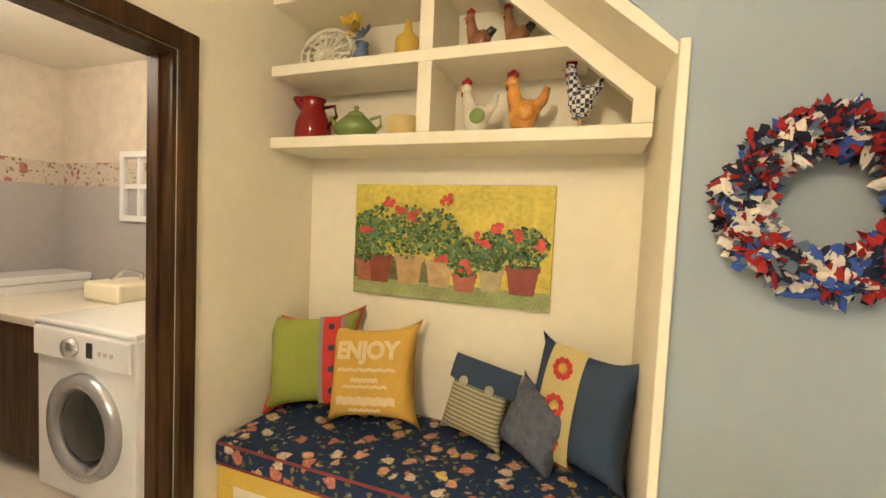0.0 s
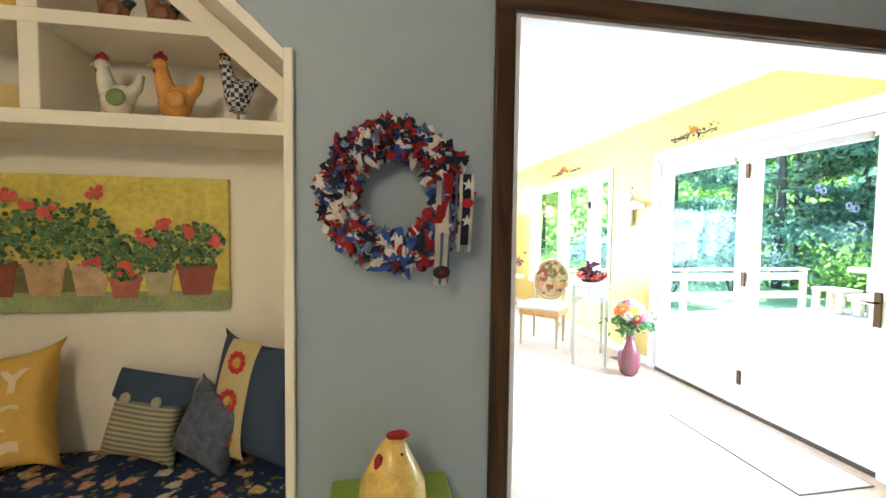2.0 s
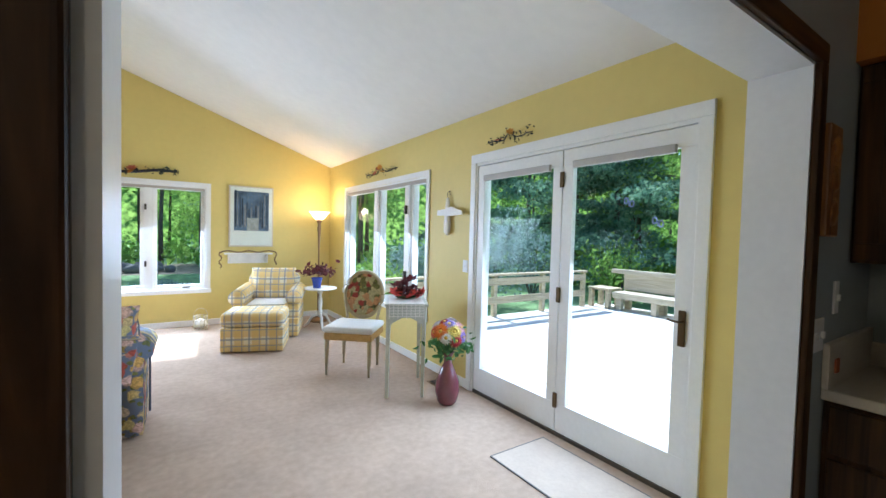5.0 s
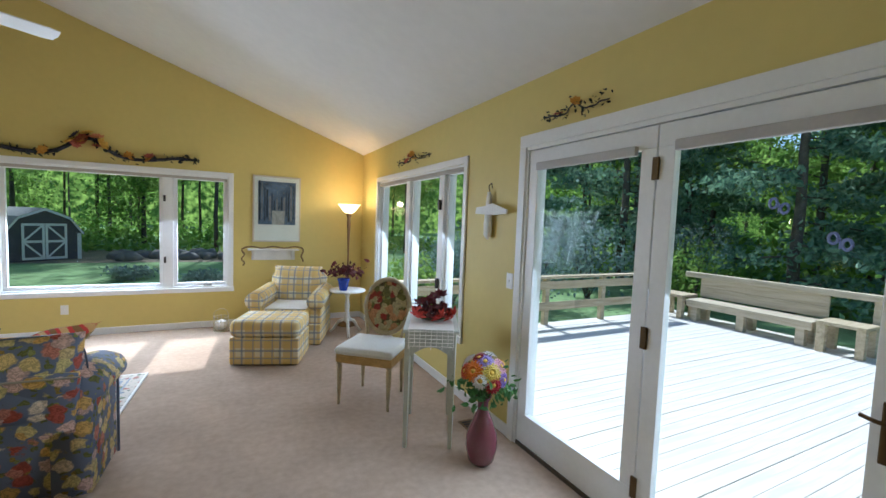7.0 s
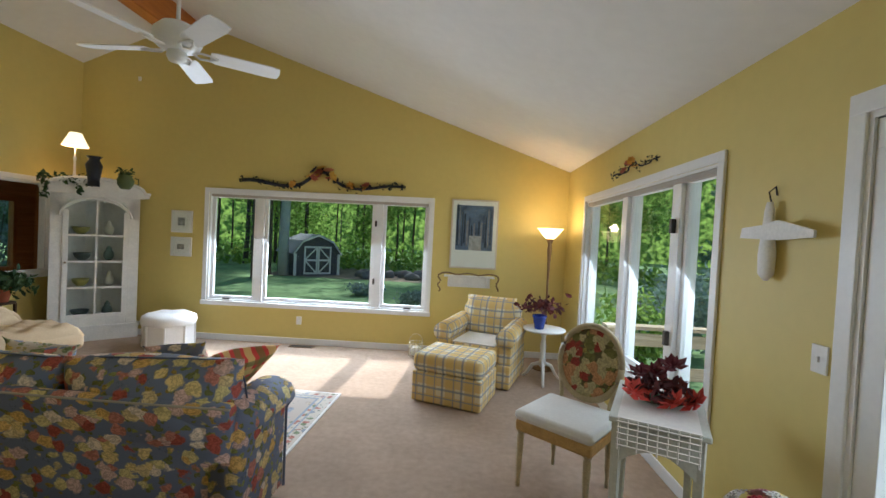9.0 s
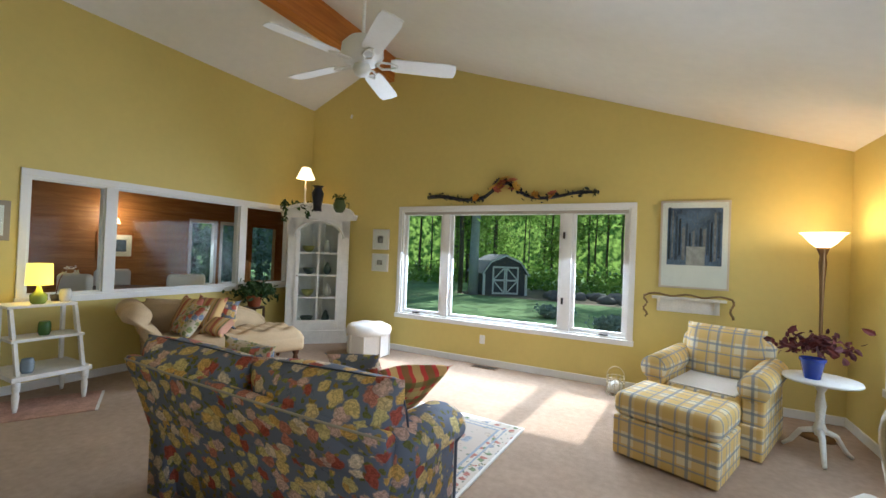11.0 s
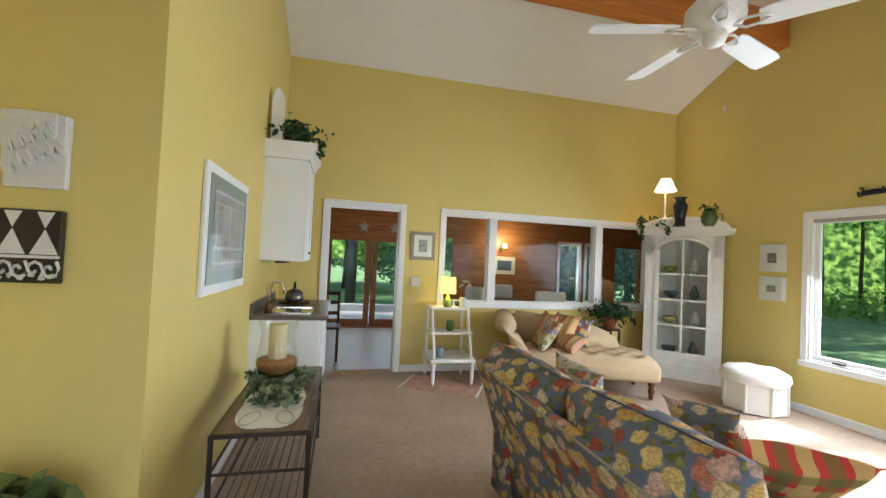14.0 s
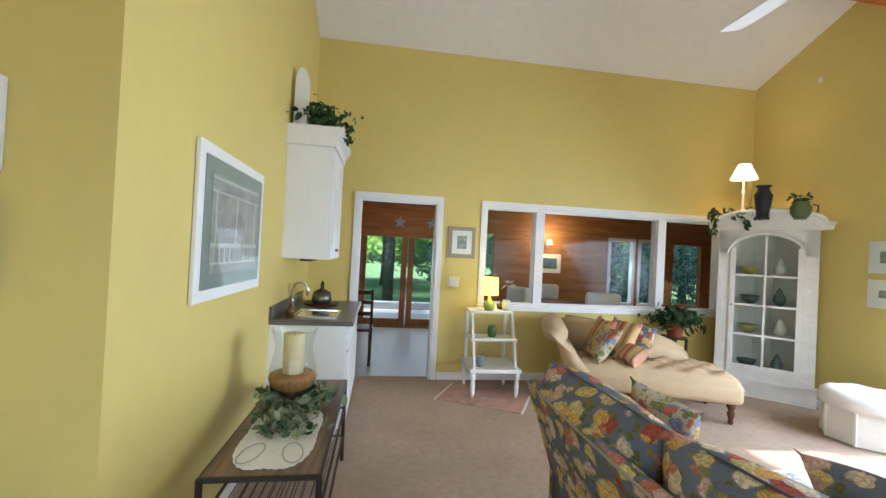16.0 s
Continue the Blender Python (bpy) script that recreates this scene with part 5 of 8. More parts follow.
part("path", box(0.25, 0.42, -0.039, -0.0375, 0.25, 0.45), solid("print_lane", (0.35, 0.34, 0.33), 0.6, var=0.3, scale=20), fp)
pq = random.Random(77)
for k in range(15):
    x = 0.08 + 0.032 * k
    hgt = 0.22 + 0.25 * abs(k - 7.3) / 7 + pq.uniform(-0.05, 0.05)
    part("tree_shape", box(x, x + pq.uniform(0.012, 0.03), -0.0382, -0.0372, 0.33 + pq.uniform(-0.04, 0.04), 0.36 + hgt), solid("print_tree_%d" % (k % 3), ((0.02, 0.03, 0.05), (0.20, 0.20, 0.22), (0.05, 0.07, 0.11))[k % 3], 0.6, var=0.5, scale=30), fp)
part("pane", box(0.02, 0.62, -0.044, -0.042, 0.02, 0.92), GLASS, fp)
ws = thing("wall_shelf", "small white wall shelf with a twisted vine swag", "shelf", (2.94, 9.118, 1.0))
part("board", box(0.0, 0.68, -0.12, 0, 0.06, 0.085, 0.005), ANTW, ws)
part("backplate", box(0.05, 0.63, -0.018, 0, -0.08, 0.06, 0.004), ANTW, ws)
for x in (0.06, 0.58):
    bm = bmesh.new()
    prism(bm, [(-0.018, 0.06), (-0.10, 0.06), (-0.06, 0.02), (-0.02, -0.06), (-0.018, -0.07)], "x", x, x + 0.025)
    part("bracket", bm, ANTW, ws)
VINE = solid("dry_vine", (0.24, 0.16, 0.07), 0.9, var=0.3, scale=20)
bm = bmesh.new()
tube(bm, [(-0.06 + 0.02 * math.sin(k * 1.3), -0.13, -0.14 + 0.025 * k) for k in range(10)] + [(-0.03 + 0.05 * k, -0.125, 0.11 + 0.012 * math.sin(k * 1.1)) for k in range(15)] + [(0.72 + 0.015 * math.sin(k), -0.13, 0.10 - 0.025 * k) for k in range(9)], 0.012, 6)
part("swag", bm, VINE, ws, "twisted dry vine", True)


DARKLEAF = leafy("dark_silk_leaves", (0.02, 0.025, 0.035), (0.06, 0.075, 0.05), 0.1)


def garland(name, label, axis, base, half, rise, flowers, seed, thick=0.026):
    q = random.Random(seed)
    g = thing(name, label, "garland", base, 0 if axis == "y" else -90, "window garlands")
    pts = []
    for k in range(25):
        u = -1 + k / 12
        z = rise * math.exp(-(u / 0.16) ** 2) + 1.2 * thick * math.cos(u * 7) + 0.03
        pts.append((u * half, -0.03 + 0.008 * math.sin(k * 1.7), z))
    part("branch", tube(bmesh.new(), pts, thick, 7, thick * 0.7), solid("dark_twig", (0.035, 0.035, 0.05), 0.8), g, "dark twisted branch", True)
    cs = [(p[0] + q.gauss(0, 0.02), p[1] - 0.02, p[2] + q.gauss(0, 0.025)) for p in pts for _ in range(7 if thick > 0.02 else 3)]
    tagged(quads("leaf_spray", cs, 0.75 * thick + 0.008, DARKLEAF, g, "", q), kind="stuff")
    for k in range(flowers):
        u = q.choice((-0.62, -0.35, -0.1, -0.03, 0.05, 0.1, 0.36, 0.55)) if flowers > 4 else q.uniform(-0.5, 0.5)
        z = rise * math.exp(-(u / 0.16) ** 2) + 0.03 + q.uniform(-0.03, 0.02)
        bm = bmesh.new()
        petals(bm, (u * half, -0.06, z), 0.03 + 1.6 * thick, 7, 0.3, seed + k, 2)
        part("flower", bm, solid("garland_petal", (0.66, 0.32, 0.05) if k % 2 else (0.50, 0.14, 0.09), 0.7), g)
    if flowers > 4:
        for k in range(7):
            bm = bmesh.new()
            petals(bm, ((k - 3) * 0.05, -0.075, 0.05 + rise * (0.95 - 0.10 * abs(k - 3)) + (0.05 if k % 2 else -0.01)), 0.085, 8, 0.3, seed + 40 + k, 3)
            part("flower", bm, solid("garland_petal_%d" % (k % 3), ((0.70, 0.42, 0.07), (0.05, 0.05, 0.08), (0.62, 0.24, 0.12))[k % 3], 0.7), g)
    return g


garland("garland", "dark twig garland with orange and yellow flowers over the window", "y", (1.20, 9.12, 2.19), 1.12, 0.16, 11, 21)
garland("garland", "slim twig garland with small red flowers over the side window", "x", (XE, 7.0, 2.21), 0.45, 0.05, 4, 22, 0.008)
garland("garland", "slim twig garland over the patio doors", "x", (XE, 4.56, 2.22), 0.25, 0.04, 2, 23, 0.006)


def small_picture(name, label, m, w, h, frame_mat, inner_mat, mat_w=0.05, fw=0.02):
    t = thing(name, label, "picture", (0, 0, 0), 0)
    t.matrix_world = m
    part("frame", box(0, w, -0.02, 0, 0, h, 0.004), frame_mat, t)
    part("mat_board", box(fw, w - fw, -0.024, -0.021, fw, h - fw), PAPER, t)
    i = fw + mat_w
    part("print", box(i, w - i, -0.027, -0.025, i, h - i), inner_mat, t)
    part("pane", box(fw, w - fw, -0.031, -0.029, fw, h - fw), GLASS, t)
    return t


GREYINK = solid("grey_print", (0.30, 0.29, 0.28), 0.7, var=0.6, scale=25)
small_picture("small_picture", "small square cream-framed print on the yellow wall", pose(-0.905, 9.118, 1.47), 0.30, 0.31, ANTW, GREYINK, 0.08)
small_picture("small_picture", "small square cream-framed print below its pair", pose(-0.905, 9.118, 1.14), 0.30, 0.27, ANTW, GREYINK, 0.08)
small_picture("small_picture", "small framed photograph with a striped mat by the doorway", pose(XW + 0.002, 5.16, 1.41, 0, 0, 90), 0.32, 0.36, solid("taupe_frame", (0.30, 0.25, 0.19), 0.5), GREYINK, 0.06, 0.045)
sp = small_picture("large_picture", "large white-framed picture of a flowered porch with grey mat", pose(0.61, YS + 0.002, 1.18, 0, 0, 180), 0.94, 0.71, WHITE, solid("porch_print", (0.36, 0.33, 0.31), 0.7, var=0.35, scale=6), 0.07, 0.055)
sp.children[1].data.materials[0] = solid("grey_green_mat", (0.27, 0.30, 0.27), 0.8)
PALEP = solid("pale_porch_paint", (0.52, 0.51, 0.49), 0.7, var=0.2, scale=20)
for x0, x1, z0, z1 in ((0.13, 0.81, 0.56, 0.575), (0.13, 0.81, 0.50, 0.51), (0.13, 0.81, 0.245, 0.265), (0.13, 0.81, 0.165, 0.175), (0.17, 0.19, 0.265, 0.50), (0.44, 0.46, 0.265, 0.50), (0.74, 0.76, 0.265, 0.50)):
    part("painted_rail", box(x0, x1, -0.0282, -0.0272, z0, z1), PALEP, sp)
for k in range(9):
    x0 = 0.16 + 0.07 * k
    part("painted_baluster", box(x0, x0 + 0.012, -0.0280, -0.0272, 0.175, 0.245), PALEP, sp)

# bird ornament, switches, vents, hook
bd = thing("bird_ornament", "whitewashed wooden bird ornament with spread wing on the wall", "ornament", (XE - 0.001, 5.44, 1.44), -90)
bm = lathe(bmesh.new(), [(0.012, 0.0), (0.045, 0.03), (0.05, 0.12), (0.035, 0.25), (0.028, 0.33), (0.018, 0.37)], 14)
for v in bm.verts:
    v.co.y = v.co.y * 0.5 - 0.027
part("body", bm, ANTW, bd, "", True)
bm = bmesh.new()
prism(bm, [(-0.14, 0.20), (-0.13, 0.25), (0.0, 0.26), (0.10, 0.28), (0.29, 0.23), (0.29, 0.20), (0.1, 0.19)], "y", -0.062, -0.050)
part("wing", bm, ANTW, bd)
bm = tube(bmesh.new(), [(0, -0.02, 0.36), (-0.02, -0.02, 0.42), (0.02, -0.02, 0.44), (0.03, -0.02, 0.40)], 0.004, 6)
part("hanger", bm, DARKMETAL, bd)


def plate(label, m, w=0.075, h=0.115, cat="switch plate", nm="switch_plate"):
    t = thing(nm, label, cat, (0, 0, 0))
    t.matrix_world = m
    part("cover", box(-w / 2, w / 2, -0.008, 0, -h / 2, h / 2, 0.003), WHITE, t)
    n = max(1, round(w / 0.06))
    for k in range(n):
        x = -w / 2 + w * (k + 0.5) / n
        part("toggle", box(x - 0.006, x + 0.006, -0.018, -0.008, -0.012, 0.012, 0.002), WHITE, t)


plate("white light switch by the patio doors", pose(XE, 5.15, 1.15, 0, 0, -90))
plate("white double switch plate by the doorway", pose(XW, 5.25, 1.13, 0, 0, 90), 0.12)
plate("white wall outlet under the window", pose(0.95, YN, 0.33), nm="wall_outlet", cat="outlet")
plate("cream triple switch plate beside the opening", pose(4.05, YK, 1.13), 0.16)
plate("cream outlet over the counter", pose(4.26, YK, 1.25), 0.05, 0.12, nm="wall_outlet", cat="outlet")
for x, y, a in ((1.05, 8.99, 0), (4.40, 5.25, 90)):
    v_ = thing("floor_vent", "brown metal floor register set in the carpet", "vent", (x, y, 0), a)
    part("frame", box(-0.17, 0.17, -0.06, 0.06, 0.001, 0.006), BRONZE, v_)
    for k in range(9):
        part("slat", box(-0.15 + 0.034 * k, -0.13 + 0.034 * k, -0.045, 0.045, 0.006, 0.010), DARKMETAL, v_)
hk = thing("wall_hook", "small white hook high on the gable wall", "hook", (-1.43, YN, 3.58))
part("rose", box(-0.02, 0.02, -0.015, 0, -0.03, 0.03, 0.005), WHITE, hk)
fm_ = thing("door_mat", "thin pale mat with a dark edge before the patio doors", "mat", (4.22, 3.53, 0))
part("field", box(-0.24, 0.24, -0.47, 0.49, 0.001, 0.008), solid("pale_mat", (0.46, 0.37, 0.29), 0.95), fm_)
for b_ in ((-0.248, 0.248, -0.478, -0.47), (-0.248, 0.248, 0.49, 0.498), (-0.248, -0.24, -0.47, 0.49), (0.24, 0.248, -0.47, 0.49)):
    part("edging", box(*b_, 0.001, 0.009), solid("grey_edging", (0.10, 0.095, 0.09)), fm_)
bk = thing("wire_basket", "small pale wire basket on the floor by the window", "basket", (2.62, 8.85, 0))
bm = bmesh.new()
for z in (0.01, 0.07, 0.13, 0.19):
    tube(bm, [(0.09 * math.cos(a), 0.09 * math.sin(a), z) for a in [math.tau * k / 16 for k in range(17)]], 0.004, 5)
for k in range(12):
    a = math.tau * k / 12
    tube(bm, [(0.09 * math.cos(a), 0.09 * math.sin(a), 0.0), (0.09 * math.cos(a), 0.09 * math.sin(a), 0.2)], 0.004, 5)
tube(bm, [(0.09 * math.cos(a), 0, 0.19 + 0.11 * math.sin(a)) for a in [math.pi * k / 10 for k in range(11)]], 0.004, 5)
part("wirework", bm, solid("pale_wire", (0.62, 0.56, 0.40), 0.5), bk)
part("filling", blob(bmesh.new(), (0, 0, 0.08), (0.08, 0.08, 0.07), 4), SLIP, bk)

# ---- ceiling fan ----
fan = thing("ceiling_fan", "white five-bladed ceiling fan on a downrod, at rest", "fan", (1.10, 6.25, -0.09))
part("canopy", lathe(bmesh.new(), [(0.07, 3.90), (0.065, 3.79), (0.03, 3.75)], 20), WHITE, fan, "", True)
part("downrod", lathe(bmesh.new(), [(0.013, 3.80), (0.013, 3.02)], 12), WHITE, fan, "", True)
part("motor", lathe(bmesh.new(), [(0.03, 3.04), (0.10, 3.02), (0.145, 2.97), (0.15, 2.91), (0.13, 2.87), (0.06, 2.84)], 28), WHITE, fan, "", True)
part("light_boss", lathe(bmesh.new(), [(0.055, 2.85), (0.065, 2.81), (0.05, 2.775), (0.0, 2.765)], 20), WHITE, fan, "", True)
for k in range(5):
    a = math.tau * k / 5 + 0.62
    M_ = pose(0, 0, 2.86, 0, 0, math.degrees(a)) @ pose(0, 0, 0, -13, 0, 0)
    bm = bmesh.new()
    prism(bm, [(0.20, -0.055), (0.24, -0.068), (0.60, -0.075), (0.66, -0.065), (0.67, 0.0), (0.66, 0.065), (0.60, 0.075), (0.24, 0.068), (0.20, 0.055)], "z", -0.004, 0.004)
    bm.transform(M_)
    bl = part("blade", bm, WHITE, fan)
    bm = bmesh.new()
    for s in (-1, 1):
        tube(bm, [(0.09, 0, -0.005), (0.14, s * 0.035, -0.012), (0.20, s * 0.03, -0.010), (0.25, s * 0.005, -0.008)], 0.008, 6)
    bm.transform(M_)
    part("blade_iron", bm, ANTW, bl, "scrolled blade bracket", True)

# ---- corner cabinet and what stands on it ----
arm = thing("corner_cabinet", "white distressed corner cabinet with arched glazed door", "cabinet", (-1.62, 8.71, 0), 45)
W_ = 0.45


def outline(w, d, cut):
    return [(-w, 0), (w, 0), (w, cut), (cut + 0.02, d), (-cut - 0.02, d), (-w, cut)]


for z0, z1, gw in ((0, 0.16, 0.02), (0.16, 0.20, 0.035)):
    bm = bmesh.new()
    prism(bm, [(x * (1 + gw / W_), y - (gw if y == 0 else 0)) for x, y in outline(W_, 0.46, 0.08)], "z", z0, z1)
    part("plinth", bm, ANTW, arm)
for s in (-1, 1):
    bm = bmesh.new()
    prism(bm, [(s * W_, 0.0), (s * W_, 0.08), (s * 0.10, 0.46), (s * 0.08, 0.44), (s * (W_ - 0.025), 0.07), (s * (W_ - 0.025), 0.0)], "z", 0.20, 1.98)
    part("side_panel", bm, ANTW, arm)
    part("stile", box(min(s * 0.33, s * W_), max(s * 0.33, s * W_), -0.02, 0.0, 0.20, 1.90, 0.004), ANTW, arm)
part("bottom_rail", box(-0.33, 0.33, -0.02, 0, 0.20, 0.30, 0.004), ANTW, arm)
part("back_panel", box(-0.098, 0.098, 0.425, 0.445, 0.20, 1.98), ANTW, arm)
bm = bmesh.new()
arc = [(0.33 * math.cos(radians(a)), 1.62 + 0.22 * math.sin(radians(a))) for a in range(0, 181, 15)]
prism(bm, [(0.45, 1.90), (0.33, 1.62)][:1] + [(0.45, 1.62)] + arc + [(-0.45, 1.62), (-0.45, 1.90)], "y", -0.02, 0.0)
part("arched_head", bm, ANTW, arm)
crown_ = [(-0.50, 1.90)] + [(-0.50, 1.98)] + [(0.5 * math.cos(radians(a)), 2.0 + 0.13 * math.sin(radians(a))) for a in range(165, 14, -15)] + [(0.50, 1.98), (0.50, 1.90)]
bm = bmesh.new()
prism(bm, crown_, "y", -0.06, -0.021)
part("cornice", bm, ANTW, arm, "arched moulded cornice")
arch_line = [(0.485 * math.cos(radians(a)), -0.066, 1.995 + 0.125 * math.sin(radians(a))) for a in range(168, 11, -12)]
part("moulding", tube(bmesh.new(), [(-0.56, -0.066, 1.965), (-0.50, -0.066, 1.975)] + arch_line + [(0.50, -0.066, 1.975), (0.56, -0.066, 1.965)], 0.022, 8), ANTW, arm, "rounded crown moulding", True)
part("moulding", tube(bmesh.new(), [(0.36 * math.cos(radians(a)), -0.03, 1.62 + 0.25 * math.sin(radians(a))) for a in range(0, 181, 12)], 0.014, 8), ANTW, arm, "bead round the arch", True)
for s in (-1, 1):
    part("cornice_return", box(min(s * 0.44, s * 0.55), max(s * 0.44, s * 0.55), -0.06, 0.10, 1.91, 1.985, 0.01), ANTW, arm)
bm = bmesh.new()
prism(bm, outline(W_ + 0.02, 0.46, 0.08), "z", 1.98, 2.01)
part("top", bm, ANTW, arm)
dr = part("door", box(-0.33, -0.275, -0.035, -0.021, 0.30, 1.70, 0.003), ANTW, arm, "glazed door with white bars")
part("stile", box(0.275, 0.33, -0.035, -0.021, 0.30, 1.70, 0.003), ANTW, dr)
part("rail", box(-0.275, 0.275, -0.035, -0.021, 0.30, 0.36, 0.003), ANTW, dr)
part("bar", box(-0.012, 0.012, -0.032, -0.021, 0.36, 1.82, 0.002), ANTW, dr)
for z in (0.70, 1.04, 1.38):
    part("bar", box(-0.275, 0.275, -0.033, -0.022, z - 0.012, z + 0.012, 0.002), ANTW, dr)
part("pane", box(-0.30, 0.30, -0.027, -0.024, 0.34, 1.84), GLASS, dr)
part("knob", blob(bmesh.new(), (-0.30, -0.045, 1.03), (0.012, 0.012, 0.012), 0, 0.0), BRONZE, dr)
CABIN = solid("cabinet_inside", (0.62, 0.60, 0.54), 0.6)
for z in (0.28, 0.69, 1.03, 1.37):
    bm = bmesh.new()
    prism(bm, [(-0.42, 0.005), (0.42, 0.005), (0.40, 0.07), (0.10, 0.41), (-0.10, 0.41), (-0.40, 0.07)], "z", z, z + 0.018)
    part("shelf", bm, CABIN, arm)


def in_cab(x, y, z):
    return (pose(-1.62, 8.71, 0, 0, 0, 45) @ Vector((x, y, z)))


CH = [solid("cabinet_china_%d" % k, c, 0.3) for k, c in enumerate(((0.07, 0.09, 0.08), (0.60, 0.58, 0.50), (0.30, 0.28, 0.08), (0.10, 0.14, 0.12)))]
for k, (x, z) in enumerate(((-0.14, 0.298), (0.14, 0.298), (-0.14, 0.708), (0.15, 0.708), (-0.13, 1.048), (0.14, 1.048), (-0.15, 1.388), (0.13, 1.388))):
    t = thing("china_jar" if k % 2 else "china_bowl", "small glazed piece of china on the cabinet shelf", "china", in_cab(x, 0.13, z), 0, "cabinet china")
    pr = [(0.03, 0.001), (0.06, 0.05), (0.055, 0.11), (0.03, 0.14), (0.035, 0.16)] if k % 2 else [(0.035, 0.001), (0.075, 0.04), (0.10, 0.10), (0.095, 0.10), (0.06, 0.03)]
    part("body", lathe(bmesh.new(), pr, 20), CH[(k * 3) % 4], t, "", True)
    if k % 2:
        part("lid", lathe(bmesh.new(), [(0.037, 0.16), (0.02, 0.18), (0.008, 0.20)], 16), CH[(k * 3) % 4], t, "", True)

cl = thing("table_lamp", "slim white lamp with a lit cream pleated shade on the cabinet", "lamp", (-1.80, 8.56, 2.01))
part("base", lathe(bmesh.new(), [(0.05, 0.10), (0.05, 0.115), (0.014, 0.14), (0.012, 0.3), (0.02, 0.34), (0.008, 0.38), (0.008, 0.48)], 16), ANTW, cl, "", True)
part("foot", lathe(bmesh.new(), [(0.05, 0.0), (0.05, 0.10)], 16), ANTW, cl, "", True)
part("shade", lathe(bmesh.new(), [(0.135, 0.49), (0.13, 0.505), (0.062, 0.66), (0.057, 0.66), (0.125, 0.505)], 28, cap=False), glow("lit_cream_shade", (1.0, 0.80, 0.48), 1.5), cl, "lit cream shade", True)
ur = thing("urn", "dark blue-black pottery urn on the cabinet", "urn", (-1.60, 8.62, 2.012))
part("body", lathe(bmesh.new(), [(0.06, 0.0), (0.075, 0.1), (0.09, 0.2), (0.06, 0.26), (0.055, 0.28), (0.085, 0.31), (0.075, 0.31), (0.05, 0.28)], 24), solid("blue_black_glaze", (0.015, 0.018, 0.03), 0.3), ur, "", True)
for v in ur.children[0].data.vertices:
    v.co.z += 0.07
part("foot", lathe(bmesh.new(), [(0.065, 0.0), (0.06, 0.07)], 20), bpy.data.materials["blue_black_glaze"], ur)
gp = thing("green_pot", "squat green pottery jug with ivy on the cabinet", "pot", (-1.38, 8.86, 2.012))
part("body", lathe(bmesh.new(), [(0.05, 0.0), (0.09, 0.06), (0.10, 0.12), (0.075, 0.17), (0.085, 0.19), (0.07, 0.19), (0.06, 0.16)], 24), solid("green_glaze", (0.09, 0.13, 0.05), 0.35), gp, "", True)
part("handle", tube(bmesh.new(), [(0.07, 0.07, 0.16), (0.10, 0.10, 0.15), (0.10, 0.10, 0.08), (0.07, 0.07, 0.06)], 0.009, 6), bpy.data.materials["green_glaze"], gp, "", True)
quads("leaf_spray", [(rr_.gauss(0, 0.05), rr_.gauss(0, 0.05), 0.20 + abs(rr_.gauss(0, 0.03))) for _ in range(50)], 0.025, IVY, gp, "", rr_)
iv = thing("ivy_trail", "trailing green ivy over the cabinet cornice", "ivy", (-1.83, 8.50, 2.012), 45)
quads("leaf_spray", [(rr_.uniform(-0.28, 0.28), -0.02 + rr_.gauss(0, 0.04), 0.03 + rr_.gauss(0.03, 0.04)) for _ in range(190)] + [(-0.2 + rr_.gauss(0, 0.02), -0.13, -rr_.uniform(0, 0.18)) for _ in range(30)] + [(0.12 + rr_.gauss(0, 0.02), -0.13, -rr_.uniform(0, 0.12)) for _ in range(22)], 0.03, IVY, iv, "", rr_)
part("vine", tube(bmesh.new(), [(-0.28 + 0.07 * k, -0.02 + 0.02 * math.sin(k), 0.012) for k in range(9)], 0.006, 5), VINE, iv)

# ---- storage pouf ----
po = thing("pouf", "white tufted storage pouf with pleated skirt", "pouf", (-0.57, 8.66, 0), 25)
part("skirt", lathe(bmesh.new(), [(0.29, 0.012), (0.285, 0.30)], 8), SLIP, po)
bm = lathe(bmesh.new(), [(0.30, 0.30), (0.315, 0.34), (0.30, 0.40), (0.24, 0.435), (0.10, 0.43), (0.0, 0.415)], 32, cap=False)
for v in bm.verts:
    a = math.atan2(v.co.y, v.co.x)
    v.co.z += 0.006 * math.cos(6 * a) * (math.hypot(v.co.x, v.co.y) > 0.15)
part("lid", bm, SLIP, po, "button-tufted white lid", True)
for k in range(8):
    a = math.tau * k / 8
    part("pleat", box(0.288 * math.cos(a) - 0.012, 0.288 * math.cos(a) + 0.012, 0.288 * math.sin(a) - 0.012, 0.288 * math.sin(a) + 0.012, 0.01, 0.30, 0.004), SLIP, po)

# ---- chaise longue ----
ch = thing("chaise_longue", "cream tufted chaise longue with scrolled head and turned legs", "chaise longue", (-1.42, 6.22, 0), 70)
bm = box(0.05, 1.635, -0.015, 0.70, 0.19, 0.37, 0.05, 4)
part("seat_frame", bm, CHAISEF, ch, "", True)
bm = bmesh.new()
nx, ny = 40, 20
g = {}
for i in range(nx + 1):
    for j in range(ny + 1):
        u, v = i / nx, j / ny
        e = min(1, min(u, 1 - u) * 16) * min(1, min(v, 1 - v) * 9)
        dim = 0.026 * (math.cos(u * math.pi * 12) * math.cos(v * math.pi * 5))
        g[i, j] = bm.verts.new((0.12 + 1.52 * u, -0.01 + 0.70 * v, 0.335 + 0.115 * e ** 0.4 + dim * e))
for i in range(nx):
    for j in range(ny):
        bm.faces.new((g[i, j], g[i + 1, j], g[i + 1, j + 1], g[i, j + 1]))
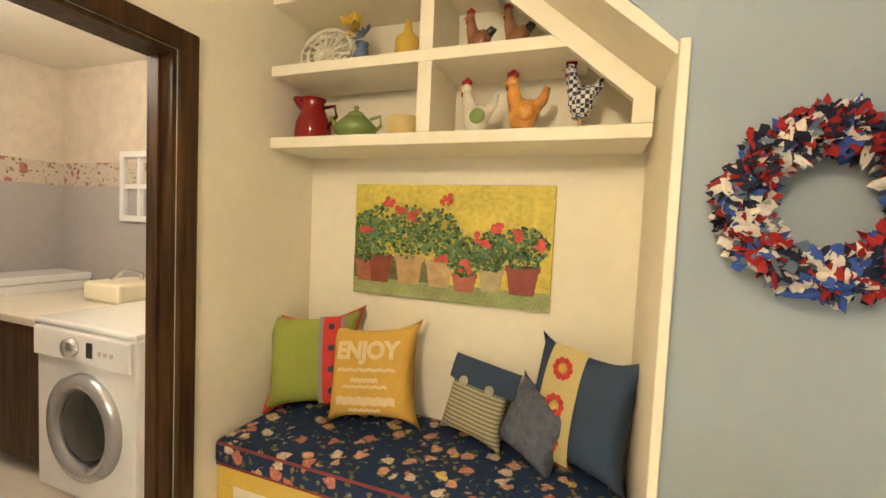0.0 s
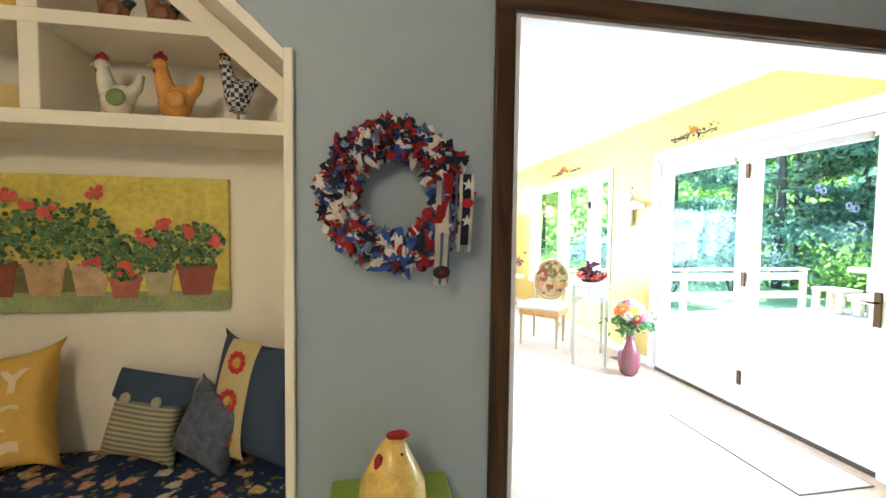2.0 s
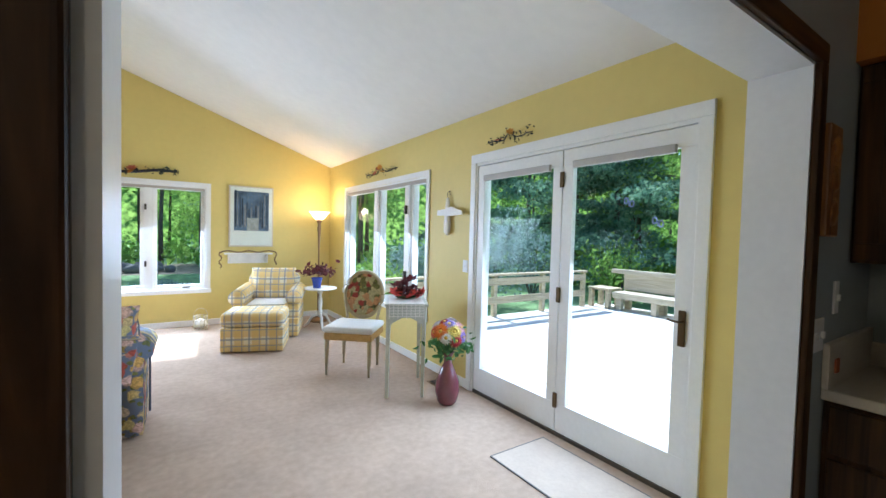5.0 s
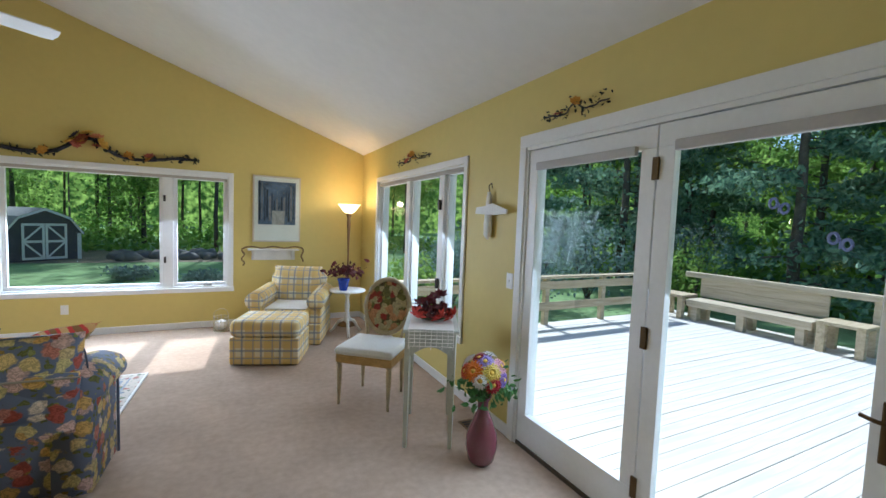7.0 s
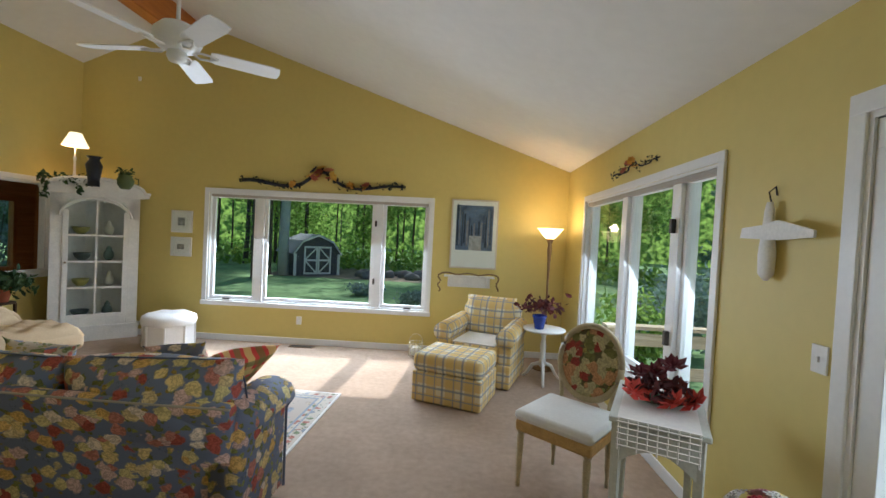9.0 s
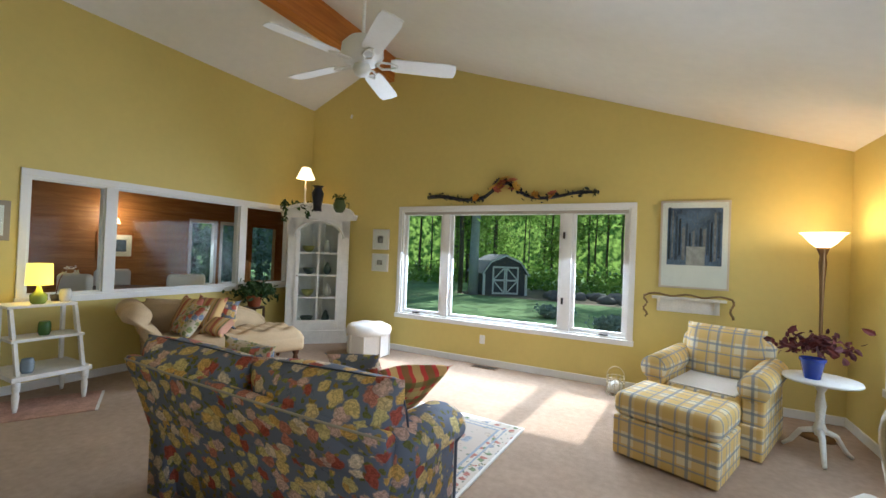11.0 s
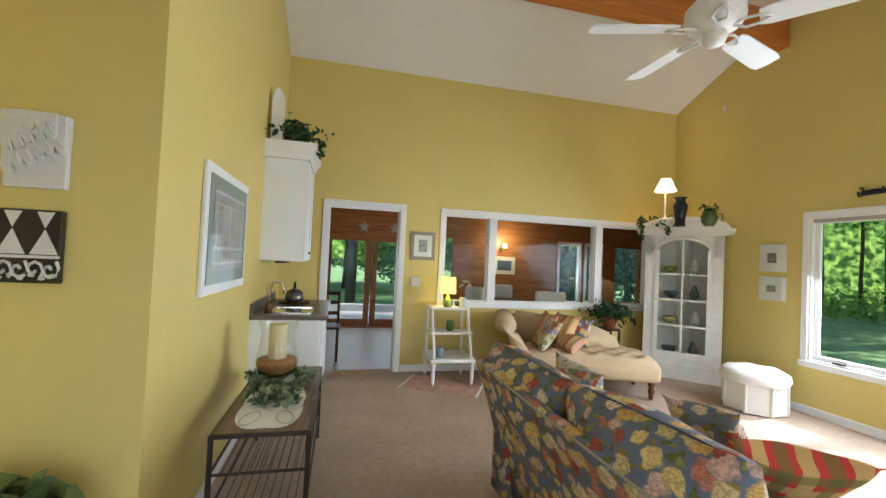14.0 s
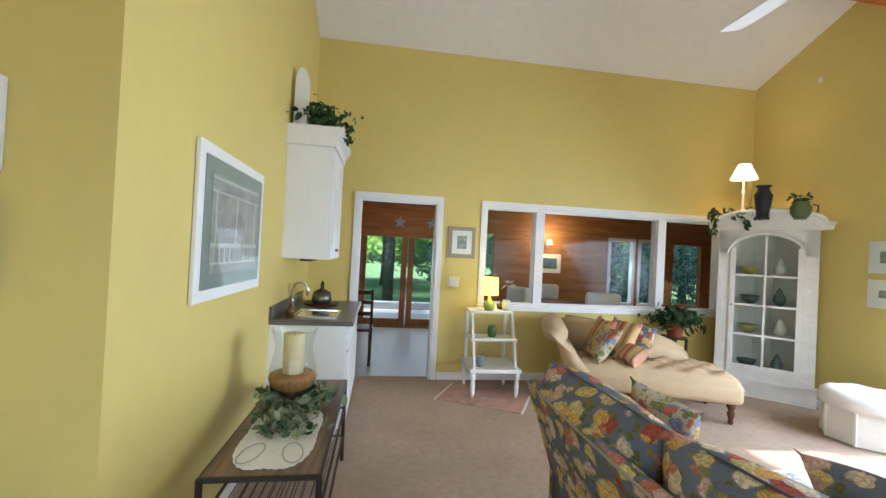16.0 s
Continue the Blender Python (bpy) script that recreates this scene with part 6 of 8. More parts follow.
part("seat_cushion", bm, CHAISEF, ch, "button-tufted seat", True)
bm = bmesh.new()
pr = [(0.14, 0.30), (0.02, 0.45), (-0.04, 0.62)] + [(-0.06 + 0.12 * math.cos(radians(a)), 0.72 + 0.11 * math.sin(radians(a))) for a in range(200, -61, -20)] + [(0.10, 0.60), (0.18, 0.48), (0.30, 0.34)]
prism(bm, pr, "y", 0.0, 0.68)
part("head_rest", bm, CHAISEF, ch, "scrolled head rest", True)
bm = bmesh.new()
top = [(0.05, 0.82), (0.35, 0.80), (0.65, 0.755), (0.9, 0.72), (1.12, 0.67), (1.28, 0.60), (1.38, 0.49), (1.41, 0.36)]
prism(bm, [(0.05, 0.30)] + top, "y", 0.58, 0.76)
bmesh.ops.bevel(bm, geom=bm.edges[:], offset=0.04, segments=3, affect="EDGES")
part("side_back", bm, CHAISEF, ch, "sloping side back", True)
for x, y in ((0.12, 0.06), (1.55, 0.06), (1.55, 0.62), (0.12, 0.62)):
    ob = part("leg", lathe(bmesh.new(), [(0.016, 0), (0.025, 0.02), (0.02, 0.04), (0.035, 0.10), (0.022, 0.13), (0.04, 0.16), (0.04, 0.20)], 16), wood("walnut_leg", (0.06, 0.02, 0.008), (0.16, 0.06, 0.02)) if x < 1 and y < 0.3 else bpy.data.materials["walnut_leg"], ch, "turned walnut leg", True)
    ob.location = (x, y, 0)
for (x, y, z, rx, rz, w, h), m_, nm in (((0.30, 0.20, 0.44, -34, -80, 0.46, 0.44), PILLOWF, "cream floral cushion"), ((0.34, 0.50, 0.44, -26, -78, 0.46, 0.46), STRIPE, "red and gold striped cushion"), ((0.56, 0.44, 0.44, -28, -58, 0.44, 0.46), STRIPE, "red and gold striped cushion"),
                                         ((0.76, 0.46, 0.44, -32, -32, 0.42, 0.40), SOFA, "blue floral cushion"), ((0.60, 0.16, 0.44, -52, -64, 0.36, 0.28), STRIPE, "small striped bolster cushion")):
    p = thing("scatter_cushion", nm + " on the chaise", "cushion", (0, 0, 0), 0, "chaise cushions")
    p.matrix_world = pose(-1.42, 6.22, 0, 0, 0, 70) @ pose(x, y, z, rx, 0, rz)
    part("cover", pillow(bmesh.new(), w, h, 0.15), m_, p, "", True)

# ---- plant stand by the chaise ----
ps = thing("plant_stand", "dark little stand holding a fern behind the chaise", "stand", (-2.02, 7.92, 0))
for a, b in ((-1, -1), (-1, 1), (1, -1), (1, 1)):
    part("leg", box(a * 0.09 - 0.012, a * 0.09 + 0.012, b * 0.09 - 0.012, b * 0.09 + 0.012, 0, 0.58), OAK, ps)
part("top", lathe(bmesh.new(), [(0.14, 0.58), (0.14, 0.60)], 20), OAK, ps)
fp2 = thing("potted_fern", "bushy green plant in a terracotta pot", "plant", (-2.02, 7.92, 0.601))
part("pot", lathe(bmesh.new(), [(0.075, 0), (0.105, 0.13), (0.115, 0.135), (0.115, 0.17), (0.10, 0.17), (0.09, 0.14)], 24), TERRA, fp2, "terracotta pot", True)
quads("foliage", [(rr_.gauss(0, 0.13), rr_.gauss(0, 0.13), 0.22 + rr_.gauss(0, 0.06)) for _ in range(320)], 0.045, IVY, fp2, "", rr_)

# ---- library-step stand with lamp ----
sd = thing("step_stand", "white three-tier step stand with turned feet", "stand", (-2.02, 5.62, 0), 90)
part("top_step", box(-0.24, 0.24, -0.16, 0.14, 0.83, 0.855, 0.005), ANTW, sd)
part("middle_step", box(-0.25, 0.25, -0.30, -0.02, 0.56, 0.585, 0.005), ANTW, sd)
part("bottom_step", box(-0.27, 0.27, -0.42, 0.10, 0.26, 0.30, 0.005), ANTW, sd)
for s in (-1, 1):
    bm = bmesh.new()
    prism(bm, [(-0.38, 0.30), (-0.33, 0.30), (-0.26, 0.56), (-0.20, 0.585), (-0.13, 0.83), (-0.18, 0.83), (-0.27, 0.585), (-0.30, 0.56)], "x", s * 0.22 - 0.012, s * 0.22 + 0.012)
    part("side_rail", bm, ANTW, sd)
    part("rear_post", box(s * 0.22 - 0.015, s * 0.22 + 0.015, 0.06, 0.10, 0.30, 0.83, 0.003), ANTW, sd)
    for y in (-0.38, 0.06):
        ob = part("foot", lathe(bmesh.new(), [(0.012, 0), (0.02, 0.05), (0.026, 0.14), (0.018, 0.17), (0.028, 0.20), (0.028, 0.26)], 14), ANTW, sd, "", True)
        ob.location = (s * 0.23, y, 0)
yl = thing("table_lamp", "small green glass lamp with a lit yellow drum shade", "lamp", (-1.93, 5.60, 0.856))
part("base", lathe(bmesh.new(), [(0.045, 0), (0.06, 0.03), (0.06, 0.08), (0.025, 0.11), (0.012, 0.16)], 20), solid("lime_glass", (0.30, 0.38, 0.06), 0.15), yl, "", True)
part("shade", lathe(bmesh.new(), [(0.095, 0.17), (0.088, 0.36), (0.082, 0.36), (0.09, 0.17)], 28, cap=False), glow("lit_yellow_shade", (0.95, 0.72, 0.10), 1.6), yl, "lit yellow drum shade", True)
for x, y, z, c, nm in ((-1.84, 5.62, 0.586, (0.05, 0.12, 0.03), "dark green glass candle holder"), (-1.72, 5.48, 0.301, (0.20, 0.24, 0.28), "small blue-grey bowl"), (-1.96, 5.80, 0.856, (0.60, 0.58, 0.54), "white china rabbit-shaped ornament")):
    t = thing("small_ornament", nm + " on the step stand", "ornament", (x, y, z), 0, "stand ornaments")
    part("body", lathe(bmesh.new(), [(0.035, 0.0), (0.045, 0.03), (0.045, 0.09), (0.038, 0.12), (0.03, 0.12)], 18), solid("ornament_glaze", c, 0.25), t, "", True)
oc = thing("orchid", "white orchid spray in a small dark pot on the step stand", "plant", (-2.05, 5.76, 0.856))
part("pot", lathe(bmesh.new(), [(0.03, 0), (0.042, 0.06), (0.036, 0.06)], 16), solid("dark_pot_glaze", (0.05, 0.04, 0.035), 0.3), oc, "", True)
part("stem", tube(bmesh.new(), [(0, 0, 0.05), (0.01, 0.02, 0.20), (0.02, 0.06, 0.30), (0.03, 0.13, 0.33)], 0.004, 6), solid("red_brown_stem", (0.16, 0.05, 0.03)), oc, "", True)
for k in range(6):
    bm = bmesh.new()
    petals(bm, (0.03, 0.02 + 0.024 * k, 0.17 + 0.15 * math.sin(0.5 + k * 0.35) - 0.02 * (k % 2)), 0.032, 5, 0.3, 200 + k, 1)
    part("blossom", bm, SLIP, oc)
rg = thing("small_rug", "small faded pink and cream rug under the step stand", "rug", (-1.66, 5.52, 0), 62)
part("field", box(-0.42, 0.42, -0.28, 0.28, 0.0, 0.008), solid("faded_pink_rug", (0.46, 0.27, 0.20), 0.95, var=0.3, scale=8), rg)
for s in (-1, 1):
    part("fringe", box(s * 0.43 - 0.012, s * 0.43 + 0.012, -0.28, 0.28, 0.0, 0.005), SLIP, rg)

# ---- wet bar on the south wall ----
wc = thing("wall_cabinet", "white wall cabinet with crown moulding over the wet bar", "cabinet", (-1.72, YS, 1.35))
part("body", box(0.0, 0.72, 0, 0.36, 0, 0.92, 0.003), WHITE, wc)
for x in (0.01, 0.365):
    d = part("door", box(x, x + 0.345, 0.361, 0.38, 0.01, 0.91, 0.004), WHITE, wc)
    part("panel", box(x + 0.06, x + 0.285, 0.380, 0.386, 0.07, 0.85, 0.004), WHITE, d)
    part("knob", blob(bmesh.new(), (x + (0.31 if x < 0.1 else 0.035), 0.392, 0.08), (0.012, 0.012, 0.012), 0, 0), BRONZE, d)
bm = bmesh.new()
prism(bm, [(0.0, 0.92), (0.385, 0.92), (0.40, 0.98), (0.44, 1.03), (0.44, 1.08), (0.0, 1.08)], "x", -0.02, 0.76)
part("crown_moulding", bm, WHITE, wc)
part("under_light", box(0.2, 0.5, 0.10, 0.2, -0.025, -0.001, 0.004), DARKMETAL, wc)
ar = thing("arched_panel", "white arched board leaning behind ivy on the cabinet", "ornament", (-1.03, YS + 0.03, 2.432), 90)
bm = bmesh.new()
prism(bm, [(-0.0, 0), (0.10, 0)] + [(0.05 + 0.05 * math.cos(radians(a)), 0.36 + 0.12 * math.sin(radians(a))) for a in range(0, 181, 15)], "y", 0.0, 0.03)
bm.transform(Matrix.Rotation(radians(90), 4, "Z") @ Matrix.Diagonal((3.0, 1, 1, 1)) @ Matrix.Rotation(radians(-90), 4, "Z"))
part("board", bm, WHITE, ar)
ci = thing("ivy_plant", "bushy dark green ivy on the wall cabinet", "plant", (-1.20, YS + 0.20, 2.432))
part("pot", lathe(bmesh.new(), [(0.06, 0), (0.08, 0.10), (0.07, 0.10)], 16), TERRA, ci)
quads("foliage", [(rr_.gauss(0, 0.12), rr_.gauss(0.02, 0.10), 0.12 + rr_.gauss(0, 0.06)) for _ in range(330)] + [(0.1 + rr_.gauss(0, 0.04), 0.26 + rr_.gauss(0, 0.02), -0.02 + rr_.gauss(0, 0.05)) for _ in range(25)], 0.036, IVY, ci, "", rr_)
bc = thing("base_cabinet", "white base cabinet of the wet bar", "cabinet", (-1.95, YS, 0))
part("body", box(0, 1.22, 0, 0.56, 0.09, 0.865, 0.003), WHITE, bc)
part("toe_kick", box(0, 1.22, 0, 0.50, 0, 0.09), WHITE, bc)
for x in (0.02, 0.42, 0.82):
    d = part("door", box(x, x + 0.38, 0.561, 0.58, 0.10, 0.66, 0.004), WHITE, bc)
    part("panel", box(x + 0.06, x + 0.32, 0.580, 0.586, 0.16, 0.60, 0.004), WHITE, d)
    part("drawer_front", box(x, x + 0.38, 0.561, 0.58, 0.68, 0.85, 0.004), WHITE, bc)
ct = thing("bar_worktop", "grey-brown laminate worktop of the wet bar", "worktop", (-1.97, YS, 0.866))
STONEC = solid("grey_brown_laminate", (0.13, 0.11, 0.095), 0.3, var=0.25, scale=40)
part("top", box(0, 1.26, 0, 0.61, 0, 0.038, 0.005), STONEC, ct)
part("splashback", box(0, 1.26, 0, 0.02, 0.038, 0.13, 0.003), STONEC, ct)
sk = thing("bar_sink", "small steel bar sink with a tall chrome tap", "sink", (-1.05, YS + 0.30, 0.904))
bm = bmesh.new()
for b_ in ((-0.19, 0.19, -0.17, -0.15), (-0.19, 0.19, 0.15, 0.17), (-0.19, -0.17, -0.15, 0.15), (0.17, 0.19, -0.15, 0.15)):
    bx(bm, *b_, 0, 0.008)
part("rim", bm, CHROME, sk)
part("bowl", box(-0.17, 0.17, -0.15, 0.15, 0.0, 0.003), CHROME, sk)
part("tap", tube(bmesh.new(), [(0.05, -0.20, 0)] + [(0.05, -0.20, 0.2)] + [(0.05, -0.14 - 0.06 * math.cos(a), 0.2 + 0.06 * math.sin(a)) for a in [math.pi * k / 8 for k in range(9)]] + [(0.05, -0.08, 0.15)], 0.011, 8), CHROME, sk, "chrome gooseneck tap", True)
kt = thing("kettle", "small dark kettle with handle on the worktop", "kettle", (-1.62, YS + 0.25, 0.904))
part("tray", lathe(bmesh.new(), [(0.15, 0), (0.16, 0.015), (0.14, 0.012)], 24), OAK, kt)
part("body", lathe(bmesh.new(), [(0.08, 0.015), (0.095, 0.05), (0.08, 0.12), (0.03, 0.15)], 20), solid("pewter", (0.16, 0.15, 0.13), 0.3, metal=0.8), kt, "", True)
part("handle", tube(bmesh.new(), [(0.08 * math.cos(a), 0, 0.13 + 0.09 * math.sin(a)) for a in [math.pi * k / 10 for k in range(11)]], 0.008, 6), DARKMETAL, kt, "", True)
rd = thing("reed_diffuser", "small bottle with brown reeds on the worktop", "diffuser", (-0.86, YS + 0.12, 0.904))
part("bottle", lathe(bmesh.new(), [(0.03, 0), (0.03, 0.06), (0.012, 0.08), (0.012, 0.10)], 14), solid("amber_bottle", (0.10, 0.05, 0.015), 0.2), rd, "", True)
for k in range(6):
    part("reed", tube(bmesh.new(), [(0, 0, 0.08), (0.035 * math.cos(k), 0.03 * math.sin(k), 0.26)], 0.002, 4), VINE, rd)

# ---- wrought-iron rack with candle, ivy and doily ----
rk = thing("console_rack", "narrow iron rack table with a wooden top and wire shelves", "rack", (-0.41, 3.77, 0))
part("top", box(0.0, 1.20, 0.0, 0.44, 0.535, 0.56, 0.004), wood("worn_brown_top", (0.10, 0.06, 0.035), (0.22, 0.14, 0.08), 0.4, axis=0), rk, "worn brown wooden top")
for y in (0.0, 0.44):
    part("edge_rail", tube(bmesh.new(), [(-0.01, y, 0.548), (1.21, y, 0.548)], 0.012, 8), DARKMETAL, rk)
    for x in (0.0, 1.20):
        part("leg", tube(bmesh.new(), [(x, y, 0.55), (x, y, 0.10), (x + (0.03 if x > 1 else -0.03), y, 0.0)], 0.013, 8), DARKMETAL, rk)
for x in (0.0, 1.20):
    part("end_rail", tube(bmesh.new(), [(x, 0, 0.548), (x, 0.44, 0.548)], 0.012, 8), DARKMETAL, rk)
for z in (0.18, 0.37):
    sh = part("wire_shelf", tube(bmesh.new(), [(0, 0, z), (1.20, 0, z), (1.20, 0.44, z), (0, 0.44, z), (0, 0, z)], 0.008, 6), DARKMETAL, rk)
    for k in range(9):
        part("wire", tube(bmesh.new(), [(0, 0.05 + 0.042 * k, z), (1.20, 0.05 + 0.042 * k, z)], 0.003, 5), DARKMETAL, sh)
dl = thing("doily", "white scalloped cutwork doily on the rack", "doily", (0.42, 3.99, 0.561))
bm = bmesh.new()
ol = []
for k in range(72):
    a = math.tau * k / 72
    r = 0.93 + 0.17 * abs(math.sin(2 * a)) ** 1.5 + 0.022 * abs(math.sin(18 * a))
    ol.append((0.34 * r * math.cos(a), 0.17 * r * math.sin(a)))
prism(bm, ol, "z", 0, 0.004)
part("cloth", bm, solid("white_linen", (0.82, 0.81, 0.79), 0.85), dl)
for sx_ in (-1, 1):
    for sy_ in (-1, 1):
        ring_ = [(sx_ * 0.20 + 0.085 * math.cos(a) + 0.03 * sx_ * math.sin(a), sy_ * (0.085 + 0.045 * math.sin(a)), 0.005) for a in [math.tau * k / 24 for k in range(25)]]
        part("embroidery", tube(bmesh.new(), ring_, 0.003, 5), bpy.data.materials["grey_thread"] if sx_ + sy_ > -2 else solid("grey_thread", (0.40, 0.39, 0.37)), dl)
hu = thing("hurricane_lamp", "glass hurricane vase with a cream candle and pebbles", "candle", (0.0, 3.94, 0.561))
part("vase", lathe(bmesh.new(), [(0.09, 0.0), (0.03, 0.02), (0.05, 0.05), (0.12, 0.09), (0.135, 0.15), (0.115, 0.24), (0.10, 0.32), (0.125, 0.42)], 32, cap=False), glass("clear_vase_glass", (0.93, 0.94, 0.92), 0.02, 0.7, 0.05), hu, "flared clear glass", True)
part("pebbles", lathe(bmesh.new(), [(0.045, 0.056), (0.115, 0.095), (0.128, 0.14), (0.122, 0.165), (0.0, 0.17)], 24, cap=False), solid("amber_pebbles", (0.34, 0.17, 0.06), 0.25, var=0.5, scale=60), hu, "", True)
part("candle", lathe(bmesh.new(), [(0.058, 0.12), (0.058, 0.385), (0.05, 0.392), (0.0, 0.38)], 24), solid("cream_wax", (0.72, 0.62, 0.36), 0.4), hu, "cream pillar candle", True)
part("wick", tube(bmesh.new(), [(0, 0, 0.38), (0.003, 0, 0.40)], 0.002, 5), BLACK, hu)
iw = thing("ivy_wreath", "ring of variegated ivy round the candle", "ivy", (0.05, 3.98, 0.562))
VARI = leafy("variegated_ivy", (0.03, 0.08, 0.03), (0.36, 0.40, 0.24), 0.2)
quads("leaf_spray", [((0.17 + rr_.gauss(0, 0.045)) * math.cos(a), (0.15 + rr_.gauss(0, 0.035)) * math.sin(a), 0.03 + abs(rr_.gauss(0, 0.03))) for a in [rr_.uniform(0, 6.28) for _ in range(330)]] + [(rr_.uniform(0.15, 0.45), rr_.gauss(0, 0.07), 0.02 + abs(rr_.gauss(0, 0.02))) for _ in range(130)], 0.03, VARI, iw, "", rr_)
part("vine", tube(bmesh.new(), [(0.17 * math.cos(a), 0.15 * math.sin(a), 0.012) for a in [math.tau * k / 24 for k in range(25)]], 0.008, 6), VINE, iw)

# ---- plaques on the wall return ----
PLAST, DKPL = solid("white_plaster", (0.66, 0.64, 0.60), 0.8, bump=0.4, bscale=50), solid("dark_brown_tile", (0.030, 0.020, 0.014), 0.3)
pa = thing("plaster_plaque", "white plaster plaque with carved feathered relief", "plaque", (1.121, 3.335, 1.62), -90)
pa.matrix_world = pose(1.121, 3.135, 1.622, 0, 0, 90) @ Matrix.Diagonal((0.74, 1, 0.9, 1))
part("slab", box(0, 0.26, -0.025, 0, 0, 0.30, 0.006), PLAST, pa)
q = random.Random(31)


def scallop(x0, z0, x1, z1, lobes, bulge, thick, base):
    """A leafy tier: lobed along its lower edge, running up to the slab's top."""
    edge, dx, dz = [], x1 - x0, z1 - z0
    ln = math.hypot(dx, dz)
    for i in range(lobes * 7 + 1):
        f = i / (lobes * 7)
        w = abs(math.sin(math.pi * lobes * f)) ** 0.6 * bulge * (0.75 + 0.5 * abs(math.sin(5 * f + x0 * 30)))
        edge.append((min(0.255, max(0.004, x0 + dx * f + w * dz / ln)), min(0.295, max(0.006, z0 + dz * f - w * dx / ln))))
    bm = bmesh.new()
    prism(bm, edge + [(x1, 0.296), (x0, 0.296)], "y", -base - thick, -base)
    return bm


for tier in ((0.006, 0.075, 0.254, 0.190, 6, 0.036, 0.018, 0.0252), (0.006, 0.165, 0.225, 0.240, 5, 0.030, 0.014, 0.0434), (0.060, 0.225, 0.235, 0.275, 4, 0.024, 0.012, 0.0576)):
    part("leaf_tier", scallop(*tier), PLAST, pa, "carved leafy tier")
for k in range(11):
    bm = blob(bmesh.new(), (0, 0, 0), (0.007, 0.005, 0.030), k, 0.2)
    bm.transform(pose(0.03 + 0.02 * k, -0.043 - 0.014 * (k % 2), 0.10 + 0.009 * k + 0.05 * (k % 2), 0, -18 - 3 * k, 0))
    part("vein", bm, PLAST, pa, "", True)
pb = thing("tile_plaque", "dark brown tile plaque with white harlequin and scrolls", "plaque", (1.121, 3.07, 1.25))
pb.matrix_world = pose(1.121, 3.130, 1.278, 0, 0, 90) @ Matrix.Diagonal((0.74, 1, 0.9, 1))
part("slab", box(0, 0.265, -0.028, 0, 0, 0.295, 0.006), DKPL, pb)
for cx in (0.066, 0.199):
    for tri in (((-0.058, 0.116), (0.058, 0.116), (0.0, 0.216)), ((-0.036, 0.287), (0.036, 0.287), (0.0, 0.222))):
        bm = bmesh.new()
        prism(bm, [(cx + x, z) for x, z in tri], "y", -0.032, -0.0285)
        part("diamond", bm, PLAST, pb)
for k in range(4):
    x = 0.038 + 0.063 * k
    bm = tube(bmesh.new(), [(x + (0.006 + 0.0042 * i) * math.cos(i * 0.8), -0.031, 0.055 + (0.006 + 0.0042 * i) * math.sin(i * 0.8) * (1 if k % 2 else -1)) for i in range(10)], 0.007, 6)
    part("scroll", bm, PLAST, pb, "", True)
part("band", box(0.0, 0.265, -0.032, -0.0285, 0.10, 0.112), PLAST, pb)
for k in range(6):
    part("scroll_leaf", blob(bmesh.new(), (0.025 + 0.043 * k, -0.030, 0.02 + 0.012 * (k % 2)), (0.016, 0.005, 0.008), k, 0.4), PLAST, pb, "", True)
# plant by the wall return
pst = thing("pot_stool", "low dark stool under a leafy plant by the opening", "stool", (1.42, 3.33, 0))
part("seat", lathe(bmesh.new(), [(0.17, 0.30), (0.18, 0.33), (0.17, 0.34)], 20), OAK, pst)
for k in range(4):
    a = math.tau * k / 4 + 0.7
    part("leg", tube(bmesh.new(), [(0.10 * math.cos(a), 0.10 * math.sin(a), 0.30), (0.15 * math.cos(a), 0.15 * math.sin(a), 0)], 0.016, 8), OAK, pst)
pl = thing("potted_plant", "broad-leaved green plant in a pink clay pot", "plant", (1.42, 3.33, 0.341))
part("pot", lathe(bmesh.new(), [(0.08, 0), (0.12, 0.16), (0.13, 0.17), (0.13, 0.20), (0.115, 0.20), (0.10, 0.16)], 24), solid("pink_clay", (0.45, 0.24, 0.18), 0.7), pl, "", True)
quads("foliage", [(0.19 * math.cos(k * 2.4) * math.sqrt(k / 70), 0.03 + 0.17 * math.sin(k * 2.4) * math.sqrt(k / 70), 0.20 + 0.12 * (1 - k / 70) + rr_.uniform(0, 0.03)) for k in range(70) if k % 3], 0.082, leafy("olive_pot_leaves", (0.05, 0.09, 0.025), (0.15, 0.20, 0.06), 0.25), pl, "", rr_, 0.5)

# ---- the bench nook ----
NAVY, DENIM = solid("navy_cloth", (0.03, 0.05, 0.10), 0.85), solid("denim_cloth", (0.04, 0.062, 0.105), 0.9, bump=0.3, bscale=200)
YELP = solid("yellow_bench_paint", (0.68, 0.48, 0.07), 0.4)
bn = thing("window_bench", "built-in bench with a yellow painted front and floral seat", "bench", (0.022, 2.50, 0))
part("top_rail", box(0, 1.48, 0, 0.03, 0.36, 0.44, 0.004), YELP, bn)
for x in (0, 0.72, 1.41):
    part("stile", box(x, x + 0.07, 0, 0.03, 0.0, 0.36, 0.004), YELP, bn)
for x in (0.07, 0.79):
    part("panel", box(x, x + 0.65 if x < 0.5 else 1.41, 0.012, 0.03, 0.05, 0.36), CREAM, bn)
part("kick", box(0, 1.48, 0.02, 0.04, 0, 0.05), YELP, bn)
part("deck", box(0, 1.48, 0.03, 0.53, 0.40, 0.44), CREAM, bn)
cu = thing("seat_cushion", "long navy floral bench cushion with dark red piping", "cushion", (0.025, 2.475, 0.441))
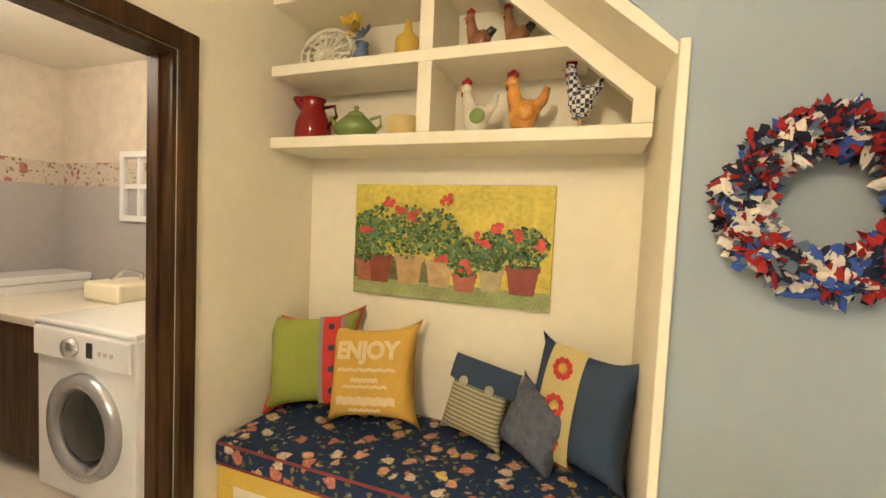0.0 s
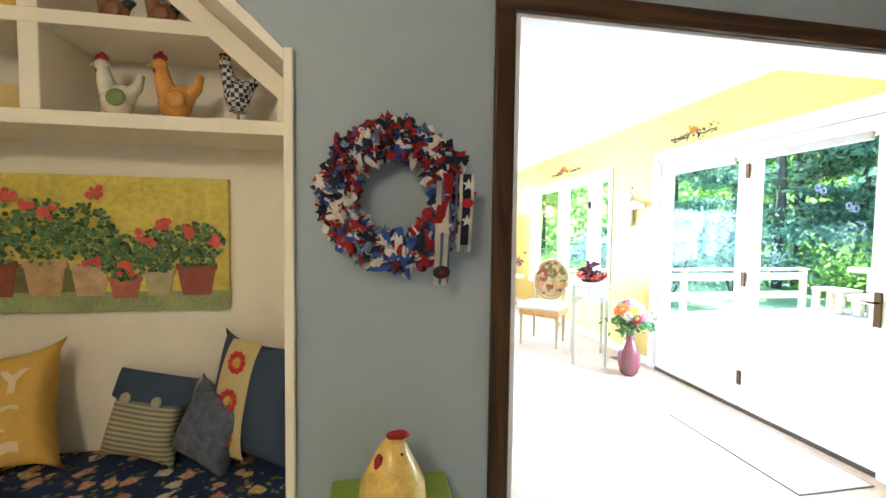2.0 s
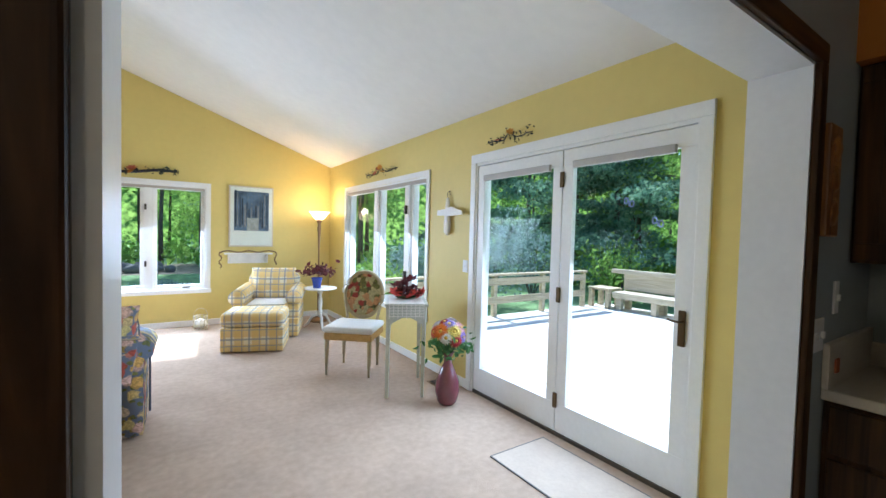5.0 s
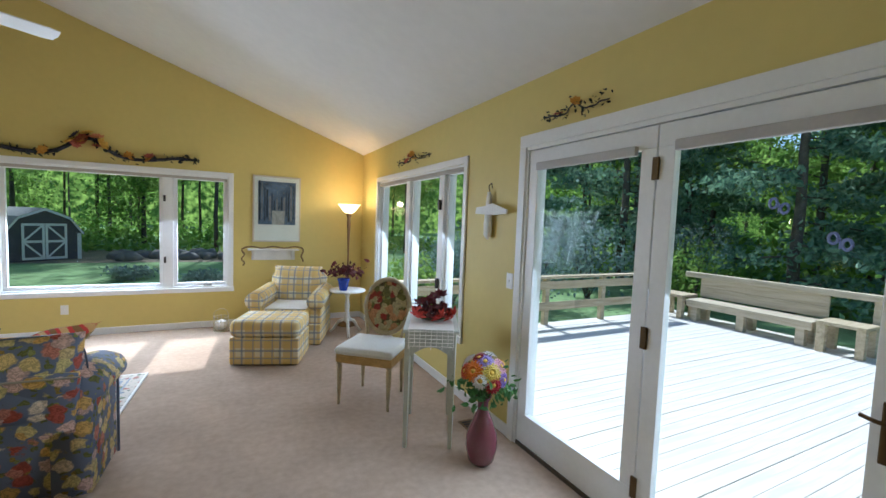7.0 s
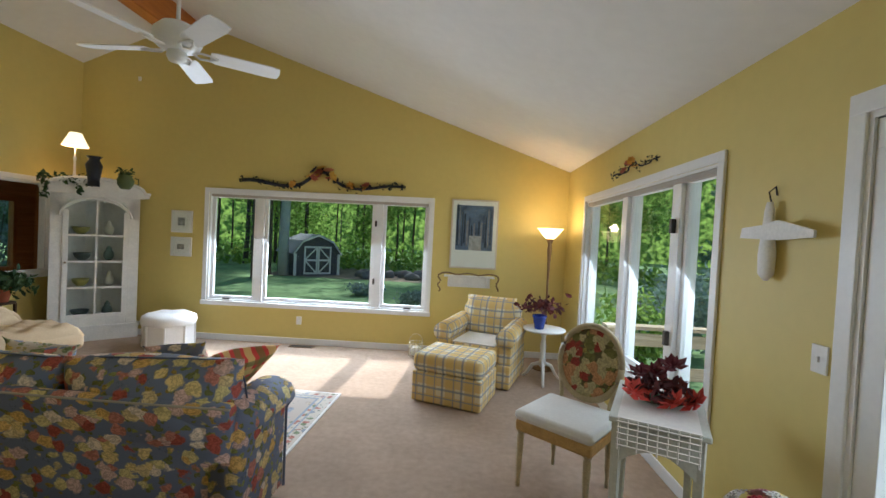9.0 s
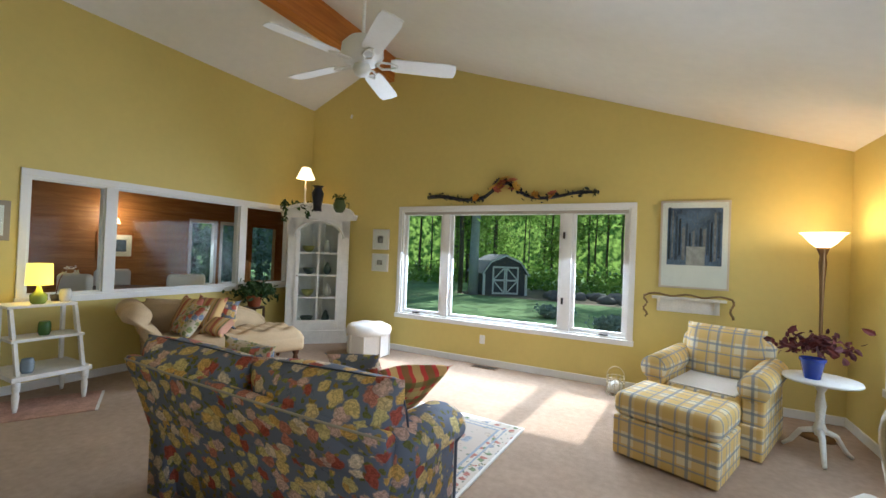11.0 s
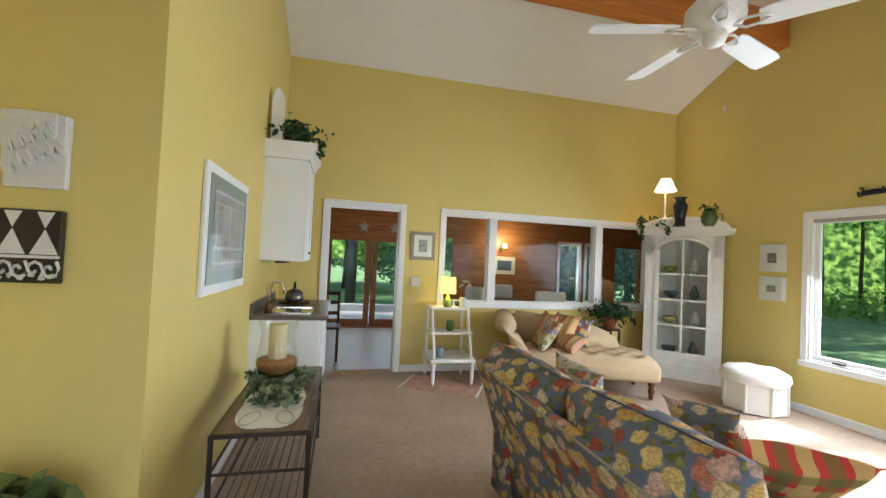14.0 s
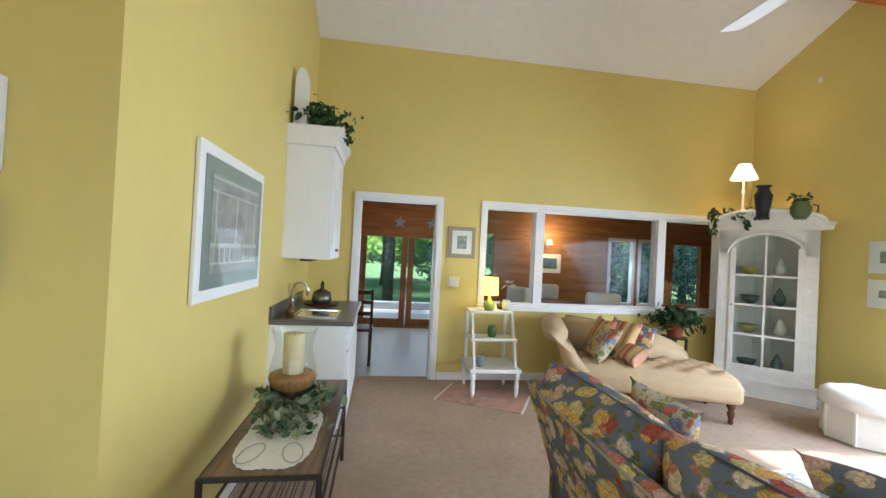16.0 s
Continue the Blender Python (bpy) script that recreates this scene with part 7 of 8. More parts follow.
part("cover", box(0, 1.472, 0, 0.545, 0, 0.10, 0.025, 3), BENCHF, cu, "", True)
for z in (0.012, 0.092):
    part("piping", tube(bmesh.new(), [(0.02, 0.003, z), (1.45, 0.003, z)], 0.005, 6), solid("red_piping", (0.22, 0.03, 0.03)), cu)


def bench_pillow(name, label, m, w, h, d, material, n=14):
    t = thing(name, label, "cushion", (0, 0, 0), 0, "bench cushions")
    t.matrix_world = m
    part("cover", pillow(bmesh.new(), w, h, d, None, n), material, t, "", True)
    return t


def on_pillow(u, v, w, h, d):
    t = max(0.0, (1 - abs(2 * u / w) ** 2.6) * (1 - abs(2 * v / h - 1) ** 2.6)) ** 0.55
    return Vector((u, -t * d / 2 * 1.04 - 0.003, v))


GREENC, REDC = solid("lime_green_cloth", (0.30, 0.34, 0.05), 0.85, bump=0.3, bscale=150), solid("red_cloth", (0.52, 0.04, 0.03), 0.85)
g1 = bench_pillow("green_cushion", "lime green cushion with red piping and red band", pose(0.225, 2.82, 0.545, -13, -4, 22), 0.46, 0.46, 0.16, GREENC)


def band(parent, material, u0, u1, w, h, d, name="band", lift=0.002, v0=0.02, v1=0.98):
    bm = bmesh.new()
    rows2 = []
    for j in range(17):
        v = h * (v0 + (v1 - v0) * j / 16)
        rows2.append([bm.verts.new(on_pillow(u0 + (u1 - u0) * i / 6, v, w, h, d) + Vector((0, -lift, 0))) for i in range(7)])
    for j in range(16):
        for i in range(6):
            bm.faces.new((rows2[j][i], rows2[j][i + 1], rows2[j + 1][i + 1], rows2[j + 1][i]))
    return part(name, bm, material, parent, "", True)


band(g1, solid("grey_ribbon", (0.28, 0.26, 0.22), 0.85), 0.035, 0.15, 0.46, 0.46, 0.16, v0=0.10, v1=0.90)
band(g1, REDC, 0.055, 0.13, 0.46, 0.46, 0.16, lift=0.005, v0=0.10, v1=0.90)
for v in (0.10, 0.19, 0.28, 0.37):
    c = on_pillow(0.092, v, 0.46, 0.46, 0.16)
    part("button", blob(bmesh.new(), (c.x, c.y - 0.008, c.z), (0.014, 0.006, 0.014), 0, 0), NAVY, g1)
rim = []
for k in range(4):
    for i in range(10):
        u = -1 + 2 * i / 10
        a, b = {0: (u, -1), 1: (1, u), 2: (-u, 1), 3: (-1, -u)}[k]
        l, kk = 1 - 0.28 * ((1 - b * b) * abs(a) ** 6), 1 - 0.28 * ((1 - a * a) * abs(b) ** 6)
        rim.append((a * l * 0.23, 0, (b * kk + 1) * 0.23))
part("piping", tube(bmesh.new(), rim + [rim[0]], 0.006, 6), REDC, g1)
MUST = solid("mustard_cloth", (0.62, 0.38, 0.06), 0.85, bump=0.3, bscale=150)
y1 = bench_pillow("yellow_cushion", "mustard yellow cushion printed ENJOY in white", pose(0.53, 2.79, 0.553, -17, -7, 4), 0.44, 0.44, 0.16, MUST)
INKW = solid("white_print_ink", (0.70, 0.56, 0.29), 0.9)


def word(text, size, u, v, parent, material, w, h, d, nm="lettering"):
    cu_ = bpy.data.curves.new(nm, "FONT")
    cu_.body, cu_.size, cu_.align_x, cu_.offset = text, size, "CENTER", 0.0045
    tmp = new("tmp_word", cu_)
    me = bpy.data.meshes.new_from_object(tmp.evaluated_get(bpy.context.evaluated_depsgraph_get()))
    bpy.data.objects.remove(tmp)
    bm = bmesh.new()
    bm.from_mesh(me)
    bmesh.ops.triangulate(bm, faces=bm.faces[:])
    bmesh.ops.subdivide_edges(bm, edges=[e for e in bm.edges if e.calc_length() > 0.02], cuts=2)
    for vv in bm.verts:
        vv.co = on_pillow(u + vv.co.x, v + vv.co.y, w, h, d) + Vector((0, -0.0035, 0))
    bpy.data.meshes.remove(me)
    return part(nm, bm, material, parent, "white printed word")


word("ENJOY", 0.094, 0.0, 0.275, y1, INKW, 0.44, 0.44, 0.16)
for v, half, hh in ((0.225, 0.13, 0.006), (0.185, 0.06, 0.008), (0.16, 0.10, 0.005), (0.105, 0.13, 0.016), (0.07, 0.07, 0.006)):
    bm = bmesh.new()
    top_, bot_ = [], []
    for i in range(13):
        u = -half + 2 * half * i / 12
        top_.append(bm.verts.new(on_pillow(u, v + hh + 0.006 * (i % 2), 0.44, 0.44, 0.16) + Vector((0, -0.004, 0))))
        bot_.append(bm.verts.new(on_pillow(u, v - hh + 0.006 * (i % 2), 0.44, 0.44, 0.16) + Vector((0, -0.004, 0))))
    for i in range(12):
        bm.faces.new((bot_[i], bot_[i + 1], top_[i + 1], top_[i]))
    part("printed_bar", bm, INKW, y1)
STR = plaid("cream_navy_stripes", (0.42, 0.37, 0.20), [(0.016, 0.007, 0.0, (0.07, 0.08, 0.10))], axes=(2,))
p3 = bench_pillow("button_cushion", "small denim and striped cushion with two buttons", pose(0.92, 2.86, 0.545, -18, 6, -14), 0.30, 0.32, 0.12, STR)
band(p3, DENIM, -0.148, 0.148, 0.30, 0.32, 0.12, "flap", 0.004, 0.68, 0.99)
for u in (-0.055, 0.06):
    c = on_pillow(u, 0.225, 0.30, 0.32, 0.12)
    part("button", blob(bmesh.new(), (c.x, c.y - 0.010, c.z), (0.02, 0.008, 0.02), 0, 0), solid("bone_button", (0.36, 0.33, 0.22), 0.5), p3)
p4 = bench_pillow("knit_cushion", "small grey-blue knitted cushion with tassels", pose(1.13, 2.82, 0.545, -20, 14, -30), 0.28, 0.29, 0.12, solid("speckled_knit", (0.10, 0.11, 0.14), 0.95, var=0.5, scale=40))
p5 = bench_pillow("flower_cushion", "large denim cushion with a cream panel and red flowers", pose(1.30, 2.81, 0.545, -14, 0, -32), 0.44, 0.46, 0.15, DENIM)
band(p5, solid("cream_linen", (0.58, 0.48, 0.20), 0.85), -0.12, 0.03, 0.44, 0.46, 0.15, "panel", 0.003, 0.07, 0.93)
for v in (0.10, 0.22, 0.35):
    c = on_pillow(-0.045, v, 0.44, 0.46, 0.15) + Vector((0, -0.008, 0))
    bm = bmesh.new()
    for k in range(10):
        a = math.tau * k / 10
        blob(bm, (c.x + 0.030 * math.cos(a), c.y, c.z + 0.030 * math.sin(a)), (0.013, 0.004, 0.013), k, 0, 1)
    fl = part("applique_flower", bm, REDC, p5)
    part("flower_centre", blob(bmesh.new(), (c.x, c.y - 0.004, c.z), (0.018, 0.004, 0.018), 0, 0, 1), MUST, fl)

# painting of flower pots
PX0, PX1, PZ0, PZ1 = 0.288, 1.192, 1.065, 1.569
pt = thing("flower_painting", "canvas painting of red geraniums in a row of clay pots", "painting", (PX0, 3.03, PZ0))
PW, PH = PX1 - PX0, PZ1 - PZ0
part("canvas", box(0, PW, -0.025, 0, 0, PH, 0.003), solid("yellow_canvas_paint", (0.62, 0.50, 0.07), 0.6, var=0.25, scale=5), pt, "yellow painted ground")
part("painted_ledge", box(0.001, PW - 0.001, -0.027, -0.0255, 0.001, 0.075), solid("painted_ledge", (0.30, 0.34, 0.13), 0.6, var=0.3, scale=12), pt)
part("painted_shade", box(0.001, PW * 0.5, -0.0268, -0.0255, 0.075, 0.18), solid("painted_shade", (0.16, 0.15, 0.05), 0.6, var=0.4, scale=12), pt)
q = random.Random(77)
GRN = [solid("painted_leaf_%d" % k, c, 0.6, var=0.3, scale=30) for k, c in enumerate(((0.035, 0.09, 0.03), (0.09, 0.19, 0.06), (0.17, 0.28, 0.10)))]
POTS = [(0.06, 0.045, 0.10, (0.40, 0.14, 0.07)), (0.14, 0.055, 0.13, (0.24, 0.06, 0.03)), (0.285, 0.065, 0.13, (0.46, 0.30, 0.12)), (0.43, 0.06, 0.12, (0.50, 0.34, 0.16)), (0.545, 0.052, 0.08, (0.42, 0.13, 0.08)), (0.66, 0.05, 0.10, (0.44, 0.36, 0.18)), (0.79, 0.065, 0.12, (0.28, 0.07, 0.05))]
for k, (x, w, h, c) in enumerate(POTS):
    bm = bmesh.new()
    z0 = 0.06 if k != 4 else 0.05
    prism(bm, [(x - w * 0.75, z0), (x + w * 0.75, z0), (x + w, z0 + h * 0.8), (x + w * 1.1, z0 + h * 0.8), (x + w * 1.1, z0 + h), (x - w * 1.1, z0 + h), (x - w * 1.1, z0 + h * 0.8), (x - w, z0 + h * 0.8)], "y", -0.029 - 0.0004 * k, -0.0265)
    part("painted_pot", bm, solid("painted_pot_%d" % k, c, 0.6, var=0.25, scale=25), pt)
    for j in range(3):
        bm = bmesh.new()
        for _ in range(75):
            a, r = q.uniform(0, 6.28), q.uniform(0, 1) ** 0.6
            lx, lz = x + r * w * 1.6 * math.cos(a), z0 + h + 0.07 * (1.5 if k < 4 else 1.0) + r * 0.085 * (1.4 if k < 4 else 1) * math.sin(a)
            lz = min(lz, PH - 0.05)
            lx = min(max(lx, 0.015), PW - 0.015)
            s = q.uniform(0.005, 0.012)
            n = 6
            yy = -0.0312 - 0.0006 * j - 0.0001 * k
            bm.faces.new([bm.verts.new((lx + s * math.cos(math.tau * i / n) * q.uniform(0.7, 1.2), yy, lz + s * math.sin(math.tau * i / n) * q.uniform(0.6, 1.1))) for i in range(n)][::-1])
        tagged(part("painted_leaves", bm, GRN[j], pt), kind="stuff")
REDP = solid("painted_red", (0.62, 0.09, 0.06), 0.6, var=0.3, scale=40)
for k, (x, z) in enumerate(((0.17, 0.43), (0.24, 0.395), (0.30, 0.365), (0.46, 0.44), (0.62, 0.27), (0.68, 0.33), (0.77, 0.30), (0.86, 0.27), (0.06, 0.29), (0.55, 0.16), (0.44, 0.19))):
    bm = bmesh.new()
    for _ in range(9):
        s = q.uniform(0.008, 0.015)
        cx, cz = x + q.gauss(0, 0.012), z + q.gauss(0, 0.010)
        bm.faces.new([bm.verts.new((cx + s * math.cos(math.tau * i / 7), -0.0336 - 0.0001 * _, cz + s * math.sin(math.tau * i / 7))) for i in range(7)][::-1])
    part("painted_bloom", bm, REDP, pt)

# display shelves
SH = thing("nook_shelves", "cream display shelves with a slanting end over the bench", "shelf", (0.0, 2.74, 0))
part("shelf_board", box(-0.01 + 0.03, 1.49, 0.0, 0.288, 1.690, 1.735, 0.003), CREAM, SH)
part("shelf_board", box(0.021, 1.28, 0.0, 0.288, 1.990, 2.033, 0.003), CREAM, SH)
part("shelf_board", box(0.021, 0.93, 0.0, 0.288, 2.285, 2.328, 0.003), CREAM, SH)
part("divider", box(0.697, 0.752, 0.0, 0.288, 1.735, 1.990, 0.003), CREAM, SH)
part("divider", box(0.697, 0.752, 0.0, 0.288, 2.033, 2.285, 0.003), CREAM, SH)
bm = bmesh.new()
prism(bm, [(1.43, 1.735), (1.49, 1.735), (1.49, 1.84), (0.90, 2.35), (0.83, 2.33), (1.43, 1.81)], "y", -0.004, 0.02)
part("slanting_rail", bm, CREAM, SH)


def figure(name, label, where, parts, turn=0.0, cat="ornament", group="shelf ornaments"):
    """A small ornament from turned and blown shapes: (part, kind, data, material)."""
    t = thing(name, label, cat, where, turn, group)
    for nm, kind, data, m_ in parts:
        bm = bmesh.new()
        if kind == "lathe":
            lathe(bm, data, 24)
        elif kind == "tube":
            tube(bm, data[0], data[1], 8, data[2] if len(data) > 2 else None)
        else:
            for k, b in enumerate(data):
                blob(bm, b[0], b[1], k, 0.05, 2)
        part(nm, bm, m_, t, "", True)
    return t


REDG, TEAG, YELG = solid("red_enamel", (0.26, 0.012, 0.010), 0.12), solid("green_glaze_light", (0.20, 0.27, 0.07), 0.15), solid("yellow_glaze", (0.66, 0.44, 0.06), 0.3)
S1, S2, YS_ = 1.736, 2.034, 2.87
figure("pitcher", "tall red enamel pitcher with dark handle", (0.14, YS_, S1), [("body", "lathe", [(0.07, 0), (0.08, 0.02), (0.075, 0.08), (0.05, 0.14), (0.045, 0.17), (0.055, 0.19), (0.05, 0.19), (0.04, 0.17)], REDG), ("spout", "tube", ([(-0.03, 0, 0.15), (-0.08, 0, 0.19), (-0.10, 0, 0.20)], 0.03, 0.015), REDG), ("handle", "tube", ([(0.05, 0, 0.15), (0.11, 0, 0.155), (0.12, 0, 0.11), (0.07, 0, 0.06)], 0.008), solid("dark_red_enamel", (0.06, 0.006, 0.006), 0.2))], cat="pitcher")
figure("teapot", "round green glazed teapot with lid", (0.36, YS_, S1), [("body", "lathe", [(0.05, 0), (0.085, 0.03), (0.088, 0.06), (0.05, 0.10), (0.035, 0.105)], TEAG), ("lid", "lathe", [(0.045, 0.10), (0.03, 0.12), (0.008, 0.13), (0.012, 0.145), (0.004, 0.15)], TEAG), ("spout", "tube", ([(-0.07, 0, 0.05), (-0.11, 0, 0.08), (-0.125, 0, 0.11)], 0.018, 0.008), TEAG), ("handle", "tube", ([(0.07, 0, 0.09), (0.115, 0, 0.10), (0.12, 0, 0.06), (0.08, 0, 0.035)], 0.007), TEAG)], cat="teapot")
figure("bowl", "small cream and yellow fluted bowl", (0.585, YS_, S1), [("body", "lathe", [(0.05, 0), (0.065, 0.02), (0.075, 0.085), (0.07, 0.085), (0.058, 0.02)], solid("cream_yellow_glaze", (0.66, 0.50, 0.18), 0.3))], cat="bowl")


def hen(name, label, where, s, body, comb, wing, tail_up=True, turn=0.0, tail=None):
    return figure(name, label, where, [
        ("body", "blob", [((0, 0, 0.075 * s), (0.058 * s, 0.042 * s, 0.072 * s)), ((0.02 * s, 0, 0.10 * s), (0.05 * s, 0.036 * s, 0.045 * s))], body),
        ("neck", "tube", ([(-0.022 * s, 0, 0.105 * s), (-0.040 * s, 0, 0.16 * s), (-0.046 * s, 0, 0.21 * s)], 0.038 * s, 0.019 * s), body),
        ("head", "blob", [((-0.050 * s, 0, 0.215 * s), (0.025 * s, 0.021 * s, 0.025 * s))], body),
        ("comb", "blob", [((-0.062 * s, 0, 0.243 * s), (0.012 * s, 0.006 * s, 0.015 * s)), ((-0.048 * s, 0, 0.249 * s), (0.013 * s, 0.006 * s, 0.018 * s)), ((-0.034 * s, 0, 0.242 * s), (0.011 * s, 0.006 * s, 0.013 * s)), ((-0.068 * s, 0, 0.196 * s), (0.007 * s, 0.006 * s, 0.015 * s))], comb),
        ("beak", "tube", ([(-0.072 * s, 0, 0.217 * s), (-0.090 * s, 0, 0.211 * s)], 0.008 * s, 0.002), MUST),
        ("wing", "blob", [((0.015 * s, -0.038 * s, 0.085 * s), (0.036 * s, 0.010 * s, 0.034 * s))], wing),
        ("foot", "lathe", [(0.035 * s, 0), (0.038 * s, 0.006 * s), (0.028 * s, 0.018 * s)], body),
        ("tail", "tube", ([(0.035 * s, 0, 0.10 * s), (0.075 * s, 0, 0.14 * s), (0.090 * s, 0, (0.185 if tail_up else 0.13) * s)], 0.028 * s, 0.012 * s), tail or body)], turn)


WG, OG, CHK = solid("white_glaze", (0.72, 0.66, 0.52), 0.2, var=0.15, scale=25), solid("orange_glaze", (0.66, 0.30, 0.06), 0.2, var=0.25, scale=20), None
CHK = bpy.data.materials.new("black_white_check")
CHK.use_nodes = True
_t = CHK.node_tree
_c = _t.nodes.new("ShaderNodeTexChecker")
_c.inputs["Scale"].default_value, _c.inputs["Color1"].default_value, _c.inputs["Color2"].default_value = 70, (0.03, 0.035, 0.06, 1), (0.72, 0.70, 0.64, 1)
_o = _t.nodes.new("ShaderNodeTexCoord")
_t.links.new(_o.outputs["Object"], _c.inputs["Vector"])
_t.links.new(_c.outputs[0], _t.nodes["Principled BSDF"].inputs["Base Color"])
hen("hen_figure", "white glazed hen with red comb and green wing", (0.89, YS_, S1), 0.86, WG, REDG, TEAG)
hen("hen_figure", "tall orange glazed hen with red comb", (1.07, YS_, S1), 0.92, OG, REDG, OG, tail_up=True)
rc = hen("rooster_figure", "black and white checked rooster on a stand", (1.27, YS_, S1 + 0.055), 0.80, CHK, REDG, CHK, turn=0)
part("leg", tube(bmesh.new(), [(0, 0, 0.02), (0, 0, -0.045)], 0.006, 6), BRONZE, rc)
part("stand", lathe(bmesh.new(), [(0.035, -0.055), (0.03, -0.042)], 16), BLACK, rc)
BRG = solid("brown_glaze", (0.30, 0.13, 0.06), 0.2, var=0.2, scale=20)
DKG = solid("dark_tail_glaze", (0.03, 0.04, 0.025), 0.2)
hen("rooster_figure", "small brown rooster with yellow neck and dark tail", (0.885, YS_, S2), 0.72, BRG, REDG, BRG, False, 0, DKG)
hen("rooster_figure", "small brown rooster with yellow neck and dark tail", (1.03, YS_, S2), 0.72, BRG, REDG, BRG, False, 0, DKG)
lb = thing("lattice_basket", "cream pierced lattice plate standing on the shelf", "plate", (0.15, YS_ + 0.06, S2), 0, "shelf ornaments")
bm = bmesh.new()
for k in range(3):
    r = 0.05 + 0.035 * k
    tube(bm, [(r * 1.1 * math.cos(a), 0.02 * math.sin(a), 0.115 + r * 0.92 * math.sin(a)) for a in [math.tau * i / 28 for i in range(29)]], 0.009, 6)
for k in range(14):
    a = math.tau * k / 14
    tube(bm, [(0, 0, 0.115), (0.13 * math.cos(a + 0.3), 0.02 * math.sin(a), 0.115 + 0.108 * math.sin(a + 0.3))], 0.007, 5)
part("lattice", bm, CREAM, lb, "", True)
part("foot", box(-0.06, 0.06, -0.02, 0.02, 0, 0.02, 0.004), CREAM, lb)
ir = thing("flower_figure", "yellow and blue china flower in a small vase", "ornament", (0.375, YS_, S2), 0, "shelf ornaments")
part("vase", lathe(bmesh.new(), [(0.03, 0), (0.04, 0.05), (0.02, 0.09), (0.03, 0.11)], 16), solid("blue_glaze", (0.16, 0.22, 0.36), 0.25), ir, "", True)
for k, (c, z) in enumerate((((0.66, 0.46, 0.04), 0.18), ((0.66, 0.46, 0.04), 0.15), ((0.20, 0.25, 0.42), 0.12))):
    bm = bmesh.new()
    petals(bm, (0.03 * (k - 1), -0.03, z), 0.06, 6, 0.5, 140 + k, 2)
    part("flower", bm, solid("china_petal_%d" % k, c, 0.3), ir)
figure("bottle", "yellow glazed bottle with a narrow neck", (0.59, YS_, S2), [("body", "lathe", [(0.05, 0), (0.055, 0.03), (0.052, 0.10), (0.02, 0.13), (0.012, 0.17), (0.016, 0.175)], YELG)], cat="bottle")

# rag wreath
WX, WZ = 1.80, 1.475
wr = thing("rag_wreath", "wreath of red white and blue knotted rags on the wall", "wreath", (WX, YK - 0.05, WZ))
part("ring", tube(bmesh.new(), [(0.15 * math.cos(a), 0, 0.15 * math.sin(a)) for a in [math.tau * k / 32 for k in range(33)]], 0.036, 10), NAVY, wr, "", True)
RAGS = [solid("red_rag", (0.30, 0.015, 0.015), 0.9, var=0.3, scale=30), solid("white_rag", (0.66, 0.60, 0.50), 0.9, var=0.15, scale=30), solid("navy_rag", (0.013, 0.016, 0.036), 0.9), solid("blue_rag", (0.04, 0.09, 0.34), 0.9), solid("denim_rag", (0.13, 0.17, 0.24), 0.9)]
q = random.Random(3)
FRONT = Vector((0, -1, 0))
for k in range(5):
    vs, fs = [], []
    for _ in range((150, 135, 185, 75, 45)[k]):
        a = q.uniform(0, math.tau)
        lean, R0, mid_ = q.gauss(0, 0.30), q.uniform(0.026, 0.045), q.gauss(0, 0.85)
        lo_, hi_ = mid_ - q.uniform(0.35, 0.85), mid_ + q.uniform(0.35, 0.85)
        wd, n = q.uniform(0.007, 0.014), 9
        ph = q.uniform(0, 6)
        i0 = len(vs)
        for j in range(n):
            f = j / (n - 1)
            phi = lo_ + (hi_ - lo_) * f
            flare = (abs(2 * f - 1) ** 3) * q.uniform(0.0, 0.024)
            R = R0 + flare + 0.010 * math.sin(6 * f + ph)
            aa = a + lean * (f - 0.5) + 0.03 * math.sin(7 * f + ph)
            rad, tan = Vector((math.cos(aa), 0, math.sin(aa))), Vector((-math.sin(aa), 0, math.cos(aa)))
            out = rad * math.sin(phi) + FRONT * math.cos(phi)
            p = rad * 0.152 + out * R
            w2 = wd * (0.75 + 0.5 * abs(math.sin(5 * f + ph))) * (1.0 if 0 < j < n - 1 else q.uniform(0.6, 1.0))
            ruck = 0.016 * math.sin(8 * f + ph * 2)
            for v in (p - tan * w2 - out * 0.004, p - tan * w2 * 0.4 + out * (0.006 + ruck * 0.4), p + tan * w2 * 0.45 + out * (0.001 - ruck * 0.5), p + tan * w2 + out * ruck * 0.3):
                v.y = min(v.y, 0.045)
                vs.append(v)
        for j in range(n - 1):
            b = i0 + 4 * j
            fs += [(b + i, b + i + 1, b + i + 5, b + i + 4) for i in range(3)]
    me = bpy.data.meshes.new("rag_fringe")
    me.from_pydata(vs, [], fs)
    me.materials.append(RAGS[k])
    me.polygons.foreach_set("use_smooth", [True] * len(me.polygons))
    ob = new("rag_fringe", me)
    ob.parent = wr
    tagged(ob, "knotted rag ends", kind="stuff")


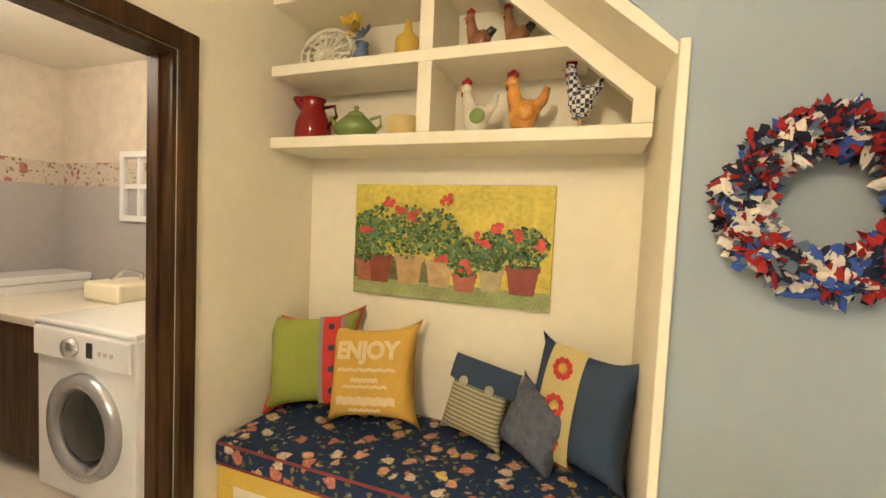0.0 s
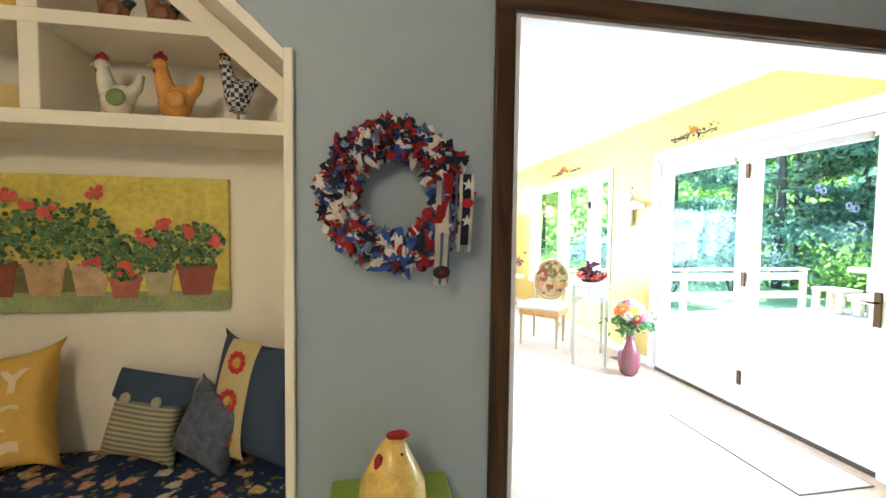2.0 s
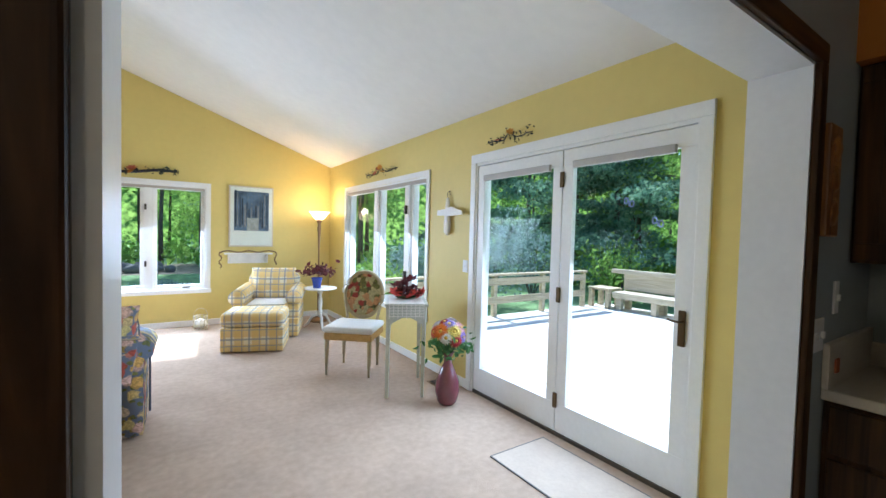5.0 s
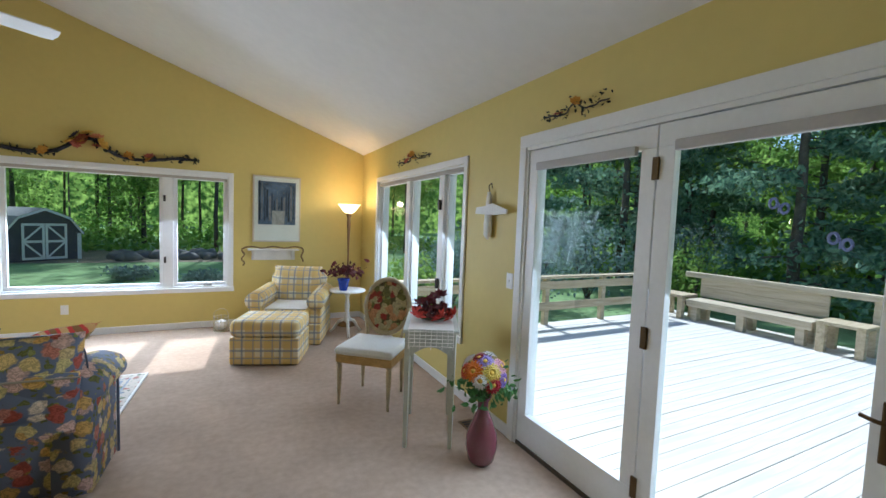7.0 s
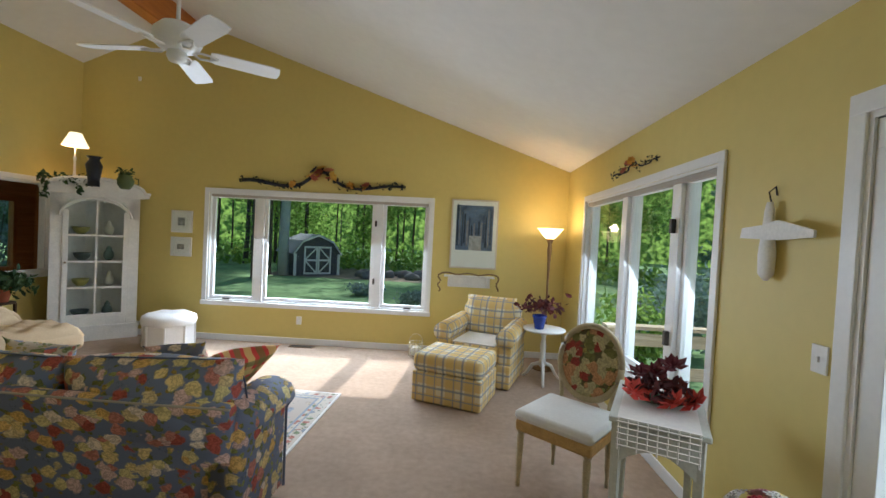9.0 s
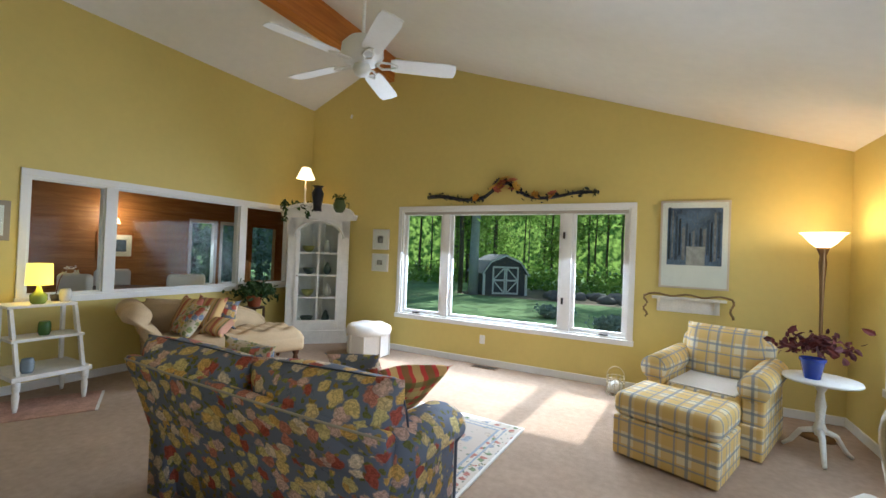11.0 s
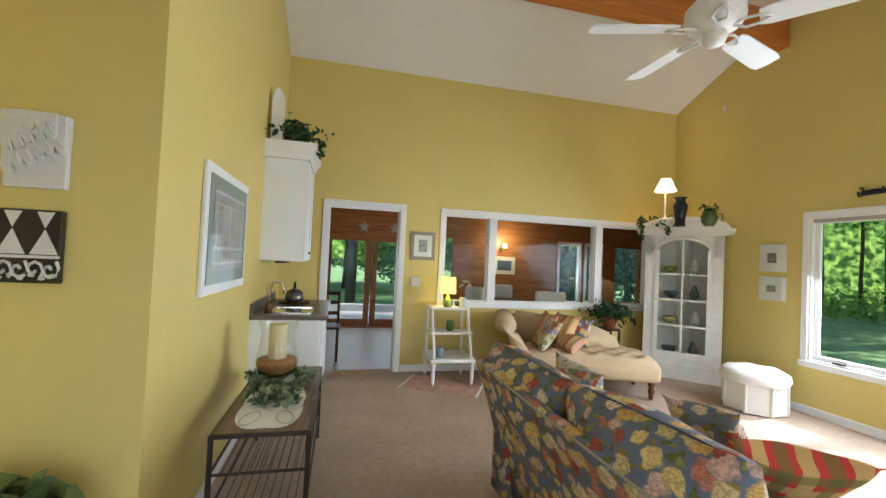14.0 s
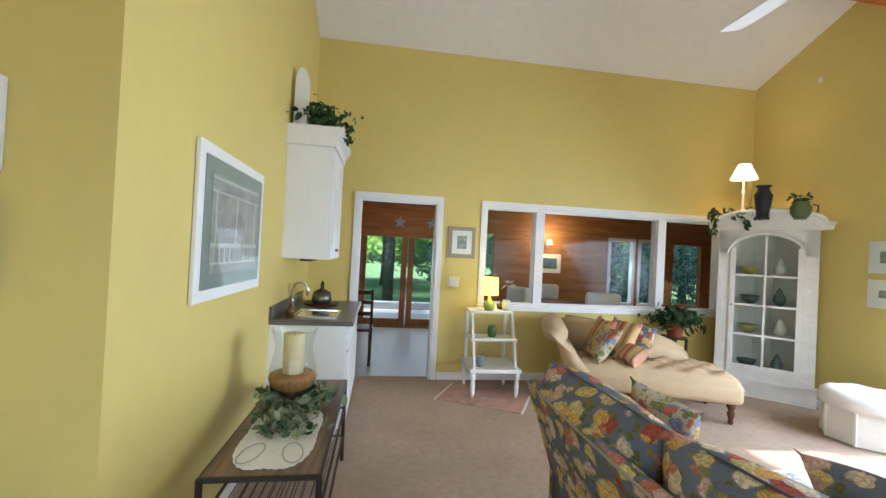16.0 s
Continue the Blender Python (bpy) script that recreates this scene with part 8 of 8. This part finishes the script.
def hang(x0, x1, z0, z1, lift=0.0, sway=0.0):
    """A ribbon that falls over the front of the wreath."""
    bm = bmesh.new()
    rows3 = []
    for j in range(15):
        f = j / 14
        dx = sway * math.sin(7 * f + 0.6)
        y = -0.082 - lift - 0.012 * math.sin(2.4 * f) + 0.045 * f + 0.003 * math.sin(11 * f + x0 * 40)
        rows3.append([bm.verts.new((x + dx, y, z0 + (z1 - z0) * f)) for x in (x0, (x0 + x1) / 2, x1)])
    for r0, r1 in zip(rows3, rows3[1:]):
        for i in range(2):
            bm.faces.new((r0[i], r0[i + 1], r1[i + 1], r1[i]))
    bmesh.ops.solidify(bm, geom=bm.faces[:], thickness=0.0012)
    return bm


for x0, x1, z0, z1, m_, lift, sway, lb_ in ((0.099, 0.113, 0.035, -0.238, RAGS[1], 0, 0, "cream ribbon"), (0.113, 0.121, 0.035, -0.236, RAGS[4], 0, 0, "grey ribbon edge"), (0.121, 0.134, 0.035, -0.238, RAGS[1], 0, 0, "cream ribbon"), (0.134, 0.140, 0.035, -0.232, RAGS[4], 0, 0, "grey ribbon edge"),
                                           (0.108, 0.134, 0.055, -0.135, RAGS[0], 0.006, 0.010, "red cloth strip"), (0.150, 0.156, 0.055, -0.140, RAGS[4], 0, 0, "grey ribbon edge"), (0.161, 0.169, 0.055, -0.148, RAGS[1], 0, 0, "cream ribbon"), (0.169, 0.191, 0.055, -0.130, RAGS[2], 0.001, 0, "navy ribbon"), (0.191, 0.199, 0.055, -0.148, RAGS[1], 0, 0, "cream ribbon")):
    part("ribbon", hang(x0, x1, z0, z1, lift, sway), m_, wr, lb_)


def star(cx, y, cz, r):
    bm = bmesh.new()
    prism(bm, [(cx + (r if i % 2 == 0 else r * 0.42) * math.sin(math.tau * i / 10), cz + (r if i % 2 == 0 else r * 0.42) * math.cos(math.tau * i / 10)) for i in range(10)], "y", y - 0.002, y)
    return bm


for x, y, z, r in ((0.180, -0.096, 0.026, 0.017), (0.180, -0.084, -0.066, 0.017), (0.119, -0.092, -0.082, 0.026)):
    part("star", star(x, y, z, r), RAGS[1], wr, "white felt star")
part("heart", blob(bmesh.new(), (0.180, -0.089, -0.020), (0.016, 0.004, 0.013), 2), RAGS[0], wr)
bt_ = part("button", blob(bmesh.new(), (0.118, -0.062, -0.202), (0.024, 0.005, 0.018), 1, 0.02), BLACK, wr)
part("heart", blob(bmesh.new(), (0.119, -0.067, -0.202), (0.008, 0.003, 0.007), 2), RAGS[0], bt_)

# hen on a green stool
gs = thing("green_stool", "small lime green painted stool against the wall", "stool", (1.79, 2.29, 0))
GRP = solid("lime_paint", (0.24, 0.34, 0.03), 0.4)
part("seat", box(-0.16, 0.16, -0.14, 0.16, 0.655, 0.68, 0.006), GRP, gs)
for a in (-1, 1):
    for b in (-0.11, 0.13):
        part("leg", box(a * 0.13 - 0.018, a * 0.13 + 0.018, b - 0.018, b + 0.018, 0, 0.655, 0.004), GRP, gs)
hh = thing("hen_jar", "yellow speckled china hen jar with red comb", "jar", (1.79, 2.29, 0.681))
HENY = solid("speckled_yellow_glaze", (0.66, 0.45, 0.10), 0.25, var=0.25, scale=40)
part("body", lathe(bmesh.new(), [(0.07, 0), (0.085, 0.03), (0.08, 0.08), (0.055, 0.13), (0.035, 0.17), (0.02, 0.185), (0.0, 0.187)], 24, cap=False), HENY, hh, "", True)
part("comb", blob(bmesh.new(), (0.01, 0, 0.195), (0.03, 0.008, 0.014), 1, 0.2), REDG, hh, "", True)
part("wattle", blob(bmesh.new(), (-0.035, -0.03, 0.145), (0.012, 0.008, 0.024), 2, 0.2), REDG, hh, "", True)
part("eye", blob(bmesh.new(), (0.02, -0.036, 0.165), (0.004, 0.003, 0.004), 0, 0), BLACK, hh)

# ---- kitchen beyond the opening ----
wp = thing("wood_plaque", "small carved golden wood plaque on the wall", "plaque", (4.04, YK, 1.47))
part("board", box(0, 0.13, -0.02, 0, 0, 0.38, 0.006), wood("carved_gold_wood", (0.16, 0.06, 0.015), (0.40, 0.18, 0.04), 0.4), wp)
for z in (0.06, 0.17, 0.28):
    part("carving", blob(bmesh.new(), (0.065, -0.02, z + 0.02), (0.035, 0.012, 0.045), int(z * 100), 0.5), bpy.data.materials["carved_gold_wood"], wp, "", True)
CT = solid("cream_laminate", (0.62, 0.57, 0.48), 0.3)
sf = struct(part("soffit", box(4.36, 4.75, -1.0, 2.47, 2.13, 2.44), ORANGE), "orange painted soffit over the wall cabinets", "soffit")
for k, y1_ in enumerate((2.47, 2.0, 1.53)):
    uc = thing("wall_cabinet", "dark oak wall cabinet with arched panel door", "cabinet", (4.41, y1_ - 0.468, 1.375), 0, "kitchen wall cabinets")
    part("body", box(0.02, 0.34, 0, 0.466, 0, 0.755), OAK, uc)
    d = part("door", box(0.0, 0.02, 0.01, 0.456, 0.01, 0.745, 0.004), OAK, uc)
    bm = bmesh.new()
    rings = []
    for g, x in ((0.0, -0.0005), (0.006, 0.0), (0.012, -0.004), (0.045, -0.016)):
        half, top = 0.143 - g, 0.56 - g * 0.6
        line = [(0.233 - half, 0.08 + g), (0.233 + half, 0.08 + g)] + [(0.233 + half * u, top + (0.10 - 0.3 * g) * max(0.0, 1 - abs(u) / 0.72) ** 0.6) for u in (1, 0.72, 0.6, 0.4, 0.2, 0, -0.2, -0.4, -0.6, -0.72, -1)]
        rings.append([bm.verts.new((x - 0.001, y, z)) for y, z in line])
    for r0, r1 in zip(rings, rings[1:]):
        for i in range(len(r0)):
            bm.faces.new((r0[i], r0[(i + 1) % len(r0)], r1[(i + 1) % len(r1)], r1[i]))
    bm.faces.new(rings[-1])
    bmesh.ops.recalc_face_normals(bm, faces=bm.faces[:])
    for z0, z1, ya, yb in ((0.015, 0.075, 0.012, 0.454), (0.68, 0.74, 0.012, 0.454), (0.075, 0.68, 0.012, 0.078), (0.075, 0.68, 0.388, 0.454)):
        part("door_rail", box(-0.010, -0.001, ya, yb, z0, z1, 0.004), OAK, d)
    part("raised_panel", bm, OAK, d, "arched raised panel")
    part("knob", blob(bmesh.new(), (-0.014, 0.06, 0.08), (0.012, 0.012, 0.012), 0, 0), BRONZE, d)
for k, y1_ in enumerate((2.468, 1.85, 1.23)):
    lc = thing("drawer_unit", "dark oak drawer base with metal pulls", "cabinet", (4.17, y1_ - 0.615, 0), 0, "kitchen base cabinets")
    part("body", box(0.02, 0.575, 0, 0.613, 0.09, 0.89), OAK, lc)
    part("toe_kick", box(0.07, 0.575, 0, 0.613, 0, 0.09), BLACK, lc)
    for z0, z1 in ((0.70, 0.87), (0.50, 0.68), (0.11, 0.48)):
        d = part("drawer_front", box(0.0, 0.02, 0.02, 0.595, z0, z1, 0.005), OAK, lc)
        part("pull", tube(bmesh.new(), [(0.0, 0.24, (z0 + z1) / 2), (-0.022, 0.26, (z0 + z1) / 2), (-0.022, 0.35, (z0 + z1) / 2), (0.0, 0.37, (z0 + z1) / 2)], 0.006, 6), BRONZE, d)
kw = thing("kitchen_worktop", "cream laminate worktop with low splashback", "worktop", (4.15, 0.6, 0.891))
part("top", box(0, 0.598, 0, 1.868, 0, 0.04, 0.006), CT, kw)
part("splashback", box(0.0, 0.598, 1.848, 1.868, 0.04, 0.20, 0.003), CT, kw)
part("splashback", box(0.578, 0.598, 0, 1.848, 0.04, 0.14, 0.003), CT, kw)
part("accent_tile", box(0.06, 0.10, 1.842, 1.848, 0.09, 0.14), TERRA, kw)
pc = thing("pod_carousel", "black wire carousel of coffee pods round a white pole", "carousel", (4.44, 2.205, 0.932))
part("base", lathe(bmesh.new(), [(0.11, 0), (0.11, 0.015)], 24), BLACK, pc)
part("pole", lathe(bmesh.new(), [(0.033, 0.015), (0.033, 0.31)], 20, (-0.062, 0.02)), SLIP, pc, "white front tube", True)
part("finial", lathe(bmesh.new(), [(0.008, 0.30), (0.008, 0.42)], 8), BLACK, pc)
pods = []
for m_ in (BLACK, solid("brown_pod", (0.16, 0.10, 0.06), 0.4)):
    ob = part("pod", lathe(bmesh.new(), [(0.018, 0), (0.024, 0.025)], 10), m_, pc)
    ob.location = (0.085, 0.03 * len(pods), 0.28)
    pods.append(ob.data)
for j in range(6):
    for k in range(7):
        a = math.tau * (k + 0.5 * (j % 2)) / 7
        if math.cos(a) > -0.62:
            ob = new("pod", pods[(j + k) % 3 == 0])
            ob.parent = pc
            ob.location = (0.078 * math.cos(a), 0.078 * math.sin(a), 0.03 + 0.045 * j)
cm = thing("coffee_maker", "black coffee maker with a glossy front on the worktop", "coffee maker", (4.48, 1.92, 0.932))
part("body", box(-0.15, 0.22, -0.16, 0.16, 0, 0.33, 0.03, 3), BLACK, cm, "", True)
part("spout", box(-0.20, -0.15, -0.08, 0.08, 0.18, 0.31, 0.02), BLACK, cm)
part("drip_tray", box(-0.22, -0.15, -0.10, 0.10, 0, 0.03, 0.006), CHROME, cm)
for k, c in enumerate(((0.4, 0.1, 0.5), (0.35, 0.5, 0.05), (0.1, 0.3, 0.6))):
    t = thing("toy_figurine", "small bright coloured figurine on the coffee maker", "ornament", (4.44, 2.04 - 0.065 * k, 1.263), 0, "counter figurines")
    part("body", blob(bmesh.new(), (0, 0, 0.04), (0.025, 0.025, 0.04), k, 0.2), solid("figurine_%d" % k, c, 0.4), t, "", True)
# wicker chair
WICK = solid("cream_wicker", (0.64, 0.54, 0.38), 0.7, var=0.15, scale=30)
wk_ = thing("wicker_chair", "cream wicker chair with rounded woven back", "chair", (3.10, 2.11, 0), 250)
part("seat", box(-0.24, 0.24, -0.24, 0.22, 0.40, 0.45, 0.02), WICK, wk_)
for a, b in ((-0.21, -0.2), (0.21, -0.2), (-0.2, 0.2), (0.2, 0.2)):
    part("leg", tube(bmesh.new(), [(a, b, 0), (a, b, 0.40)], 0.02, 8), WICK, wk_)
bow = [(0.25 * math.cos(a), 0.22 + 0.05 * math.sin(a), 0.50 + 0.40 * math.sin(a)) for a in [math.pi * k / 24 for k in range(25)]]
bm = bmesh.new()
rim_ = [Vector(p) for p in [(0.25, 0.22, 0.43)] + bow + [(-0.25, 0.22, 0.43)]]
low = Vector((0, 0.225, 0.44))
inner = [low + (p - low) * 0.76 for p in rim_]
tube(bm, rim_, 0.013, 8)
for ph in range(2):
    coil = []
    for i in range(208):
        f = i * 26 / 208
        p, d = inner[int(f)].lerp(inner[int(f) + 1], f % 1), (inner[int(f) + 1] - inner[int(f)]).normalized()
        side_ = d.cross(Vector((0, 1, 0))).normalized()
        coil.append(p + 0.009 * (math.cos(f * 3.2 + ph * math.pi) * side_ + math.sin(f * 3.2 + ph * math.pi) * Vector((0, 1, 0))))
    tube(bm, coil, 0.009, 6)
part("back_rim", bm, WICK, wk_, "rounded rim with a plaited inner cord", True)
bm = bmesh.new()
n_ = 80
for i in range(n_):
    for step in (-1.6, 1.6):
        f0, f1 = i * 26 / n_, min(25.99, max(0.0, (i + step) * 26 / n_))
        tube(bm, [inner[int(f0)].lerp(inner[int(f0) + 1], f0 % 1), rim_[int(f1)].lerp(rim_[min(26, int(f1) + 1)], f1 % 1)], 0.0046, 5)
for f in (0.35, 0.7):
    tube(bm, [a.lerp(b, f) + Vector((0, 0.004, 0)) for a, b in zip(inner, rim_)], 0.006, 5)
for j in range(34):
    z = 0.442 + 0.0105 * j
    hw = 0.19 * math.sqrt(max(0.0, 1 - (max(0, z - 0.49) / 0.305) ** 2))
    if hw > 0.02:
        tube(bm, [(-hw + 2 * hw * i / 18, 0.226 + 0.036 * max(0, z - 0.5) / 0.4 + 0.004 * (1 if (i + j) % 2 else -1), z) for i in range(19)], 0.0064, 5)
tagged(part("back_weave", bm, WICK, wk_, "", True), kind="stuff")
# kitchen ceiling lamp, added out of view to carry the kitchen light
kl = thing("ceiling_light", "round lit glass ceiling light added out of view in the kitchen", "lamp", (0.95, 0.35, 2.44))
part("rim", lathe(bmesh.new(), [(0.17, 0), (0.17, -0.03), (0.15, -0.03)], 28), BRASS, kl, "", True)
part("diffuser", lathe(bmesh.new(), [(0.15, -0.03), (0.12, -0.07), (0.0, -0.09)], 28, cap=False), glow("lit_frosted_glass", (1.0, 0.86, 0.66), 2.0), kl, "", True)

# ---- laundry ----
wm = thing("washing_machine", "white front-loading washing machine with a silver door ring", "washing machine", (-0.855, 2.535, 0))
ENAM = solid("white_enamel", (0.78, 0.78, 0.78), 0.25, var=0.02)
part("cabinet", box(-0.36, 0.36, 0, 0.66, 0.01, 0.83, 0.015), ENAM, wm)
part("top", box(-0.365, 0.365, -0.008, 0.665, 0.83, 0.86, 0.010), ENAM, wm)
part("control_panel", box(-0.35, 0.35, -0.02, 0.0, 0.68, 0.825, 0.010), ENAM, wm)
bm = bmesh.new()
prof2 = [(0.255, 0.0), (0.25, 0.03), (0.215, 0.045), (0.185, 0.03), (0.175, 0.0)]
lathe(bm, prof2, 36, cap=False)
bm.transform(Matrix.Translation((0.02, 0.0, 0.38)) @ Matrix.Rotation(radians(90), 4, "X"))
part("door_ring", bm, solid("silver_plastic", (0.45, 0.45, 0.46), 0.25, metal=0.7), wm, "silver door ring", True)
bm = lathe(bmesh.new(), [(0.18, 0.0), (0.15, 0.025), (0.10, 0.035), (0.0, 0.04)], 32, cap=False)
bm.transform(Matrix.Translation((0.02, -0.002, 0.38)) @ Matrix.Rotation(radians(90), 4, "X"))
part("door_glass", bm, solid("dark_door_glass", (0.015, 0.018, 0.018), 0.06), wm, "dark domed door glass", True)
bm = lathe(bmesh.new(), [(0.045, 0), (0.04, 0.03), (0.0, 0.032)], 24, cap=False)
bm.transform(Matrix.Translation((-0.04, -0.02, 0.755)) @ Matrix.Rotation(radians(90), 4, "X"))
part("dial", bm, CHROME, wm, "", True)
part("display", box(0.06, 0.10, -0.023, -0.02, 0.72, 0.79), BLACK, wm)
for k in range(3):
    part("button", box(0.14 + 0.04 * k, 0.16 + 0.04 * k, -0.023, -0.02, 0.74, 0.76), SHADEBOX, wm)
ck = thing("laundry_cabinet", "dark oak laundry cabinet with a cream worktop and sink", "cabinet", (-1.63, 2.55, 0))
part("body", box(-0.40, 0.40, 0, 0.69, 0.08, 0.80), OAK, ck)
part("top", box(-0.42, 0.42, -0.02, 0.70, 0.80, 0.84, 0.006), CT, ck)
part("tap", tube(bmesh.new(), [(0.25, 0.6, 0.84), (0.25, 0.6, 1.0), (0.25, 0.5, 1.04), (0.25, 0.42, 0.98)], 0.012, 8), CHROME, ck, "", True)
part("basin", box(0.05, 0.38, 0.38, 0.68, 0.84, 0.96, 0.02), CREAM, ck)
dy = thing("dryer", "white clothes dryer beyond the laundry cabinet", "dryer", (-2.08, 2.52, 0))
part("cabinet", box(-0.30, 0.03, 0.0, 0.72, 0.01, 0.90, 0.012), ENAM, dy)
part("lid", box(-0.31, 0.04, -0.01, 0.725, 0.90, 0.95, 0.010), ENAM, dy)
wd_ = thing("window_ornament", "white wooden mock window frame hung on the wall", "ornament", (-1.71, 3.249, 1.33))
for b_ in ((0, 0.36, 0, 0.04), (0, 0.36, 0.43, 0.47), (0, 0.04, 0.04, 0.43), (0.32, 0.36, 0.04, 0.43)):
    part("frame", box(b_[0], b_[1], -0.03, 0, b_[2], b_[3], 0.003), WHITE, wd_)
for b_ in ((0.165, 0.195, 0.04, 0.43), (0.04, 0.165, 0.22, 0.25), (0.195, 0.32, 0.22, 0.25)):
    part("glazing_bar", box(b_[0], b_[1], -0.022, 0, b_[2], b_[3]), WHITE, wd_)
BORD = floral("rose_border_print", (0.58, 0.50, 0.42), 16.0, [(0.45, 0.18, 0.16), (0.58, 0.50, 0.42), (0.40, 0.22, 0.20)], 0.4)
struct(part("trim_laundry_1", box(-2.385, -0.10, 3.245, 3.2495, 1.566, 1.73), BORD), "rose-printed wallpaper border", "border")
struct(part("trim_laundry_2", box(-2.3895, -2.385, 0.9, 3.24, 1.566, 1.73), BORD), "rose-printed wallpaper border", "border")

# ---- dining room seen through the inner openings ----
for nm, ax, u0, u1, z0, z1, face in (("window_5", "x", 6.25, 6.66, 0.75, 1.95, -5.45), ("window_6", "x", 10.42, 11.22, 0.55, 1.95, -5.45)):
    w_ = struct(new(nm), "orange pine framed dining room window", "window")
    for ua, ub, za, zb in ((u0, u0 + 0.07, z0, z1), (u1 - 0.07, u1, z0, z1), (u0 + 0.07, u1 - 0.07, z0, z0 + 0.07), (u0 + 0.07, u1 - 0.07, z1 - 0.07, z1)):
        part("frame", box(face - 0.10, face + 0.01, ua, ub, za, zb), PINEZ, w_)
    p_ = part("pane", box(face - 0.06, face - 0.054, u0 + 0.07, u1 - 0.07, z0 + 0.07, z1 - 0.07), GLASS, w_)
    p_.visible_shadow = False
for nm, u0, u1 in (("window_7", 9.02, 9.62), ("window_8", 9.69, 10.17)):
    w_ = struct(new(nm), "pale framed dining room window", "window")
    for ua, ub, za, zb in ((u0, u0 + 0.06, 0.55, 1.95), (u1 - 0.06, u1, 0.55, 1.95), (u0 + 0.06, u1 - 0.06, 0.55, 0.62), (u0 + 0.06, u1 - 0.06, 1.88, 1.95)):
        part("frame", box(-5.55, -5.44, ua, ub, za, zb), ANTW, w_)
    p_ = part("pane", box(-5.51, -5.504, u0 + 0.06, u1 - 0.06, 0.62, 1.88), GLASS, w_)
    p_.visible_shadow = False
dd = struct(new("door_5"), "orange pine glazed double doors with a wooden valance", "door")
for y0, y1_ in ((4.02, 4.90), (4.92, 5.80)):
    lf = part("door_leaf", box(-5.55, -5.50, y0, y1_, 0.02, 0.16), PINEZ, dd)
    part("top_rail", box(-5.55, -5.50, y0, y1_, 1.88, 2.0), PINEZ, lf)
    part("stile", box(-5.55, -5.50, y0, y0 + 0.11, 0.16, 1.88), PINEZ, lf)
    part("stile", box(-5.55, -5.50, y1_ - 0.11, y1_, 0.16, 1.88), PINEZ, lf)
    p_ = part("pane", box(-5.53, -5.524, y0 + 0.11, y1_ - 0.11, 0.16, 1.88), GLASS, lf)
    p_.visible_shadow = False
part("valance", box(-5.44, -5.36, 3.7, 6.1, 1.72, 2.35, 0.01), PINE, dd, "dark orange wooden valance")
for y in (4.73, 5.34):
    bm = star(0, 0, 0, 0.125)
    bm.transform(Matrix.Rotation(radians(90), 4, "Z"))
    ob = part("star", bm, solid("pewter_star", (0.52, 0.48, 0.40), 0.5), dd, "pewter star on the valance")
    ob.location = (-5.355, y, 2.0)
small_picture("small_picture", "small framed landscape on the dining room wall", pose(-5.448, 7.46, 1.13, 0, 0, 90), 0.57, 0.46, PINEZ, INK, 0.085, 0.04)
wl = thing("wall_sconce", "small brass wall light with a lit cream shade", "lamp", (-5.448, 7.70, 1.72), 90)
part("backplate", box(-0.03, 0.03, -0.015, 0, -0.06, 0.06, 0.005), BRASS, wl)
part("arm", tube(bmesh.new(), [(0, -0.01, 0), (0, -0.08, -0.02), (0, -0.10, 0.02)], 0.006, 6), BRASS, wl, "", True)
part("shade", lathe(bmesh.new(), [(0.06, 0.02), (0.035, 0.11), (0.03, 0.11), (0.055, 0.02)], 20, (0, -0.10), False), glow("lit_sconce_shade", (1.0, 0.72, 0.38), 1.6), wl, "", True)
tb = thing("dining_table", "dark round dining table beyond the inner window", "table", (-3.9, 7.1, 0))
part("tabletop", lathe(bmesh.new(), [(0.6, 0.72), (0.62, 0.74), (0.6, 0.76)], 32), OAK, tb, "", True)
part("column", lathe(bmesh.new(), [(0.25, 0), (0.08, 0.06), (0.06, 0.4), (0.12, 0.72)], 20), OAK, tb, "", True)
for x, y, a in ((-3.2, 7.62, 250), (-3.55, 6.3, 20), (-4.7, 7.3, 270)):
    c_ = thing("dining_chair", "white slip-covered dining chair", "chair", (x, y, 0), a, "dining chairs")
    part("seat", box(-0.23, 0.23, -0.23, 0.23, 0.05, 0.47, 0.03), SLIP, c_)
    bm = box(-0.24, 0.24, 0.17, 0.27, 0.47, 1.04, 0.045, 4)
    for v in bm.verts:
        if v.co.z > 0.8:
            v.co.z -= 0.9 * v.co.x * v.co.x
    part("backrest", bm, SLIP, c_, "rounded slip-covered back", True)
hp = thing("dark_chair", "dark wooden chair standing by the dining room doorway", "chair", (-2.95, 4.15, 0), 90)
part("seat", box(-0.2, 0.2, -0.2, 0.2, 0.43, 0.46, 0.01), OAK, hp)
for a, b, t in ((-0.17, -0.17, 0.43), (0.17, -0.17, 0.43), (-0.17, 0.18, 0.92), (0.17, 0.18, 0.92)):
    part("leg", box(a - 0.018, a + 0.018, b - 0.018, b + 0.018, 0, t), OAK, hp)
for z in (0.6, 0.75, 0.88):
    part("slat", box(-0.152, 0.152, 0.17, 0.19, z - 0.025, z + 0.025), OAK, hp)
